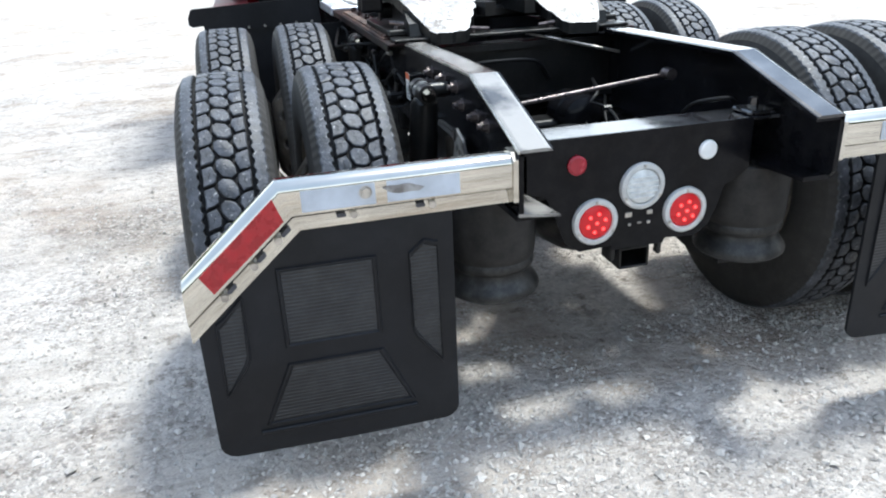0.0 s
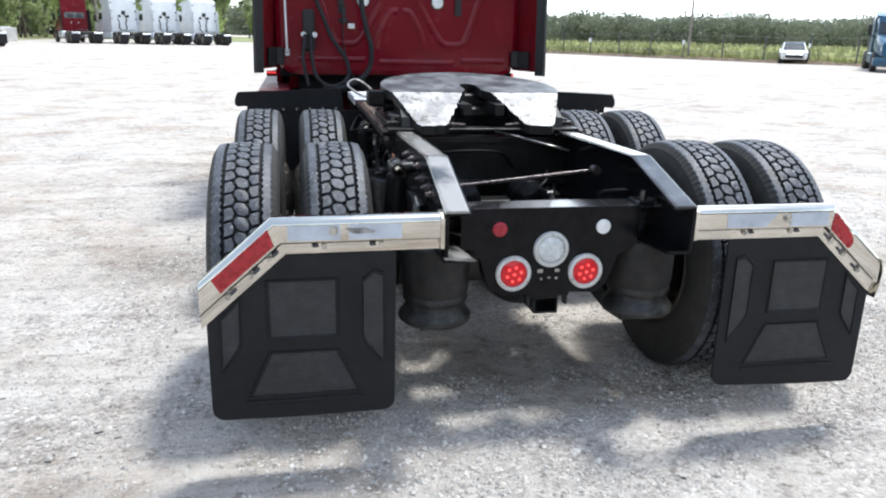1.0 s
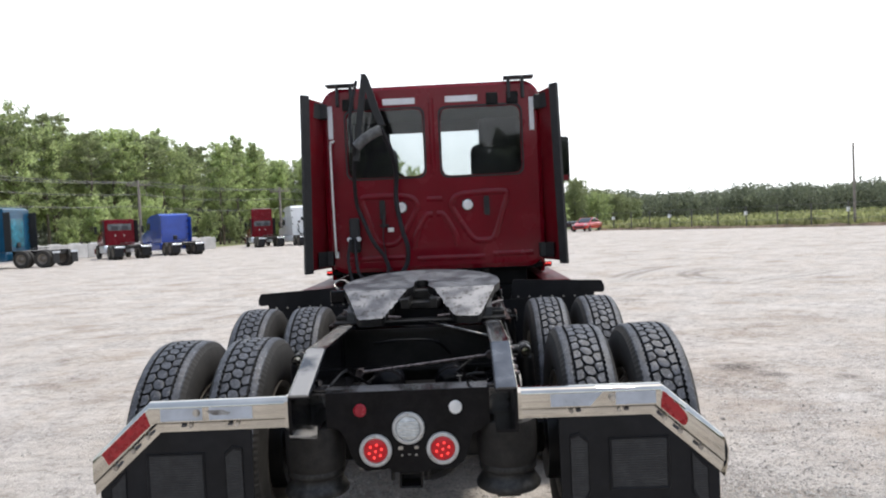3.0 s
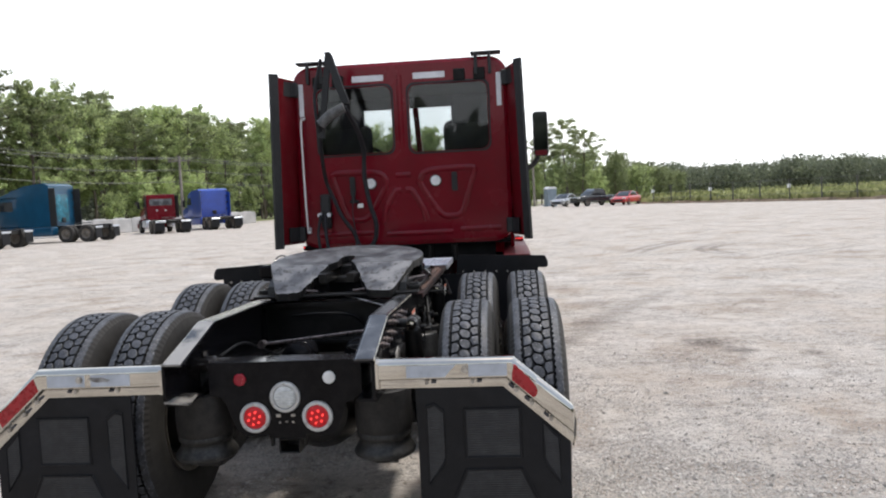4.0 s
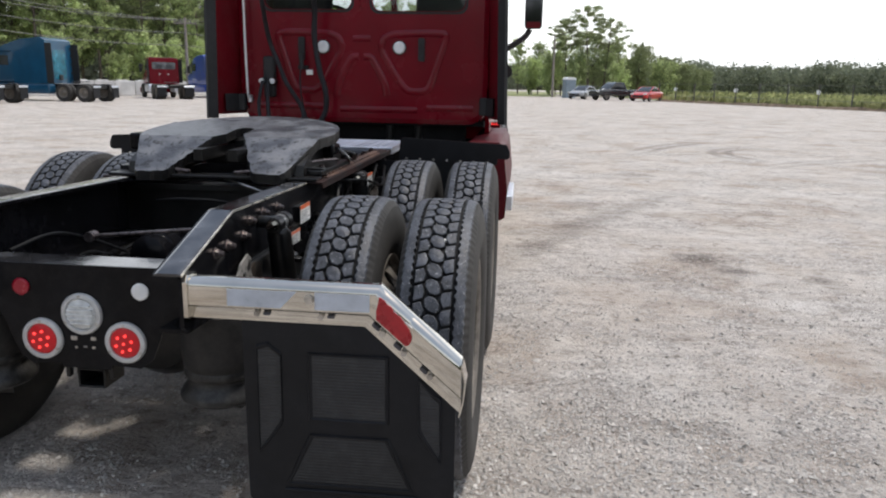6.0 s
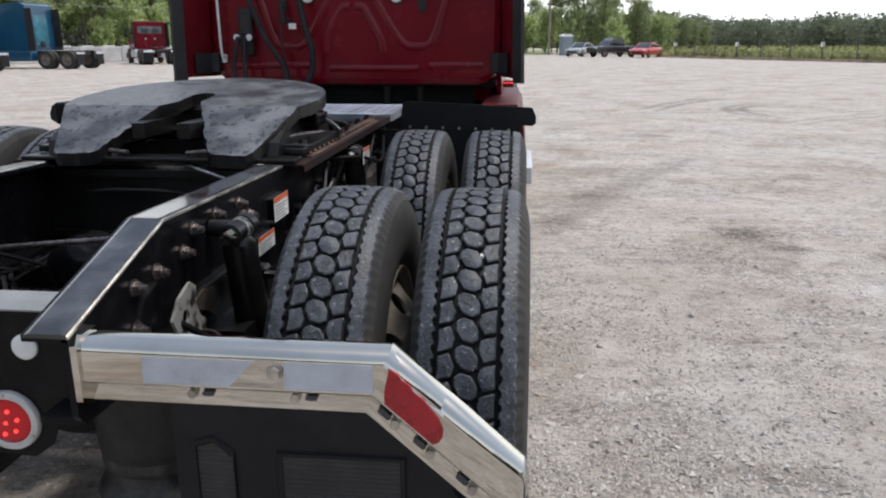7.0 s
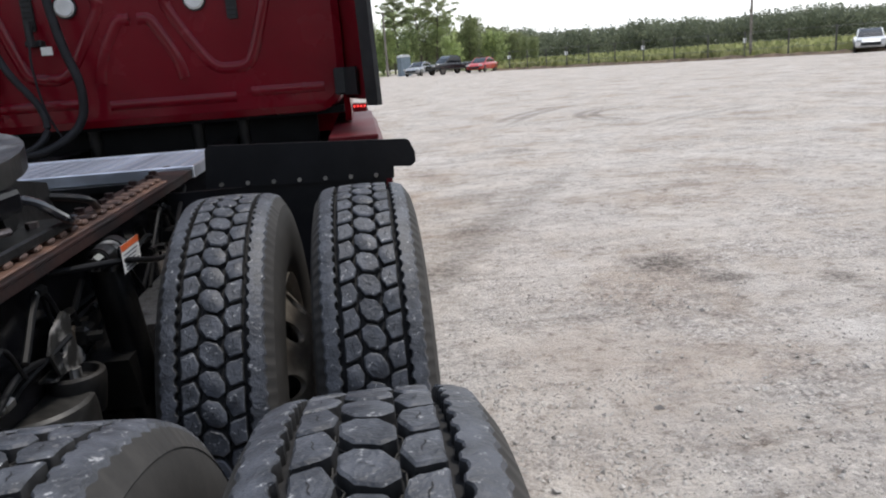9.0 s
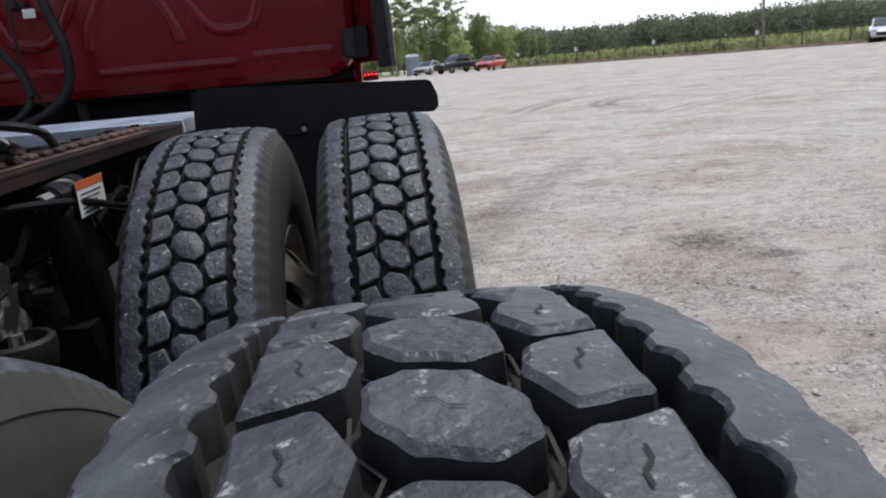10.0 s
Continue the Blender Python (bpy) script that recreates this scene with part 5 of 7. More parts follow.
for sg in (-1, 1):
    bm = bmesh.new()
    out = [(0.590, 0.945), (1.190, 0.930), (1.192, 0.968), (1.248, 0.965), (1.264, 0.978), (1.264, 1.010), (1.248, 1.048), (1.236, 1.054), (0.616, 1.082), (0.602, 1.070)]
    prism(bm, [(sg * x, z) for x, z in out], 1, 2.395, 2.407)
    loft(bm, [[(sg * x, y, z) for x, y in ((0.46, 2.407), (1.165, 2.407), (1.165, 2.415), (0.46, 2.415))] for z in (0.50, 0.75, 0.94)])
    fender = part("quarter_fender", bm, FENDER, truck, "black plastic quarter fender ahead of the drive tyres")
    for k in range(7):
        x = 0.64 + 0.082 * k
        bm = bmesh.new()
        cyl(bm, (sg * x, 2.395, 0.957 - 0.012 * k / 6), (sg * x, 2.390, 0.957 - 0.012 * k / 6), 0.007, 10)
        part("rivet", bm, STEEL, fender)
    bm = bmesh.new()
    cyl(bm, (sg * 0.43, 2.44, 0.90), (sg * 1.1, 2.44, 0.90), 0.018, 12)
    part("fender_tube", bm, GRIME, truck)

# ---- cab ----
cab = new("cab")
cab.parent = truck
tagged(cab, "glossy red day cab with two rear windows")
WINS = (rounded(-0.800, 1.975, -0.080, 2.605, 0.075), rounded(0.092, 1.965, 0.842, 2.598, 0.075))
bm = bmesh.new()
rear = rounded(-0.995, 1.115, 0.995, 2.795, 0.13, 6)
prism(bm, rear, 1, 4.05, 4.085, holes=WINS)
big = rounded(-1.045, 1.06, 1.045, 2.84, 0.19, 6)
mid = rounded(-1.033, 1.078, 1.033, 2.828, 0.17, 6)
loft(bm, [[(x, 4.05, z) for x, z in rear], [(x, 4.068, z) for x, z in mid], [(x, 4.12, z) for x, z in big], [(x, 4.20, z) for x, z in big]], caps=False)
part("shell", bm, RED, cab)
for sg in (-1, 1):
    bm = bmesh.new()
    side = [(4.20, 1.21), (4.20, 2.69), (5.25, 2.69), (5.75, 1.95), (5.75, 1.0), (4.3, 1.0)]
    hole = [(4.55, 2.0), (4.55, 2.55), (5.20, 2.55), (5.52, 2.0)]
    prism(bm, side, 0, sg * 1.01, sg * 1.045, holes=[hole])
    loft(bm, [[(sg * x, y, z) for x, z in ((1.045, 2.65), (1.03, 2.74), (0.97, 2.81), (0.86, 2.84), (0.86, 2.80), (0.99, 2.65))] for y in (4.20, 5.25)])
    part("side_wall", bm, RED, cab)
bm = bmesh.new()
box(bm, (-0.86, 4.20, 2.80), (0.86, 5.25, 2.84), 0.004)
part("roof_panel", bm, RED, cab)
bm = bmesh.new()
box(bm, (-1.01, 4.08, 1.06), (1.01, 5.75, 1.10))
part("floor_panel", bm, SHADED, cab)
# box added to close the bright gap below the cab with painted shade
bm = bmesh.new()
box(bm, (-0.86, 4.14, 0.90), (0.86, 4.20, 1.062), 0.008)
part("undercab_shade_box", bm, SHADED, cab)
bm = bmesh.new()
loft(bm, [[(x, y + d, z) for d in (0, 0.04) for x in ((-1.035, 1.035) if d == 0 else (1.035, -1.035))] for y, z in ((5.72, 1.06), (5.72, 1.90))])
for x0, x1 in ((-1.035, -0.93), (0.93, 1.035), (-0.03, 0.03)):
    loft(bm, [[(x0, y, z), (x1, y, z), (x1, y + 0.04, z), (x0, y + 0.04, z)] for y, z in ((5.72, 1.90), (5.24, 2.70))])
box(bm, (-1.03, 5.20, 2.66), (1.03, 5.28, 2.82), 0.02)
part("screen_frame", bm, RED, cab)
for loop in WINS:
    cx, cz = sum(p[0] for p in loop) / len(loop), sum(p[1] for p in loop) / len(loop)
    bm = bmesh.new()
    rows = []
    for d, y in ((0.012, 4.049), (0.012, 4.043), (-0.006, 4.039), (-0.022, 4.043), (-0.022, 4.09), (0.0, 4.09)):
        rows.append([(x + math.copysign(d, x - cx), y, z + math.copysign(d, z - cz)) for x, z in loop])
    loft(bm, rows, caps=False)
    part("window_gasket", bm, TRIM, cab, smooth=True)
    bm = bmesh.new()
    prism(bm, loop, 1, 4.062, 4.067)
    pane = part("rear_window", bm, TINTED, cab, "tinted glass pane")
    pane.visible_shadow = False
bm = bmesh.new()
loft(bm, [[(x, y + d, z) for x, y, z in ((-0.94, 5.70, 1.91), (0.94, 5.70, 1.91), (0.94, 5.25, 2.68), (-0.94, 5.25, 2.68))] for d in (0.012, 0.018)])
part("windscreen", bm, SCREEN, cab, "clear windscreen").visible_shadow = False
for sg in (-1, 1):
    bm = bmesh.new()
    prism(bm, [(4.55, 2.0), (4.55, 2.55), (5.20, 2.55), (5.52, 2.0)], 0, sg * 1.023, sg * 1.028)
    part("side_window", bm, SCREEN, cab, "clear side glass").visible_shadow = False
# pressed beads on the rear wall
POCKET = [(0.27, 1.785), (0.50, 1.795), (0.665, 1.790), (0.690, 1.755), (0.655, 1.64), (0.575, 1.40), (0.530, 1.345), (0.455, 1.335), (0.380, 1.345), (0.310, 1.42), (0.200, 1.60), (0.165, 1.68), (0.195, 1.755)]
LEG = [(0.02, 1.605), (0.075, 1.60), (0.115, 1.545), (0.185, 1.41), (0.210, 1.30)]
BEADS = [(POCKET, True), ([(-x, z) for x, z in POCKET], True), (LEG, False), ([(-x, z) for x, z in LEG], False), ([(-0.18, 1.185), (0.46, 1.185)], False), ([(0.54, 1.205), (0.92, 1.205)], False),
         ([(-0.86, 1.205), (-0.30, 1.205)], False), ([(-0.07, 1.75), (0.075, 1.75)], False), ([(0.007, 2.70), (0.007, 1.99)], False)]
for line, closed in BEADS:
    bm = bmesh.new()
    if closed:
        line = line + line[:1]
    wide = 0.030 if len(line) > 2 else 0.026
    tube(bm, [(x, 4.056, z) for x, z in line], wide, 12, bend=5)
    for v in bm.verts:
        v.co.y = 4.052 + (v.co.y - 4.056) * 0.52
    part("pressed_bead", bm, RED, cab, smooth=True)
for sg in (-1, 1):
    bm = bmesh.new()
    cyl(bm, (sg * 0.315, 4.052, 1.68), (sg * 0.315, 4.030, 1.68), 0.056, 24)
    lamp = part("work_lamp", bm, TRIM, cab)
    bm = bmesh.new()
    cyl(bm, (sg * 0.315, 4.030, 1.68), (sg * 0.315, 4.020, 1.68), 0.049, 24, r2=0.040)
    part("lens", bm, WHITE, lamp, "white lamp lens", smooth=True)
    bm = bmesh.new()
    prism(bm, rounded(sg * 0.495 - 0.026, 1.575, sg * 0.495 + 0.026, 1.755, 0.012), 1, 4.028, 4.052)
    for k in range(6):
        box(bm, (sg * 0.495 - 0.020, 4.022, 1.592 + 0.025 * k), (sg * 0.495 + 0.020, 4.03, 1.603 + 0.025 * k), 0.002)
    part("vent", bm, TRIM, cab, "black slotted vent")
    bm = bmesh.new()
    prism(bm, rounded(sg * 0.953 - 0.022, 2.358, sg * 0.953 + 0.022, 2.668, 0.004), 1, 4.0475, 4.0495)
    part("marking_tape", bm, TAPE, cab, "silver reflective strip")
    bm = bmesh.new()
    lo, hi = sorted((sg * 0.143, sg * 0.448))
    prism(bm, rounded(lo, 2.655, hi, 2.712, 0.004), 1, 4.0475, 4.0495)
    part("marking_tape", bm, TAPE, cab, "silver reflective strip")
    # roof brackets and hinge plates
    bm = bmesh.new()
    lo, hi = sorted((sg * 0.70, sg * 0.985))
    box(bm, (lo, 4.02, 2.852), (hi, 4.16, 2.872), 0.006)
    for x in (0.73, 0.86):
        box(bm, (min(sg * x, sg * (x + 0.03)), 4.015, 2.66), (max(sg * x, sg * (x + 0.03)), 4.048, 2.865), 0.005)
    part("roof_bracket", bm, TRIM, cab, "black roof fairing bracket")
    for x in (0.585, 0.775):
        bm = bmesh.new()
        box(bm, (sg * x - 0.055, 4.030, 2.615), (sg * x + 0.055, 4.049, 2.725), 0.006)
        for a, b in ((-0.035, -0.035), (0.035, -0.035), (-0.035, 0.035), (0.035, 0.035)):
            cyl(bm, (sg * x + a, 4.03, 2.67 + b), (sg * x + a, 4.022, 2.67 + b), 0.010, 6)
        part("hinge_plate", bm, BLACK, cab)
    # side extender: red inner skin, black rubber trailing edge
    bm = bmesh.new()
    loft(bm, [[(sg * (x - 0.022 * (z - 1.9)), y, z) for x, y in ((1.012, 4.16), (1.118, 3.80), (1.142, 3.81), (1.058, 4.18))] for z in (1.13, 2.62, 2.71)])
    ext = part("side_extender", bm, DARKRED, truck, "red cab side extender with a black rubber edge")
    bm = bmesh.new()
    loft(bm, [[(sg * (x - 0.024 * (z - 1.9)), y, z) for x, y in ((1.112, 3.795), (1.168, 3.735), (1.190, 3.75), (1.150, 3.82), (1.120, 3.825))] for z in (1.10, 1.14, 2.62, 2.735)])
    part("rubber_edge", bm, TRIM, ext, "black rubber trailing edge")
    for z in (1.155, 2.545):
        bm = bmesh.new()
        loft(bm, [[(sg * x, y, z + h) for x, y in ((1.00, 4.05), (1.09, 3.86), (1.10, 3.88), (1.02, 4.07))] for h in (0, 0.14)])
        box(bm, (sg * 1.03 - 0.055, 3.99, z + 0.0), (sg * 1.03 + 0.055, 4.05, z + 0.14), 0.01)
        part("stay", bm, TRIM, ext, "dark grey stay bracket")
    # mirror
    bm = bmesh.new()
    loft(bm, [[(sg * x, y, z) for x, z in rounded(1.305 + i_, 1.92 + i_, 1.470 - i_, 2.412 - i_, 0.035)] for y, i_ in ((5.24, 0.008), (5.255, 0.0), (5.32, 0.004), (5.37, 0.03))])
    mir = part("mirror", bm, TRIM, truck, "black door mirror on a bent arm", smooth=True)
    # dark base colour stands in for the dark trees reflected in the glass
    bm = bmesh.new()
    prism(bm, [(sg * x, z) for x, z in rounded(1.318, 1.99, 1.458, 2.398, 0.025)], 1, 5.232, 5.237)
    part("mirror_glass", bm, material("mirror_glass", (0.11, 0.115, 0.125), 0.06, metal=1.0, rough_vary=0.01), mir, "mirror glass darkened for the trees it reflects")
    # red strip painted in for the cab's reflection low in the mirror
    bm = bmesh.new()
    prism(bm, [(sg * x, z) for x, z in rounded(1.322, 1.93, 1.454, 1.985, 0.02)], 1, 5.230, 5.236)
    part("cab_reflection", bm, DARKRED, mir, "dark red strip painting the cab's reflection")
    bm = bmesh.new()
    tube(bm, [(sg * 1.0, 5.3, 1.70), (sg * 1.14, 5.3, 1.74), (sg * 1.30, 5.3, 1.84), (sg * 1.36, 5.3, 1.92)], 0.028, 10)
    part("arm", bm, TRIM, mir, smooth=True)
    bm = bmesh.new()
    tube(bm, [(sg * 1.02, 5.5, 1.50), (sg * 1.12, 5.5, 1.52)], 0.012, 8)
    cyl(bm, (sg * 1.13, 5.47, 1.53), (sg * 1.13, 5.50, 1.53), 0.07, 20)
    part("spot_mirror", bm, TRIM, mir)
    # seat
    bm = bmesh.new()
    box(bm, (sg * 0.52 - 0.26, 4.62, 1.15), (sg * 0.52 + 0.26, 5.10, 1.62), 0.06, 3)
    box(bm, (sg * 0.64 - 0.27, 4.50, 1.55), (sg * 0.64 + 0.27, 4.66, 2.30), 0.08, 3)
    box(bm, (sg * 0.66 - 0.20, 4.50, 2.24), (sg * 0.66 + 0.22, 4.60, 2.56), 0.06, 3)
    part("seat", bm, SEAT, cab, "dark cloth seat with a headrest", smooth=True)
    # lower side: tank, steps, skirt
    bm = bmesh.new()
    loft(bm, [[(sg * x, y, z) for x, z in ((0.95, 0.965), (1.165, 0.965), (1.20, 0.92), (1.235, 0.62), (1.22, 0.42), (1.19, 0.40), (0.95, 0.40))] for y in (3.46, 3.50, 4.4, 5.4)])
    skirt = part("side_skirt", bm, SKIRTRED, truck, "red chassis side skirt with bright steps")
    # sheet added over the skirt so that its top does not read sun-lit
    bm = bmesh.new()
    lo, hi = sorted((sg * 0.94, sg * 1.17))
    box(bm, (lo, 3.45, 0.964), (hi, 5.4, 0.985), 0.004)
    part("top_shade_sheet", bm, SKIRTRED, skirt, "added dark red sheet that dims the skirt's top")
    bm = bmesh.new()
    box(bm, (min(sg * 1.20, sg * 1.275), 3.50, 0.47), (max(sg * 1.20, sg * 1.275), 4.30, 0.585), 0.008)
    part("step", bm, ALUM, skirt, "bright metal step edge")
    bm = bmesh.new()
    lo, hi = sorted((sg * 1.05, sg * 1.135))
    box(bm, (lo, 4.45, 1.035), (hi, 4.47, 1.085), 0.006)
    marker = part("marker_lamp", bm, DARKRED, truck, "small red marker lamp")
    for k in range(4):
        bm = bmesh.new()
        cyl(bm, (sg * (1.062 + 0.02 * k), 4.45, 1.068), (sg * (1.062 + 0.02 * k), 4.445, 1.068), 0.006, 8)
        part("diode", bm, DOT, marker, "bright red diode")
bm = bmesh.new()
box(bm, (-0.955, 4.09, 2.02), (-0.93, 4.2, 2.6))
box(bm, (-0.96, 5.30, 1.12), (0.96, 5.68, 1.90), 0.06, 2)
box(bm, (-0.96, 5.20, 1.70), (0.96, 5.42, 2.02), 0.06, 2)
box(bm, (-0.95, 4.20, 2.62), (0.95, 5.2, 2.795))
loft(bm, [[(x, y, z) for x, y in ((-0.94, 5.02), (0.94, 5.02), (0.94, 5.05), (-0.94, 5.05))] for z in (2.50, 2.63)])
for x in (-0.95, 0.90):
    box(bm, (x, 4.10, 1.9), (x + 0.05, 4.54, 2.65))
    box(bm, (x, 5.2, 1.9), (x + 0.05, 5.3, 2.65))
box(bm, (-0.95, 4.092, 1.11), (0.95, 4.13, 1.94))
part("lining", bm, CABIN, cab, "dark cab lining and dashboard")
bm = bmesh.new()
tube(bm, [(-0.52 + 0.2 * math.cos(a), 5.16 - 0.06 * math.sin(a), 1.93 + 0.17 * math.sin(a)) for a in [k * math.pi / 8 for k in range(17)]], 0.017, 8, bend=2)
cyl(bm, (-0.52, 5.16, 1.93), (-0.52, 5.35, 1.75), 0.03, 10)
part("steering_wheel", bm, TRIM, cab, smooth=True)
# grab bar on the rear wall
bm = bmesh.new()
tube(bm, [(-0.930, 4.045, 2.34), (-0.930, 3.99, 2.32), (-0.955, 3.985, 2.24), (-0.948, 3.985, 1.34), (-0.945, 4.045, 1.28)], 0.0095, 10, bend=4)
bar = part("grab_bar", bm, WHITE, cab, "pale metal grab bar", smooth=True)
bm = bmesh.new()
box(bm, (-0.965, 4.02, 1.225), (-0.925, 4.049, 1.285), 0.006)
part("foot", bm, ALUM, bar)
# sockets, hoses and the hose tender
bm = bmesh.new()
box(bm, (-0.815, 3.985, 1.27), (-0.715, 4.049, 1.60), 0.02, 2)
cyl(bm, (-0.80, 3.96, 1.40), (-0.80, 4.02, 1.40), 0.03, 14)
cyl(bm, (-0.73, 3.96, 1.40), (-0.73, 4.02, 1.40), 0.03, 14)
part("socket_box", bm, TRIM, cab, "black hose and plug holder")
for x in (-0.81, -0.72):
    bm = bmesh.new()
    cyl(bm, (x, 3.955, 1.40), (x, 3.93, 1.40), 0.022, 10)
    part("coupling", bm, ALUM, cab)
bm = bmesh.new()
box(bm, (-0.52, 3.99, 1.50), (-0.44, 4.049, 1.53), 0.006)
cyl(bm, (-0.48, 3.97, 1.50), (-0.48, 3.97, 1.62), 0.018, 10)
part("hook", bm, TRIM, cab)
bm = bmesh.new()
box(bm, (-0.445, 3.98, 1.455), (-0.39, 3.984, 1.495), 0.001)
part("tag", bm, LABELW, cab, "small white tag")
tender = new("hose_tender")
tender.parent = truck
tagged(tender, "black sprung hose tender with hanging air lines")
bm = bmesh.new()
loft(bm, [[(x - w, y, z), (x + w, y, z), (x + w, y + 0.05, z), (x - w, y + 0.05, z)] for x, y, z, w in ((-0.415, 3.55, 2.40, 0.032), (-0.47, 3.55, 2.55, 0.036), (-0.55, 3.55, 2.83, 0.030), (-0.56, 3.55, 2.86, 0.022))])
loft(bm, [[(x - w, y, z), (x + w, y, z), (x + w, y + 0.04, z), (x - w, y + 0.04, z)] for x, y, z, w in ((-0.66, 3.56, 2.10, 0.028), (-0.62, 3.56, 2.40, 0.028), (-0.555, 3.56, 2.84, 0.026))])
part("arm", bm, TRIM, tender)
bm = bmesh.new()
tube(bm, [(-0.645, 3.50, 2.215), (-0.56, 3.50, 2.285), (-0.47, 3.50, 2.335), (-0.42, 3.50, 2.355)], 0.046, 14)
part("sleeve", bm, SLEEVE, tender, "grey wrapped hose bundle", smooth=True)
for pts, r in (([(-0.66, 3.52, 2.22), (-0.70, 3.70, 2.0), (-0.715, 3.88, 1.73), (-0.65, 3.90, 1.54), (-0.581, 3.90, 1.374), (-0.475, 3.90, 1.215), (-0.45, 3.88, 1.09), (-0.52, 3.85, 1.01), (-0.64, 3.84, 0.985)], 0.018),
               ([(-0.42, 3.50, 2.36), (-0.36, 3.68, 2.20), (-0.335, 3.86, 2.0), (-0.348, 3.90, 1.75), (-0.31, 3.90, 1.49), (-0.262, 3.90, 1.31), (-0.275, 3.90, 1.15), (-0.355, 3.88, 1.050), (-0.50, 3.85, 0.985), (-0.66, 3.84, 1.0)], 0.022),
               ([(-0.75, 3.93, 1.40), (-0.75, 3.90, 1.25), (-0.72, 3.86, 1.08), (-0.64, 3.84, 1.0)], 0.016), ([(-0.80, 3.93, 1.40), (-0.82, 3.88, 1.2), (-0.78, 3.84, 1.0)], 0.014),
               ([(-0.48, 3.96, 1.55), (-0.49, 3.95, 1.40), (-0.46, 3.93, 1.2), (-0.40, 3.92, 1.05), (-0.36, 3.90, 1.02)], 0.006), ([(-0.62, 3.55, 2.80), (-0.69, 3.54, 2.50), (-0.68, 3.52, 2.22)], 0.014)):
    bm = bmesh.new()
    tube(bm, pts, r, 10)
    part("hose", bm, TENDERHOSE, tender, smooth=True)
# under and ahead of the cab
for lo, hi in (((-0.93, 4.10, 0.55), (-0.50, 5.0, 0.90)), ((0.50, 4.10, 0.55), (0.93, 5.0, 0.90)), ((-0.33, 4.3, 0.62), (0.33, 5.6, 1.00))):
    bm = bmesh.new()
    box(bm, lo, hi, 0.03, 2)
    part("equipment_box", bm, SHADED, truck)
for x in (-0.32, 0.22, 0.46):
    bm = bmesh.new()
    cyl(bm, (x, 4.14, 0.9), (x, 4.14, 1.07), 0.032, 16)
    part("cab_mount", bm, GRIME, truck)
bm = bmesh.new()
loft(bm, [[(x, y, z) for x, z in rounded(-w, 0.62, w, top, 0.18, 5)] for y, w, top in ((5.62, 1.02, 1.92), (6.2, 1.03, 1.82), (6.9, 0.98, 1.70), (7.35, 0.85, 1.55))])
hood = part("hood", bm, RED, truck, "red sloping hood", smooth=True)
bm = bmesh.new()
box(bm, (-1.18, 7.1, 0.34), (1.18, 7.5, 0.72), 0.08, 3)
part("bumper", bm, TRIM, truck, smooth=True)

# ---- the yard's edge and the distance ----
def foliage(name, dark, light, low=0.6, high=1.35):
    mat = bpy.data.materials.new(name)
    mat.use_nodes = True
    n, l = mat.node_tree.nodes, mat.node_tree.links
    sh = n["Principled BSDF"]
    geo = n.new("ShaderNodeNewGeometry")
    ramp = n.new("ShaderNodeValToRGB")
    ramp.color_ramp.elements[0].color, ramp.color_ramp.elements[1].color = (*dark, 1), (*light, 1)
    l.new(geo.outputs["Random Per Island"], ramp.inputs["Fac"])
    tone = n.new("ShaderNodeTexNoise")
    tone.inputs["Scale"].default_value, tone.inputs["Detail"].default_value = 0.16, 3
    l.new(geo.outputs["Position"], tone.inputs["Vector"])
    hv = n.new("ShaderNodeHueSaturation")
    mr = n.new("ShaderNodeMapRange")
    mr.inputs["From Min"].default_value, mr.inputs["From Max"].default_value = 0.3, 0.7
    mr.inputs["To Min"].default_value, mr.inputs["To Max"].default_value = low, high
    l.new(tone.outputs["Fac"], mr.inputs["Value"])
    l.new(mr.outputs["Result"], hv.inputs["Value"])
    l.new(ramp.outputs["Color"], hv.inputs["Color"])
    l.new(hv.outputs["Color"], sh.inputs["Base Color"])
    sh.inputs["Roughness"].default_value = 0.6
    tr = n.new("ShaderNodeBsdfTranslucent")
    l.new(hv.outputs["Color"], tr.inputs["Color"])
    mx = n.new("ShaderNodeMixShader")
    mx.inputs["Fac"].default_value = 0.58
    l.new(sh.outputs["BSDF"], mx.inputs[1])
    l.new(tr.outputs["BSDF"], mx.inputs[2])
    l.new(mx.outputs["Shader"], n["Material Output"].inputs["Surface"])
    return mat


LEAF = foliage("tree_leaves", (0.205, 0.26, 0.12), (0.64, 0.72, 0.35))
FARLEAF = foliage("far_leaves", (0.140, 0.160, 0.110), (0.215, 0.24, 0.162), 0.75, 1.25)
PINELEAF = foliage("pine_needles", (0.15, 0.18, 0.09), (0.37, 0.41, 0.21))
GRASS = foliage("tall_grass", (0.17, 0.19, 0.075), (0.42, 0.42, 0.20))
BARK = material("grey_bark", (0.13, 0.105, 0.085), 0.85, vary=0.3, scale=6, bump=0.6, bump_scale=30)
POLE = material("weathered_pole_wood", (0.24, 0.21, 0.18), 0.8, vary=0.2, scale=5, bump=0.4, bump_scale=40)
FIELD = material("rough_grass_ground", (0.17, 0.20, 0.07), 0.9, scale=0.35, other=(0.29, 0.29, 0.14), bump=0.8, bump_scale=9, dust=0.25, dust_colour=(0.33, 0.27, 0.17))
CONCRETE = material("pale_concrete", (0.55, 0.54, 0.52), 0.8, vary=0.12, scale=1.5, bump=0.3, bump_scale=40, dust=0.2, piece=0.08)
GALV = material("galvanised_post", (0.10, 0.097, 0.09), 0.6, metal=0.3, vary=0.2, scale=10)
WIRE = material("dark_wire", (0.12, 0.12, 0.12), 0.5, metal=0.4)
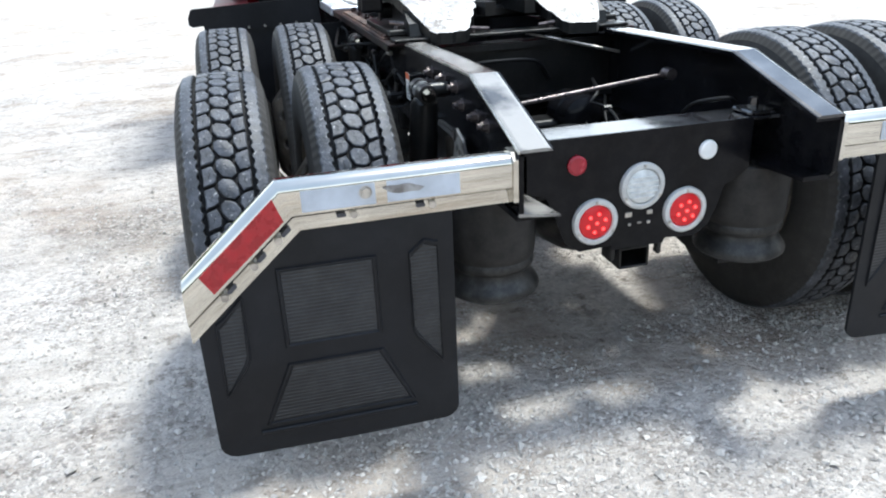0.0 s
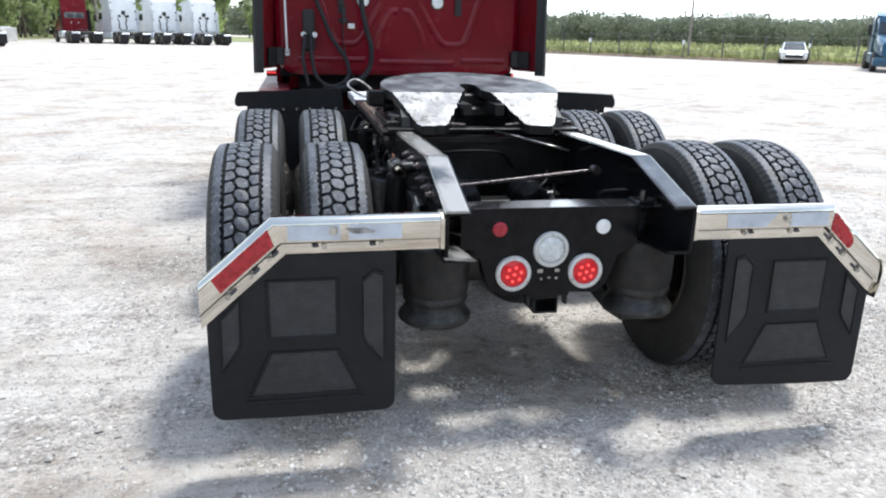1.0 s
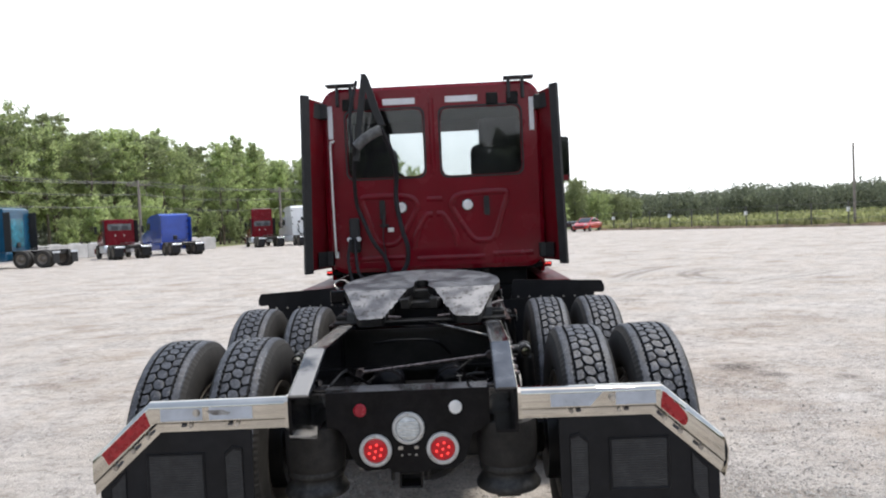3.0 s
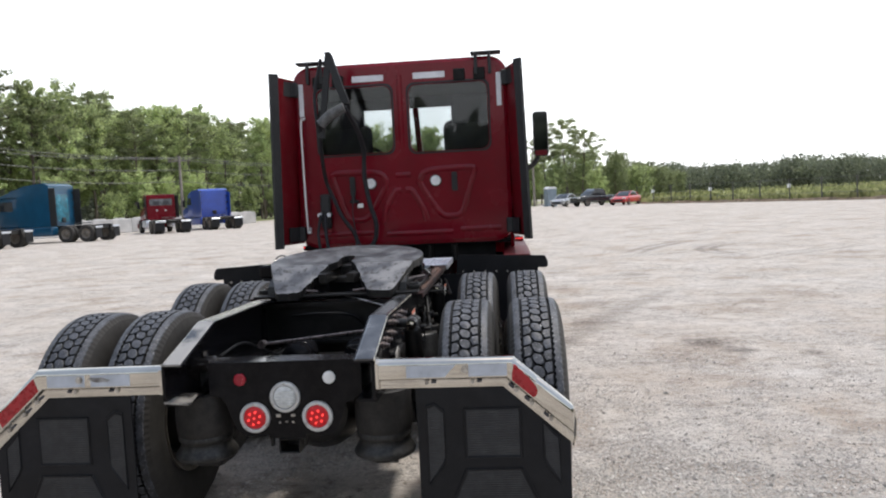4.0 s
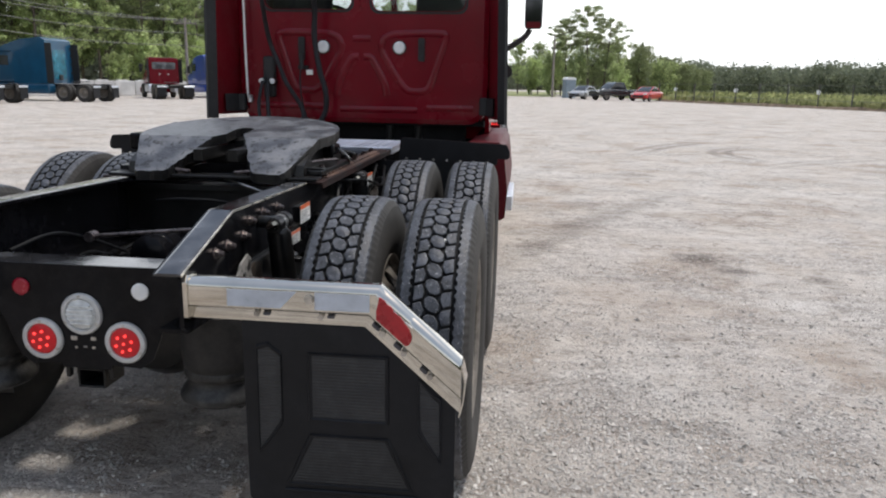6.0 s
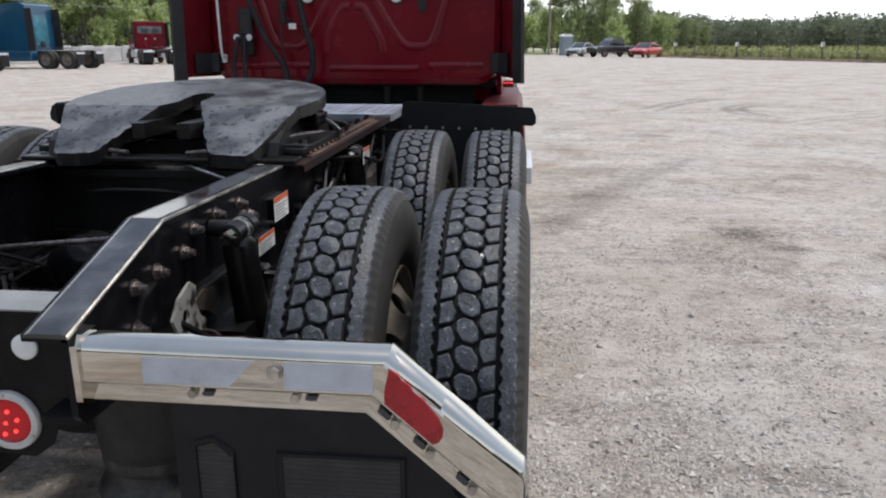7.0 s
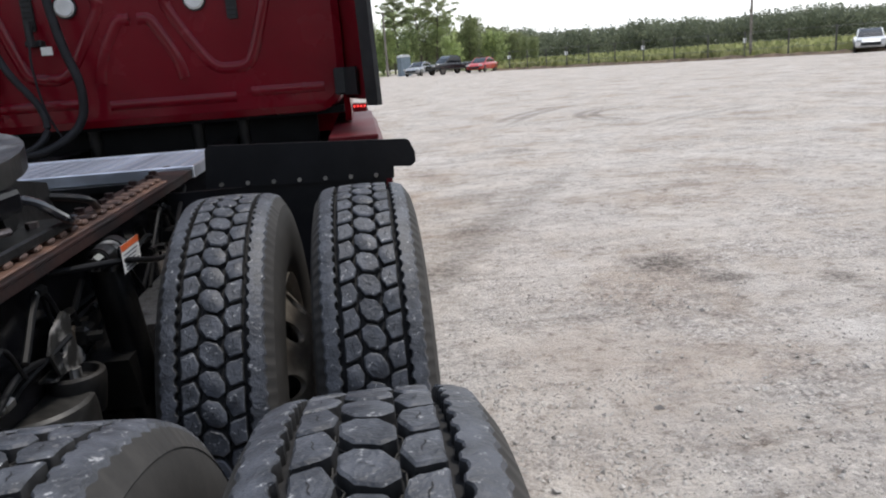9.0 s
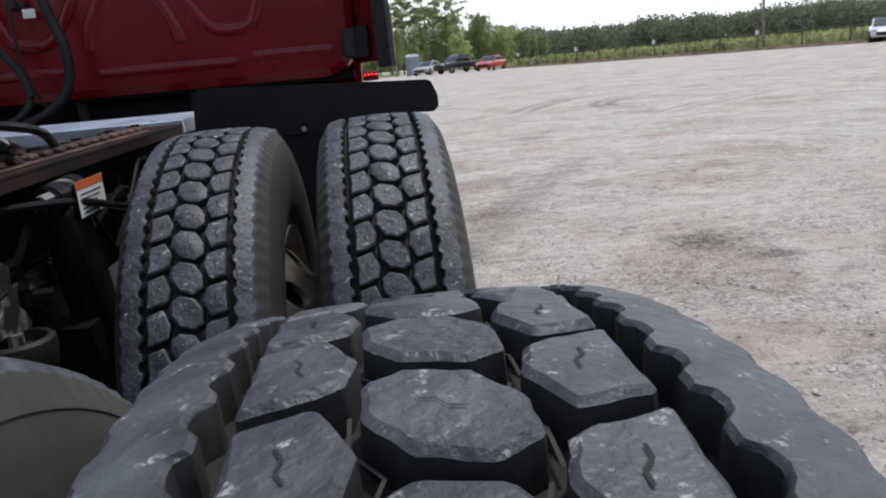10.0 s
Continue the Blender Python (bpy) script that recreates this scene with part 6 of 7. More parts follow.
SIGN = material("white_sign", (0.78, 0.78, 0.77), 0.5, vary=0.05)
DARKGLASS = material("dark_vehicle_glass", (0.02, 0.024, 0.028), 0.08, vary=0.1, scale=2)
HAZYGLASS = material("hazy_grey_glass", (0.17, 0.18, 0.185), 0.1, vary=0.3, scale=3)
WHITEP = material("white_paint", (0.74, 0.75, 0.76), 0.3, vary=0.05, scale=1.5, coat=0.4)
BLUEP = material("blue_paint", (0.010, 0.055, 0.36), 0.35, vary=0.12, scale=1.5, coat=0.5, spec=0.4)
TEALP = material("teal_paint", (0.005, 0.062, 0.125), 0.35, vary=0.12, scale=1.5, coat=0.5, spec=0.4)
LIGHTTEAL = material("light_teal_panel", (0.012, 0.15, 0.22), 0.25, vary=0.45, scale=2.2, coat=0.6, spec=0.5)
SILVERP = material("silver_paint", (0.42, 0.43, 0.45), 0.3, metal=0.5, vary=0.08, scale=2, coat=0.4)
DARKP = material("dark_paint", (0.025, 0.028, 0.03), 0.25, vary=0.15, scale=2, coat=0.5)
CORAL = material("red_car_paint", (0.46, 0.022, 0.020), 0.3, vary=0.1, scale=2, coat=0.5)
POTTY = material("grey_blue_plastic", (0.20, 0.25, 0.29), 0.5, vary=0.1, scale=3)


def leaf_cloud(centres, radii, count, size, seed, flat=0.7):
    """Small leaf faces strewn through clumps, thicker towards each clump's skin."""
    g = np.random.default_rng(seed)
    which = g.integers(0, len(centres), count)
    d = g.normal(size=(count, 3))
    d *= (g.random(count) ** 0.45 * (0.85 + 0.3 * g.random(count)) / np.linalg.norm(d, axis=1))[:, None]
    c = np.asarray(centres)[which] + d * np.asarray(radii)[which][:, None] * np.array([1, 1, flat])
    u = g.normal(size=(count, 3))
    u /= np.linalg.norm(u, axis=1)[:, None]
    v = np.cross(u, g.normal(size=(count, 3)))
    v /= np.linalg.norm(v, axis=1)[:, None]
    s = (size * g.uniform(0.5, 1.25, count))[:, None]
    quad = np.stack([c - u * s, c - v * s * 0.55, c + u * s, c + v * s * 0.55], 1).reshape(-1, 3)
    return quad, np.arange(count * 4).reshape(-1, 4)


def cloud_mesh(name, quad, faces, mat):
    me = bpy.data.meshes.new(name)
    me.from_pydata(quad.tolist(), [], faces.tolist())
    me.materials.append(mat)
    return me


def tree_kind(seed, height, spread, low, pine=False, limbs=62, leaves=8200, size=0.14, dull=False):
    """A bent trunk, limbs that rise from it, and leaf clumps along the outer part of each limb."""
    g = random.Random(seed)
    bm = bmesh.new()
    r0 = 0.0135 * height
    bend = [(0, 0, 0)]
    for k in range(1, 6):
        bend.append((bend[-1][0] + g.uniform(-0.22, 0.22), bend[-1][1] + g.uniform(-0.22, 0.22), height * 0.95 * k / 5))
    for k in range(5):
        cyl(bm, bend[k], bend[k + 1], r0 * (1 - 0.17 * k), 8, r2=r0 * (1 - 0.17 * (k + 1)), caps=False)

    def stem(h):
        i = min(4, int(h / 0.95 * 5))
        return Vector(bend[i]).lerp(Vector(bend[i + 1]), min(1.0, h / 0.95 * 5 - i))
    centres, radii = [], []
    for k in range(limbs):
        f = (k + g.random()) / limbs
        h = low + (0.94 - low) * f
        # widest a third of the way up the crown, narrow at the top
        wide = spread * (0.40 + 0.60 * math.sin(math.pi * min(1.0, 0.20 + 0.72 * f))) * g.uniform(0.5, 1.1)
        a = 2.4 * k + g.uniform(-0.6, 0.6)
        start = stem(h)
        rise = g.uniform(0.10, 0.40) if pine else g.uniform(0.35, 1.15)
        tip = start + Vector((math.cos(a) * wide, math.sin(a) * wide, wide * rise))
        cyl(bm, start, tip, r0 * 0.30 * (1.1 - 0.7 * f), 5, r2=r0 * 0.07, caps=False)
        for q in (0.55, 0.8, 1.0) if pine else (0.28, 0.48, 0.66, 0.84, 1.0):
            p = start.lerp(tip, q)
            centres.append((p.x + g.uniform(-0.25, 0.25), p.y + g.uniform(-0.25, 0.25), p.z + (g.uniform(-0.15, 0.25) if pine else g.uniform(-0.45, 0.45))))
            radii.append(spread * (g.uniform(0.12, 0.21) if pine else g.uniform(0.10, 0.20)))
    centres.append(tuple(stem(0.95)))
    radii.append(spread * 0.22)
    trunk = mesh_of("trunk", bm, BARK)
    quad, faces = leaf_cloud(centres, radii, leaves, size, seed, 0.5 if pine else 1.0)
    return trunk, cloud_mesh("crown", quad, faces, PINELEAF if pine or dull else LEAF)


KINDS = [tree_kind(11, 12.6, 2.5, 0.18), tree_kind(12, 11.8, 2.9, 0.16, limbs=70), tree_kind(13, 13.0, 2.2, 0.30), tree_kind(14, 10.0, 2.8, 0.12, limbs=66), tree_kind(15, 13.6, 3.2, 0.55, True, 26, 6500, 0.12), tree_kind(16, 5.6, 2.2, 0.10, limbs=44, leaves=6500),
         tree_kind(17, 13.2, 1.9, 0.40, limbs=44, leaves=7000), tree_kind(18, 9.0, 2.9, 0.10, limbs=60, dull=True)]
TREE_LABELS = ["tall leafy green tree at the yard's edge", "broad leafy green tree at the yard's edge", "tall slim leafy tree at the yard's edge", "bushy green tree with a low crown", "tall thin pine with a sparse high crown", "low leafy green shrub tree", "slim tall tree with a bare lower trunk", "dull olive-green leafy tree beyond the parked cars"]


def tree(kind, x, y, size, turn):
    base = tagged(empty("tree", Matrix.Translation((x, y, 0)) @ Matrix.Rotation(turn, 4, "Z") @ Matrix.Scale(size, 4)), TREE_LABELS[kind], "tree", "trees along the yard")
    again("trunk", KINDS[kind][0], base, Matrix.Identity(4))
    again("crown", KINDS[kind][1], base, Matrix.Identity(4))


g = random.Random(5)
# forest edge on the one side, running away from the yard
WOOD_LINE = [(-62, 8), (-50, 30), (-42, 52), (-33, 80), (-23, 112), (-6, 128)]
for (x0, y0), (x1, y1) in zip(WOOD_LINE, WOOD_LINE[1:]):
    n = int(math.hypot(x1 - x0, y1 - y0) / 2.6)
    for k in range(n):
        t_ = (k + g.random() * 0.8) / n
        for row in range(2):
            off = row * 5.5 + g.uniform(0, 3)
            tree(g.choice((0, 1, 2, 0, 2, 6, 6)) if row or g.random() < 0.85 else 4, x0 + (x1 - x0) * t_ - off * 0.9, y0 + (y1 - y0) * t_ + off * 0.35, g.uniform(0.86, 1.09) + 0.05 * row, g.uniform(0, 6))
for k in range(36):
    t_ = (k + g.random()) / 36 * (len(WOOD_LINE) - 1.001)
    i, r_ = int(t_), t_ - int(t_)
    (x0, y0), (x1, y1) = WOOD_LINE[i], WOOD_LINE[i + 1]
    tree(5, x0 + (x1 - x0) * r_ + g.uniform(0.5, 3), y0 + (y1 - y0) * r_ - 0.5, g.uniform(0.55, 0.95), g.uniform(0, 6))
# trees behind the parked cars
for x, y, kind, size in ((9.3, 97, 4, 0.86), (6.6, 98, 4, 0.74), (11.2, 99, 4, 0.76), (8.8, 104, 1, 0.72), (12.4, 106, 1, 0.6), (6.0, 103, 0, 0.66), (3.0, 112, 1, 0.62), (0.0, 112, 0, 0.62), (-3.5, 114, 3, 0.7), (5.5, 108, 3, 0.60), (11.5, 100, 3, 0.62), (13.5, 104, 0, 0.62), (15.6, 98, 7, 0.72),
                         (17.5, 110, 7, 0.72), (20.5, 112, 7, 0.62), (23.5, 118, 7, 0.62), (26.5, 122, 7, 0.55), (12.6, 94, 5, 0.7), (18.6, 100, 5, 0.75), (2.0, 104, 5, 0.8), (29.5, 132, 7, 0.5), (33, 138, 7, 0.5),
                         (7.6, 96, 5, 0.85), (10.4, 103, 1, 0.66), (14.6, 101, 5, 0.8), (16.4, 105, 7, 0.6), (19.6, 106, 7, 0.55), (22.0, 113, 5, 0.8), (25.0, 117, 7, 0.5), (28.2, 124, 7, 0.46), (31.5, 130, 7, 0.45), (4.4, 100, 5, 0.9)):
    tree(kind, x, y, size, g.uniform(0, 6))


def far_woods():
    gg = np.random.default_rng(3)
    centres, radii = [], []
    for a in np.concatenate([np.linspace(-math.pi, math.pi, 500), np.linspace(-0.1, 1.0, 1300), np.linspace(-0.95, -0.05, 500)]):
        # bearing from +y, to the right
        for _ in range(2):
            b = a + gg.normal() * 0.004
            front = -0.10 < b < 1.35
            d = gg.uniform(195, 240) if front else gg.uniform(48, 75) if abs(b) > 1.75 else gg.uniform(95, 125)
            h = (6.7 if front else 7.5 + 7.5 * max(0.0, math.sin(b * 3.0 + 0.6)) if abs(b) > 1.75 else 16.0) * gg.uniform(0.88, 1.08) * (1.22 if gg.random() < 0.02 else 1.0) + 0.35 * math.sin(b * 37) + 0.25 * math.sin(b * 91)
            if -0.95 < b < -0.05 and not front:
                d = gg.uniform(128, 150)
                h = gg.uniform(9.5, 13.0)
            for z in np.arange(0.6, h, 1.3):
                centres.append((d * math.sin(b) + gg.normal(), d * math.cos(b) + gg.normal(), z))
                radii.append(1.55)
    near = [i for i, c in enumerate(centres) if c[1] < 0 and math.hypot(c[0], c[1]) < 90]
    rest = sorted(set(range(len(centres))) - set(near))
    quad, faces = leaf_cloud([centres[i] for i in rest], [radii[i] for i in rest], 360000, 0.40, 21, 0.85)
    quad2, faces2 = leaf_cloud([centres[i] for i in near], [radii[i] for i in near], 30000, 1.3, 22, 0.8)
    quad, faces = np.concatenate([quad, quad2]), np.concatenate([faces, faces2 + len(quad)])
    return tagged(new("far_woods", cloud_mesh("far_woods", quad, faces, FARLEAF)), "far dark green belt of woods around the yard", "woods", kind="stuff")


far_woods()

# grass beyond the fence, and by the road
FENCE = [(14.6, 76.0), (20.5, 63.0), (27.5, 50.0), (36.5, 38.5), (52, 22)]
def sheet(name, pts, z, mat, label, category):
    bm = bmesh.new()
    vs = [bm.verts.new((x, y, z)) for x, y in pts]
    bm.faces.new(vs)
    return tagged(part(name, bm, mat, None), label, category, kind="structure")


sheet("grass_field", [(x + 0.6, y + 0.5) for x, y in FENCE] + [(220, -40), (400, 120), (300, 320), (60, 330), (14.0, 150), (13.2, 92)], 0.045, FIELD, "rough yellow-green grass field beyond the fence", "grass")
sheet("grass_verge", [(-40, 92), (5.0, 90), (5.2, 110), (13.0, 150), (-30, 150), (-60, 70), (-70, 10), (-50, 8), (-36, 44), (-29, 66), (-25, 88)], 0.04, FIELD, "strip of green grass at the yard's edge", "grass")


def weeds():
    gg = np.random.default_rng(9)
    pts = []
    for (x0, y0), (x1, y1) in zip(FENCE, FENCE[1:]):
        n = int(2600 * math.hypot(x1 - x0, y1 - y0) / 60)
        t_ = gg.random(n)
        off = np.abs(gg.normal(size=n)) * 5.0
        pts.append(np.stack([x0 + (x1 - x0) * t_ + off * 0.85, y0 + (y1 - y0) * t_ + off * 0.5], 1))
    p = np.concatenate(pts)
    far = np.stack([gg.uniform(20, 150, 5000), gg.uniform(60, 230, 5000)], 1)
    far = far[far[:, 0] > 14 + np.maximum(0, (76 - far[:, 1])) * 0.7 + 3]
    p = np.concatenate([p, far])
    n = len(p)
    h = gg.uniform(0.25, 0.8, n) * np.where(np.arange(n) < n - len(far), 1.0, 1.2)
    a = gg.uniform(0, math.pi, n)
    w = gg.uniform(0.15, 0.45, n)
    dx, dy = np.cos(a) * w, np.sin(a) * w
    z0 = np.full(n, 0.03)
    quad = np.stack([np.stack([p[:, 0] - dx, p[:, 1] - dy, z0], 1), np.stack([p[:, 0] + dx, p[:, 1] + dy, z0], 1),
                     np.stack([p[:, 0] + dx * 0.35, p[:, 1] + dy * 0.4, h], 1), np.stack([p[:, 0] - dx * 0.6, p[:, 1] - dy * 0.5, h * 0.9], 1)], 1).reshape(-1, 3)
    return tagged(new("weeds", cloud_mesh("weeds", quad, np.arange(n * 4).reshape(-1, 4), GRASS)), "tall yellow-green weeds and grass along the fence", "weeds", kind="stuff")


weeds()


def dirt_bank():
    """A low ragged bank of brown earth where the yard meets the fence."""
    gg = random.Random(31)
    bm = bmesh.new()
    rows = []
    for (x0, y0), (x1, y1) in zip(FENCE, FENCE[1:]):
        ln = math.hypot(x1 - x0, y1 - y0)
        nx, ny = -(y1 - y0) / ln, (x1 - x0) / ln
        n = int(ln / 0.45)
        for k in range(n):
            t_ = k / n
            x, y = x0 + (x1 - x0) * t_, y0 + (y1 - y0) * t_
            top = 0.20 + 0.10 * noise.noise((x * 0.6, y * 0.6, 4)) + gg.uniform(-0.03, 0.05)
            front = 0.45 + 0.25 * noise.noise((x * 0.4, y * 0.4, 9))
            rows.append([bm.verts.new((x - nx * d, y - ny * d, max(z, -0.05))) for d, z in ((front, -0.05), (front * 0.55, top * 0.55), (0.1, top), (-0.5, top * 0.5), (-0.9, -0.05))])
    for a, b in zip(rows, rows[1:]):
        for i in range(4):
            bm.faces.new((a[i], a[i + 1], b[i + 1], b[i]))
    return tagged(part("dirt_bank", bm, EARTH, None), "low ragged bank of brown earth along the fence", "earth bank", kind="structure")


EARTH = material("brown_earth", (0.17, 0.118, 0.085), 0.9, vary=0.35, scale=2.5, bump=0.6, bump_scale=14, dust=0.5, dust_colour=(0.24, 0.24, 0.11), dscale=1.5)
dirt_bank()

# chain-link fence: posts, rails of wire, small white signs
fence = tagged(empty("fence"), "low wire fence on thin posts with small white signs", "fence")
bm = bmesh.new()
cyl(bm, (0, 0, 0), (0, 0, 1.75), 0.055, 8)
cyl(bm, (0, 0, 1.75), (0, 0, 1.80), 0.05, 8, r2=0.01)
POST = mesh_of("post", bm, GALV)
bm = bmesh.new()
box(bm, (-0.22, -0.01, 0), (0.22, 0.01, 0.32), 0.01)
NOTICE = mesh_of("sign", bm, SIGN)
count = 0
for (x0, y0), (x1, y1) in zip(FENCE, FENCE[1:]):
    n = max(2, round(math.hypot(x1 - x0, y1 - y0) / 3.0))
    for k in range(n):
        x, y = x0 + (x1 - x0) * k / n, y0 + (y1 - y0) * k / n
        again("post", POST, fence, Matrix.Translation((x, y, 0)))
        if count % 3 == 1:
            again("sign", NOTICE, fence, Matrix.Translation((x - 0.05, y - 0.06, 1.05)) @ Matrix.Rotation(0.6, 4, "Z"))
        count += 1
    for z in (0.15, 0.6, 1.1, 1.7):
        bm = bmesh.new()
        tube(bm, [(x0, y0, z), (x1, y1, z)], 0.012, 4)
        part("wire", bm, WIRE, fence)

# pale concrete blocks behind the parked trucks
bm = bmesh.new()
box(bm, (-0.92, -0.3, 0), (0.92, 0.3, 1.15), 0.05, 2)
box(bm, (-0.5, -0.12, 1.15), (0.5, 0.12, 1.23), 0.03)
BLOCK = mesh_of("block", bm, CONCRETE)
wall = tagged(empty("barrier_wall"), "long low wall of pale concrete blocks", "wall")
for k in range(29):
    x, y = -46 + (-26.5 + 46) * k / 26, 22 + (66 - 22) * k / 26
    again("block", BLOCK, wall, Matrix.Translation((x, y, 0)) @ Matrix.Rotation(math.atan2(44, 19.5) + g.uniform(-0.03, 0.03), 4, "Z"))


# utility poles and wires
def utility_pole(x, y, h, arms=True):
    base = tagged(empty("utility_pole", Matrix.Translation((x, y, 0))), "weathered wooden utility pole" + (" with a cross arm" if arms else " with a lamp" if arms is False else ", plain and thin"), "pole", "utility poles")
    bm = bmesh.new()
    cyl(bm, (0, 0, 0), (0, 0, h), 0.10 if arms is None else 0.15, 12, r2=0.07 if arms is None else 0.10)
    part("shaft", bm, POLE, base, smooth=True)
    if arms is None:
        return
    bm = bmesh.new()
    if arms:
        box(bm, (-1.0, -0.06, h - 0.5), (1.0, 0.06, h - 0.38), 0.01)
        for d in (-0.9, -0.4, 0.4, 0.9):
            cyl(bm, (d, 0, h - 0.38), (d, 0, h - 0.2), 0.04, 8)
    else:
        tube(bm, [(0, 0, h - 0.3), (0.4, 0, h), (0.9, 0, h + 0.05)], 0.03, 6)
        box(bm, (0.8, -0.09, h - 0.02), (1.2, 0.09, h + 0.08), 0.03)
    part("cross_arm" if arms else "lamp_arm", bm, POLE if arms else GALV, base)


LINE = [(-43.7, 30.1, 7.0), (-35.3, 44.5, 6.8), (-26.9, 58.9, 6.3), (-18.5, 73.3, 6.0), (-10.1, 87.7, 6.0)]
for x, y, h in LINE:
    utility_pole(x, y, h)
utility_pole(4.4, 88.5, 7.2, False)
utility_pole(28.45, 51.0, 5.95, None)
wires = tagged(empty("power_lines"), "dark sagging overhead power lines", "wire")
for (x0, y0, h0), (x1, y1, h1) in zip(LINE, LINE[1:]):
    for dx, dz in ((-0.9, -0.2), (0.9, -0.2), (0.0, -1.2), (0.0, -2.2)):
        bm = bmesh.new()
        tube(bm, [(x0 + dx + (x1 - x0) * s, y0 + (y1 - y0) * s, h0 + dz + (h1 - h0) * s - 1.2 * s * (1 - s)) for s in (0, 0.25, 0.5, 0.75, 1)], 0.022, 4, bend=2)
        part("cable", bm, WIRE, wires)


# ---- parked trucks ----
def low_wheel(bm_seg=28):
    bm = bmesh.new()
    lathe(bm, [(0.30, -0.13), (0.40, -0.14), (0.48, -0.13), (0.505, -0.10), (0.505, 0.10), (0.48, 0.13), (0.40, 0.14), (0.30, 0.13)], bm_seg)
    t_ = mesh_of("tyre", bm, SIDE, smooth=True)
    bm = bmesh.new()
    lathe(bm, [(0.30, 0.12), (0.29, 0.10), (0.24, 0.06), (0.17, 0.05), (0.12, 0.09), (0.001, 0.12)], bm_seg)
    lathe(bm, [(0.30, -0.12), (0.27, -0.06), (0.20, -0.04), (0.001, -0.04)], bm_seg)
    return t_, mesh_of("rim", bm, WHEEL, smooth=True)


LOW = low_wheel()


def far_wheel(parent, x, y, scale=1.0, wide=1.0):
    hub = new("wheel")
    hub.parent = parent
    hub.matrix_basis = Matrix.Translation((x, y, 0.5 * scale)) @ Matrix.Diagonal((scale * wide * (1 if x > 0 else -1), scale, scale, 1))
    again("tyre", LOW[0], hub, Matrix.Identity(4))
    again("rim", LOW[1], hub, Matrix.Identity(4), "pale disc rim")


def parked_truck(x, y, heading, paint, sleeper, label, roof=True, tall=1.0):
    """Rear end at (x, y); heading in degrees to the left of +y."""
    base = tagged(empty("parked_truck", Matrix.Translation((x, y, 0)) @ Matrix.Rotation(radians(heading), 4, "Z")), label, "truck", "parked trucks")
    yb = 2.75 if sleeper else 3.7
    yc = yb + (2.2 if sleeper else 0.0)
    bm = bmesh.new()
    for sg in (-1, 1):
        box(bm, (sg * 0.40 - 0.04, -0.1, 0.72), (sg * 0.40 + 0.04, yc + 3.4, 0.98), 0.01)
    for yy in (0.0, 0.9, 2.4):
        box(bm, (-0.40, yy, 0.74), (0.40, yy + 0.1, 0.94), 0.01)
    part("frame", bm, GRIME, base)
    for yy in (0.50, 1.80):
        for xx in (1.07, 0.74, -0.74, -1.07):
            far_wheel(base, xx, yy)
    for sg in (-1, 1):
        far_wheel(base, sg * 1.02, yc + 2.45)
        bm = bmesh.new()
        box(bm, (sg * 0.90 - 0.30, -0.16, 0.22), (sg * 0.90 + 0.30, -0.14, 0.88), 0.005)
        part("mud_flap", bm, PLASTIC, base, "black mud flap")
        bm = bmesh.new()
        lo, hi = sorted((sg * 0.60, sg * 1.18))
        box(bm, (lo, yb - 0.1, 0.42), (hi, yc + 1.35, 0.98), 0.10, 3)
        part("side_tank", bm, paint if sleeper else ALUM, base, smooth=True)
    bm = bmesh.new()
    prism(bm, [(0.46 * math.sin(radians(a)), 1.5 + 0.46 * math.cos(radians(a))) for a in range(-110, 111, 20)] + [(0.3, 1.05), (0.12, 1.05), (0.04, 1.4), (-0.04, 1.4), (-0.12, 1.05), (-0.3, 1.05)], 2, 1.10, 1.15)
    part("fifth_wheel", bm, PLATE, base)
    for sg in (-1, 1):
        bm = bmesh.new()
        lo, hi = sorted((sg * 0.52, sg * 1.20))
        box(bm, (lo, -0.18, 0.80), (hi, -0.13, 0.92), 0.01)
        part("flap_hanger", bm, ALUM, base)
    top = 2.85
    bm = bmesh.new()
    loft(bm, [[(xx, yy, zz) for xx, zz in rounded(-w, 1.0, w, t_, 0.16, 4)] for yy, w, t_ in ((yc, 1.0, top - 0.03), (yc + 0.06, 1.05, top), (yc + 1.15, 1.05, top), (yc + 1.65, 1.0, 1.95))])
    cabin = part("cab", bm, paint, base, smooth=True)
    if sleeper:
        bm = bmesh.new()
        prof = [(yb, 1.0), (yb, 3.42), (yb + 0.35, 3.58), (yb + 1.6, 3.46), (yb + 2.55, 3.16), (yb + 3.30, 2.86), (yb + 3.30, 2.80), (yb + 2.2, 2.80), (yb + 2.2, 1.0)]
        if not roof:
            prof = [(yb, 1.0), (yb, 3.05), (yb + 0.3, 3.2), (yb + 1.9, 3.12), (yb + 3.0, 2.86), (yb + 2.2, 2.80), (yb + 2.2, 1.0)]
        prof = [(a, 1 + (z - 1) * tall) for a, z in prof]
        prism(bm, prof, 0, -1.12, 1.12)
        bmesh.ops.bevel(bm, geom=[e for e in bm.edges if len(e.link_faces) == 2 and e.calc_face_angle(0) > 0.7], offset=0.20, segments=4, affect="EDGES")
        part("sleeper", bm, paint, base, smooth=True)
        for sg in (-1, 1):
            bm = bmesh.new()
            loft(bm, [[(sg * xx, yy, z) for xx, yy in ((1.08, yb + 0.02), (1.14, yb - 0.42), (1.17, yb - 0.42), (1.12, yb + 0.04))] for z in (1.0, 3.25 if roof else 2.9)])
            part("side_extender", bm, TRIM if paint is TEALP else paint, base)
        bm = bmesh.new()
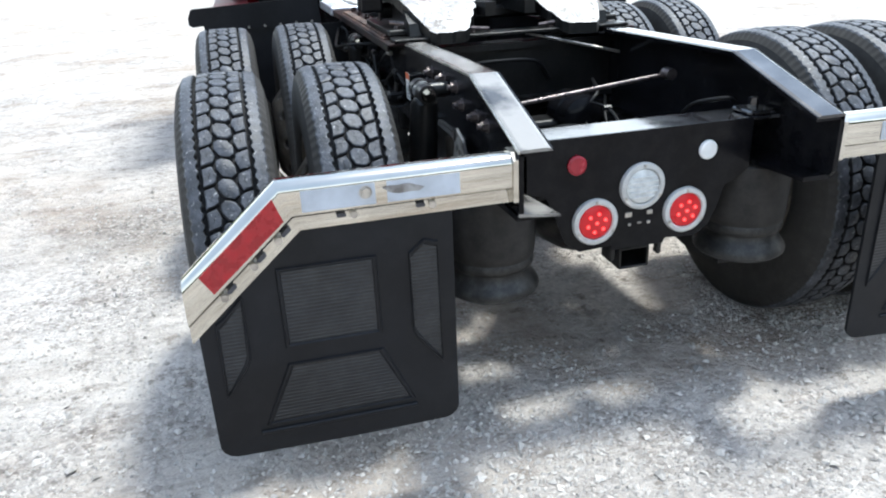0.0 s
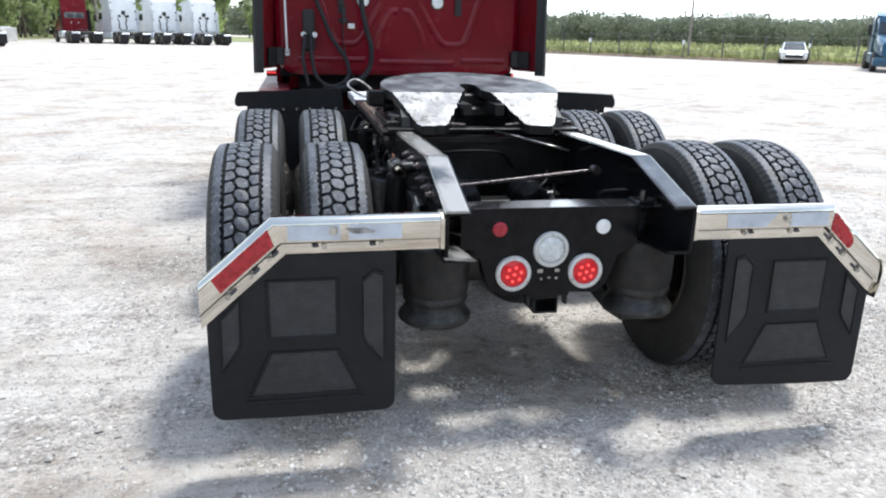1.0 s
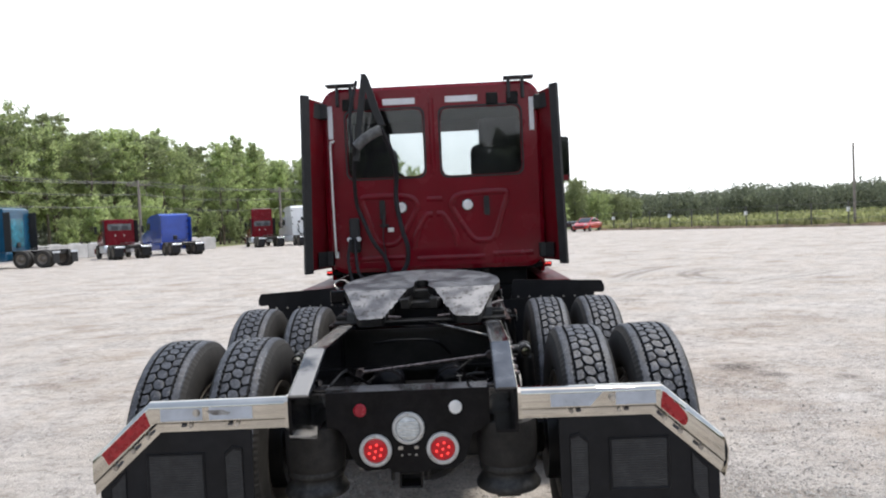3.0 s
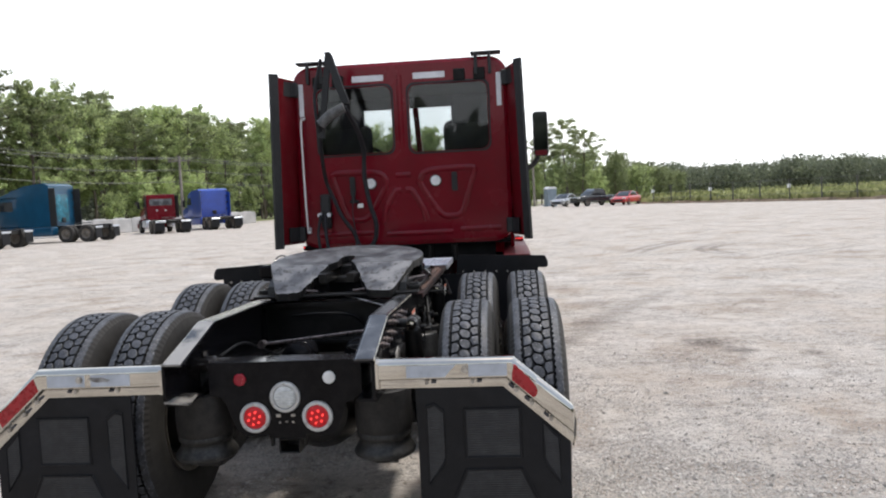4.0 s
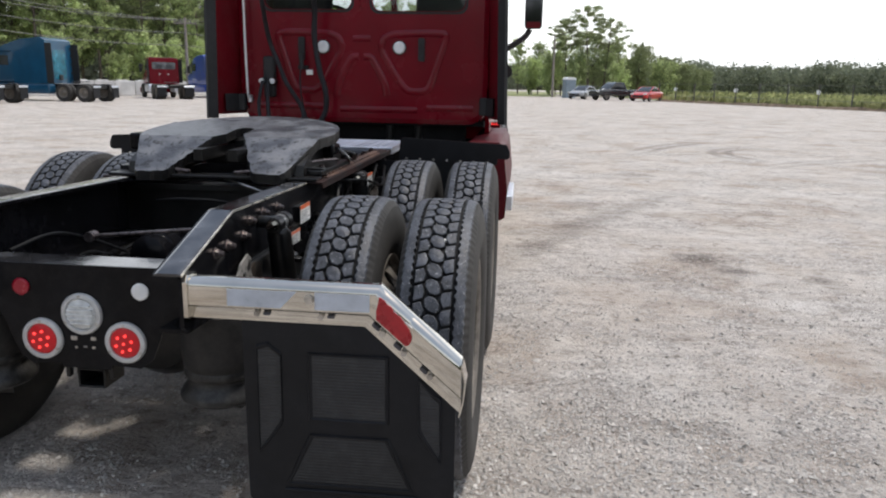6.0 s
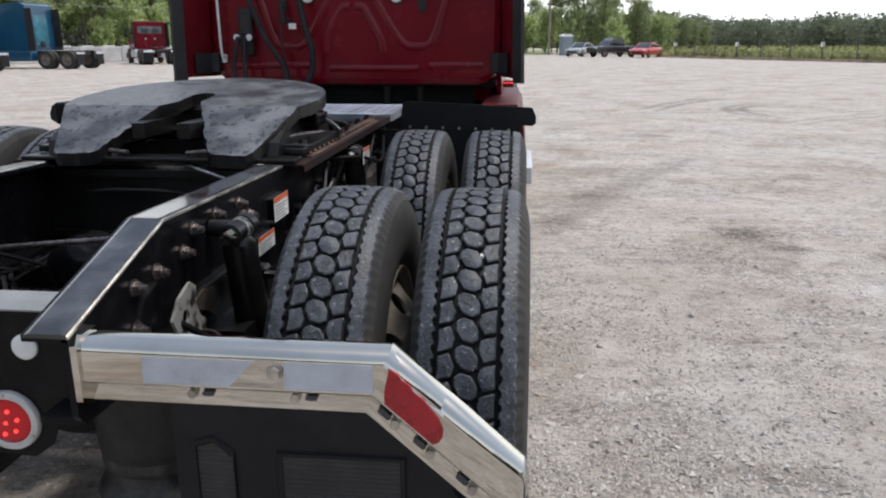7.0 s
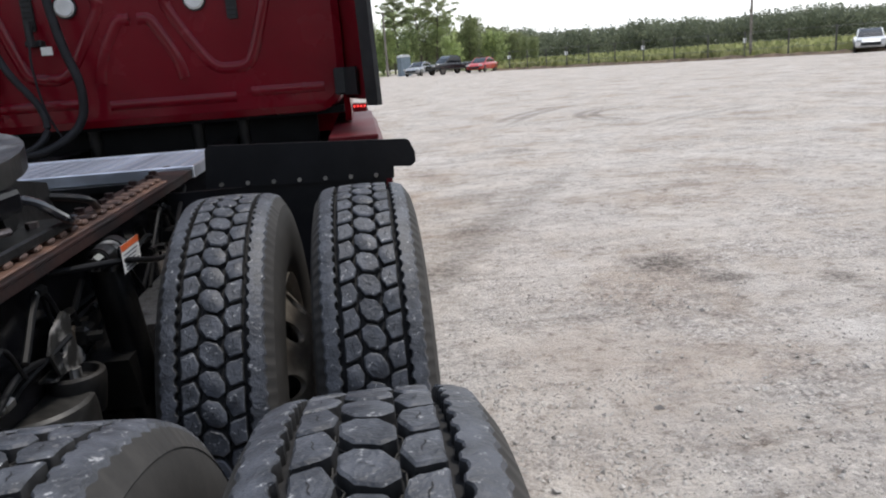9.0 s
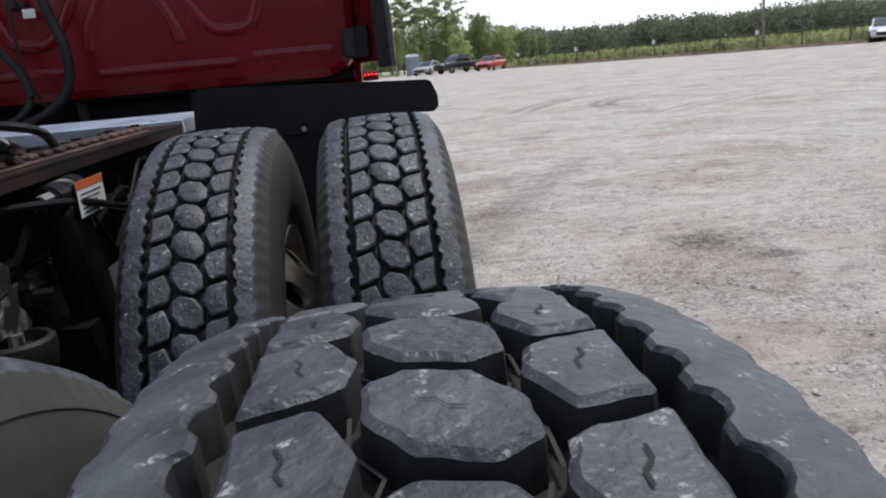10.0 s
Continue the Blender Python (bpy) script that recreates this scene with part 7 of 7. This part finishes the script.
        prism(bm, rounded(-0.55, 1.25, 0.55, 2.9, 0.2), 1, yb - 0.012, yb + 0.002)
        back = part("rear_panel", bm, LIGHTTEAL if paint is TEALP else paint, base)
        for sg in (-1, 1) if paint is WHITEP else ():
            bm = bmesh.new()
            prism(bm, ring(sg * 0.35, 2.3, 0.12, 14), 1, yb - 0.03, yb - 0.01)
            part("vent", bm, TRIM, back)
        for pts in () if paint is not WHITEP else ([(-0.15, 2.55), (0.10, 2.35), (0.22, 2.0), (0.12, 1.7), (0.20, 1.35), (0.05, 1.1)], [(-0.55, 2.1), (-0.40, 1.75), (-0.45, 1.4), (-0.2, 1.05)]):
            bm = bmesh.new()
            tube(bm, [(xx, yb - 0.10, zz) for xx, zz in pts], 0.035, 8)
            part("hose", bm, HOSE, back, smooth=True)
        bm = bmesh.new()
        lift = 0.0 if paint is WHITEP else -1.25
        box(bm, (-0.16, yb - 0.09, 2.45 + lift), (0.16, yb - 0.01, 2.75 + lift), 0.03)
        part("socket_box", bm, TRIM, back)
        for sg in (-1, 1):
            for zz in (1.6, 2.1, 2.6, 3.0):
                bm = bmesh.new()
                box(bm, (sg * 1.02 - 0.07, yb - 0.05, zz * tall - 0.05), (sg * 1.02 + 0.07, yb - 0.005, zz * tall + 0.05), 0.01)
                part("hinge", bm, TRIM, back)
    else:
        if tall > 1.0:
            bm = bmesh.new()
            loft(bm, [[(xx, yy, zz) for xx, zz in rounded(-w, 2.7, w, t_, 0.12, 4)] for yy, w, t_ in ((yc + 0.05, 1.0, 3.7), (yc + 0.3, 1.0, 3.75), (yc + 1.3, 0.85, 2.95))])
            part("roof_fairing", bm, paint, base, smooth=True)
        for sg in (-1, 1):
            if sg > 0:
                bm = bmesh.new()
                prism(bm, rounded(-0.80, 2.04, 0.80, 2.52, 0.08), 1, yb - 0.012, yb + 0.004)
                pane = part("rear_window", bm, HAZYGLASS, base, "wide grey rear window")
                for xx in (-0.34, 0.36):
                    bm = bmesh.new()
                    box(bm, (xx - 0.22, yb - 0.016, 2.06), (xx + 0.22, yb - 0.0125, 2.36), 0.001)
                    part("seat_back", bm, SEAT, pane)
            bm = bmesh.new()
            loft(bm, [[(sg * xx, yy, z) for xx, yy in ((1.02, yb + 0.05), (1.16, yb - 0.36), (1.20, yb - 0.36), (1.06, yb + 0.06))] for z in (1.1, 2.75)])
            part("side_extender", bm, TRIM, base)
            bm = bmesh.new()
            cyl(bm, (sg * 0.3, yb - 0.02, 1.68), (sg * 0.3, yb + 0.01, 1.68), 0.05, 12)
            part("work_lamp", bm, WHITE, base)
    for sg in (-1, 1):
        bm = bmesh.new()
        prism(bm, [(yc + 0.30, 2.0), (yc + 0.30, 2.55), (yc + 1.05, 2.55), (yc + 1.45, 2.0)], 0, sg * 1.045, sg * 1.060)
        part("side_window", bm, DARKGLASS, base, "dark side window")
        bm = bmesh.new()
        box(bm, (sg * 1.38 - 0.09, yc + 1.2, 1.85), (sg * 1.38 + 0.09, yc + 1.3, 2.4), 0.03, 2)
        tube(bm, [(sg * 1.0, yc + 1.25, 1.75), (sg * 1.38, yc + 1.25, 1.9)], 0.03, 6)
        part("mirror", bm, TRIM, base)
    bm = bmesh.new()
    loft(bm, [[(-0.95, yc + 1.70, 1.95), (0.95, yc + 1.70, 1.95), (0.95, yc + 1.22, 2.70), (-0.95, yc + 1.22, 2.70)], [(-0.95, yc + 1.66, 1.93), (0.95, yc + 1.66, 1.93), (0.95, yc + 1.18, 2.68), (-0.95, yc + 1.18, 2.68)]])
    part("windscreen", bm, DARKGLASS, base, "dark windscreen")
    bm = bmesh.new()
    loft(bm, [[(xx, yy, zz) for xx, zz in rounded(-w, 0.75, w, t_, 0.18, 4)] for yy, w, t_ in ((yc + 1.5, 1.02, 1.93), (yc + 2.3, 1.04, 1.82), (yc + 3.0, 0.98, 1.70), (yc + 3.5, 0.80, 1.50))])
    hood_ = part("hood", bm, paint, base, smooth=True)
    bm = bmesh.new()
    box(bm, (-0.48, yc + 3.42, 0.85), (0.48, yc + 3.53, 1.42), 0.03)
    part("grille", bm, TRIM, hood_)
    for sg in (-1, 1):
        bm = bmesh.new()
        box(bm, (sg * 0.74 - 0.14, yc + 3.25, 1.05), (sg * 0.74 + 0.14, yc + 3.44, 1.30), 0.05, 2)
        part("headlamp", bm, CLEAR, hood_, smooth=True)
    bm = bmesh.new()
    box(bm, (-1.15, yc + 3.1, 0.32), (1.15, yc + 3.62, 0.74), 0.08, 2)
    part("bumper", bm, paint, base, smooth=True)
    return base


parked_truck(-25.1, 34.2, 88, TEALP, True, "dark teal sleeper truck parked broadside beyond the yard")
parked_truck(-23.1, 39.6, 86, TEALP, True, "dark teal sleeper truck with a black extender, parked broadside")
parked_truck(-22.4, 47.2, 37, RED, False, "red day cab truck parked by the concrete wall")
parked_truck(-20.3, 51.8, 40, BLUEP, True, "bright blue sleeper truck parked by the concrete wall", False)
parked_truck(-17.7, 66.0, 27, RED, False, "red day cab truck with tall fairing ending a row", tall=1.3)
for k in range(3):
    parked_truck(-14.0 + 3.3 * k, 66.6 + 0.5 * k, 29, WHITEP, True, "white sleeper truck in a row of three", False, 1.3)
parked_truck(34.2, 37.8, 143, TEALP, True, "blue-green sleeper truck facing the yard by the fence", False)


# ---- cars and the portable toilet ----
def parked_car(x, y, heading, paint, label, shape, length=4.5, width=1.8):
    base = tagged(empty("parked_car", Matrix.Translation((x, y, 0)) @ Matrix.Rotation(radians(heading), 4, "Z")), label, "car", "parked cars")
    tall = shape == "pickup"
    # body and glass house lofted along the length: place, half width, sill, top
    hull = [(-0.50, 0.40, 0.62, 0.98), (-0.485, 0.46, 0.50, 1.06), (-0.40, 0.49, 0.46, 1.08), (-0.12, 0.50, 0.44, 1.08), (0.20, 0.50, 0.44, 1.12), (0.36, 0.48, 0.46, 1.08), (0.46, 0.45, 0.50, 1.00), (0.50, 0.38, 0.60, 0.90)] if tall else \
           [(-0.50, 0.36, 0.48, 0.74), (-0.485, 0.43, 0.34, 0.84), (-0.44, 0.46, 0.28, 0.92), (-0.30, 0.49, 0.26, 0.95), (0.10, 0.50, 0.26, 0.94), (0.25, 0.49, 0.26, 0.90), (0.40, 0.46, 0.28, 0.80), (0.475, 0.42, 0.34, 0.70), (0.50, 0.34, 0.46, 0.60)]
    house = [(-0.15, 0.44, 1.08), (-0.125, 0.42, 1.50), (-0.10, 0.40, 1.74), (0.0, 0.39, 1.80), (0.08, 0.39, 1.78), (0.15, 0.41, 1.50), (0.235, 0.43, 1.12)] if tall else \
            [(-0.38, 0.40, 0.94), (-0.30, 0.39, 1.14), (-0.20, 0.365, 1.33), (-0.09, 0.355, 1.41), (0.02, 0.355, 1.40), (0.10, 0.37, 1.26), (0.23, 0.41, 0.94)]
    bm = bmesh.new()
    loft(bm, [[(xx, a * length, zz) for xx, zz in rounded(-w * width, lo_, w * width, hi_, min(0.16, (hi_ - lo_) * 0.4), 4)] for a, w, lo_, hi_ in hull])
    part("body", bm, paint, base, smooth=True)
    bm = bmesh.new()
    loft(bm, [[(xx, a * length, zz) for xx, zz in rounded(-w * width, 0.80, w * width, hi_, 0.07, 3)] for a, w, hi_ in house])
    part("greenhouse", bm, DARKGLASS, base, "dark car glass", smooth=True)
    bm = bmesh.new()
    top_rows = [q for q in house if q[2] > (1.45 if tall else 1.30)]
    loft(bm, [[(xx, a * length, zz) for xx, zz in ((-w * width * 1.01, hi_ - 0.09), (-w * width * 0.9, hi_ + 0.015), (w * width * 0.9, hi_ + 0.015), (w * width * 1.01, hi_ - 0.09))] for a, w, hi_ in top_rows])
    part("roof", bm, paint, base, smooth=True)
    for sx in (-1, 1):
        for rows in (house[:3], house[-3:]):
            bm = bmesh.new()
            tube(bm, [(sx * w * width * 0.97, a * length, hi_ - 0.03) for a, w, hi_ in rows], 0.045, 6)
            part("pillar", bm, paint, base, smooth=True)
    for sx in (-1, 1):
        for a in (-0.30, 0.31):
            far_wheel(base, sx * width * 0.45, a * length, 0.66 if shape == "car" else 0.76, 0.8)
        bm = bmesh.new()
        box(bm, (sx * width * 0.36 - 0.16, length * 0.47, 0.64 if shape == "car" else 0.82), (sx * width * 0.36 + 0.16, length * 0.503, 0.76 if shape == "car" else 1.0), 0.03)
        part("headlamp", bm, CLEAR, base)
        bm = bmesh.new()
        box(bm, (sx * width * 0.38 - 0.13, -length * 0.503, 0.72), (sx * width * 0.38 + 0.13, -length * 0.47, 0.86), 0.03)
        part("rear_lamp", bm, REFLECT, base)
    bm = bmesh.new()
    box(bm, (-width * 0.3, length * 0.485, 0.40), (width * 0.3, length * 0.506, 0.60), 0.02)
    part("grille", bm, TRIM, base)


parked_car(7.4, 79.3, 150, SILVERP, "silver car parked beside a pickup", "car", 4.4)
parked_car(10.25, 76.2, 122, DARKP, "dark pickup parked between two cars", "pickup", 5.4, 1.95)
parked_car(13.15, 74.0, 150, CORAL, "red car parked at the end of the row", "car", 4.6)
parked_car(32.95, 44.85, 147, WHITEP, "white car parked by the fence", "car", 4.5)
potty = tagged(empty("portable_toilet", Matrix.Translation((6.15, 85.0, 0)) @ Matrix.Rotation(0.35, 4, "Z")), "grey-blue portable toilet with a pale roof", "toilet")
bm = bmesh.new()
box(bm, (-0.58, -0.58, 0.08), (0.58, 0.58, 2.05), 0.05, 2)
box(bm, (-0.62, -0.62, 0.0), (0.62, 0.62, 0.12), 0.03)
part("cabin", bm, POTTY, potty)
bm = bmesh.new()
loft(bm, [[(x, y, z) for x, z in ((-0.60, 2.03), (0.60, 2.03), (0.55, 2.18), (0.25, 2.30), (-0.25, 2.30), (-0.55, 2.18))] for y in (-0.6, 0.6)])
part("roof", bm, SIGN, potty, "pale domed roof")
bm = bmesh.new()
box(bm, (-0.40, -0.60, 0.18), (0.40, -0.575, 1.95), 0.01)
part("door", bm, POTTY, potty)


# ---- loose gravel ----
def loose_stones():
    gg = np.random.default_rng(17)
    n = 190000
    x = np.concatenate([gg.uniform(-3.0, 4.6, n // 2), gg.normal(0.7, 1.7, n - n // 2)])
    y = np.concatenate([gg.uniform(-1.4, 4.8, n // 2), gg.normal(0.5, 1.1, n - n // 2)])
    dens = np.array([0.5 + 0.5 * noise.noise((a * 0.9, b * 0.9, 2.0)) + 0.25 * noise.noise((a * 4, b * 4, 1.0)) for a, b in zip(x, y)])
    edge = np.clip(1.15 - np.hypot((x - 0.6) / 4.2, (y - 0.8) / 3.8), 0.0, 1.0)
    keep = (dens > gg.uniform(0.28, 0.80, n)) & (gg.random(n) < edge * 1.3)
    x, y = x[keep], y[keep]
    n = len(x)
    s = np.clip(gg.lognormal(math.log(0.0046), 0.42, n), 0.0025, 0.017)
    z = np.array([ground_height(a, b) for a, b in zip(x, y)]) + s * 0.25
    octa = np.array([(1, 0, 0), (0, 1, 0), (-1, 0, 0), (0, -1, 0), (0, 0, 0.75), (0, 0, -0.6)], float)
    v = octa[None] + gg.normal(scale=0.22, size=(n, 6, 3))
    a = gg.uniform(0, 2 * math.pi, n)
    ca, sa = np.cos(a)[:, None], np.sin(a)[:, None]
    st = gg.uniform(0.7, 1.5, n)[:, None]
    vx, vy = v[:, :, 0] * st, v[:, :, 1]
    v = np.stack([vx * ca - vy * sa, vx * sa + vy * ca, v[:, :, 2]], 2) * s[:, None, None] + np.stack([x, y, z], 1)[:, None]
    tri = np.array([(0, 1, 4), (1, 2, 4), (2, 3, 4), (3, 0, 4), (1, 0, 5), (2, 1, 5), (3, 2, 5), (0, 3, 5)])
    f = (tri[None] + (np.arange(n) * 6)[:, None, None]).reshape(-1, 3)
    me = bpy.data.meshes.new("loose_gravel")
    me.from_pydata(v.reshape(-1, 3).tolist(), [], f.tolist())
    me.materials.append(STONE)
    return tagged(new("loose_gravel", me), "loose pale grey gravel stones strewn on the yard", "gravel", kind="stuff")


STONE = material("pale_gravel_stone", (0.47, 0.44, 0.405), 0.85, vary=0.15, scale=40, island=True, piece=0.26, spec=0.2)
loose_stones()


# ---- small stones caught in the tread ----
def pebble(x, y, z, r, colour, seed):
    gg = random.Random(seed)
    bm = bmesh.new()
    bmesh.ops.create_icosphere(bm, subdivisions=2, radius=r)
    for v in bm.verts:
        v.co *= gg.uniform(0.82, 1.15)
        v.co.z *= 0.8
    ob = part("pebble", bm, colour, None, "small pale pebble lodged in the tyre tread", smooth=True)
    ob.matrix_basis = Matrix.Translation((x, y, z))
    return tagged(ob, "small pale pebble lodged in the tyre tread" if r > 0.005 else "small brown pebble lodged in the tyre tread", "pebble")


pebble(1.1105, 0.2290, 0.9160, 0.0075, material("white_pebble", (0.62, 0.60, 0.56), 0.8, vary=0.1, scale=60), 1)
pebble(1.0738, 0.3040, 0.9560, 0.0048, material("brown_pebble", (0.22, 0.18, 0.15), 0.8, vary=0.1, scale=60), 2)
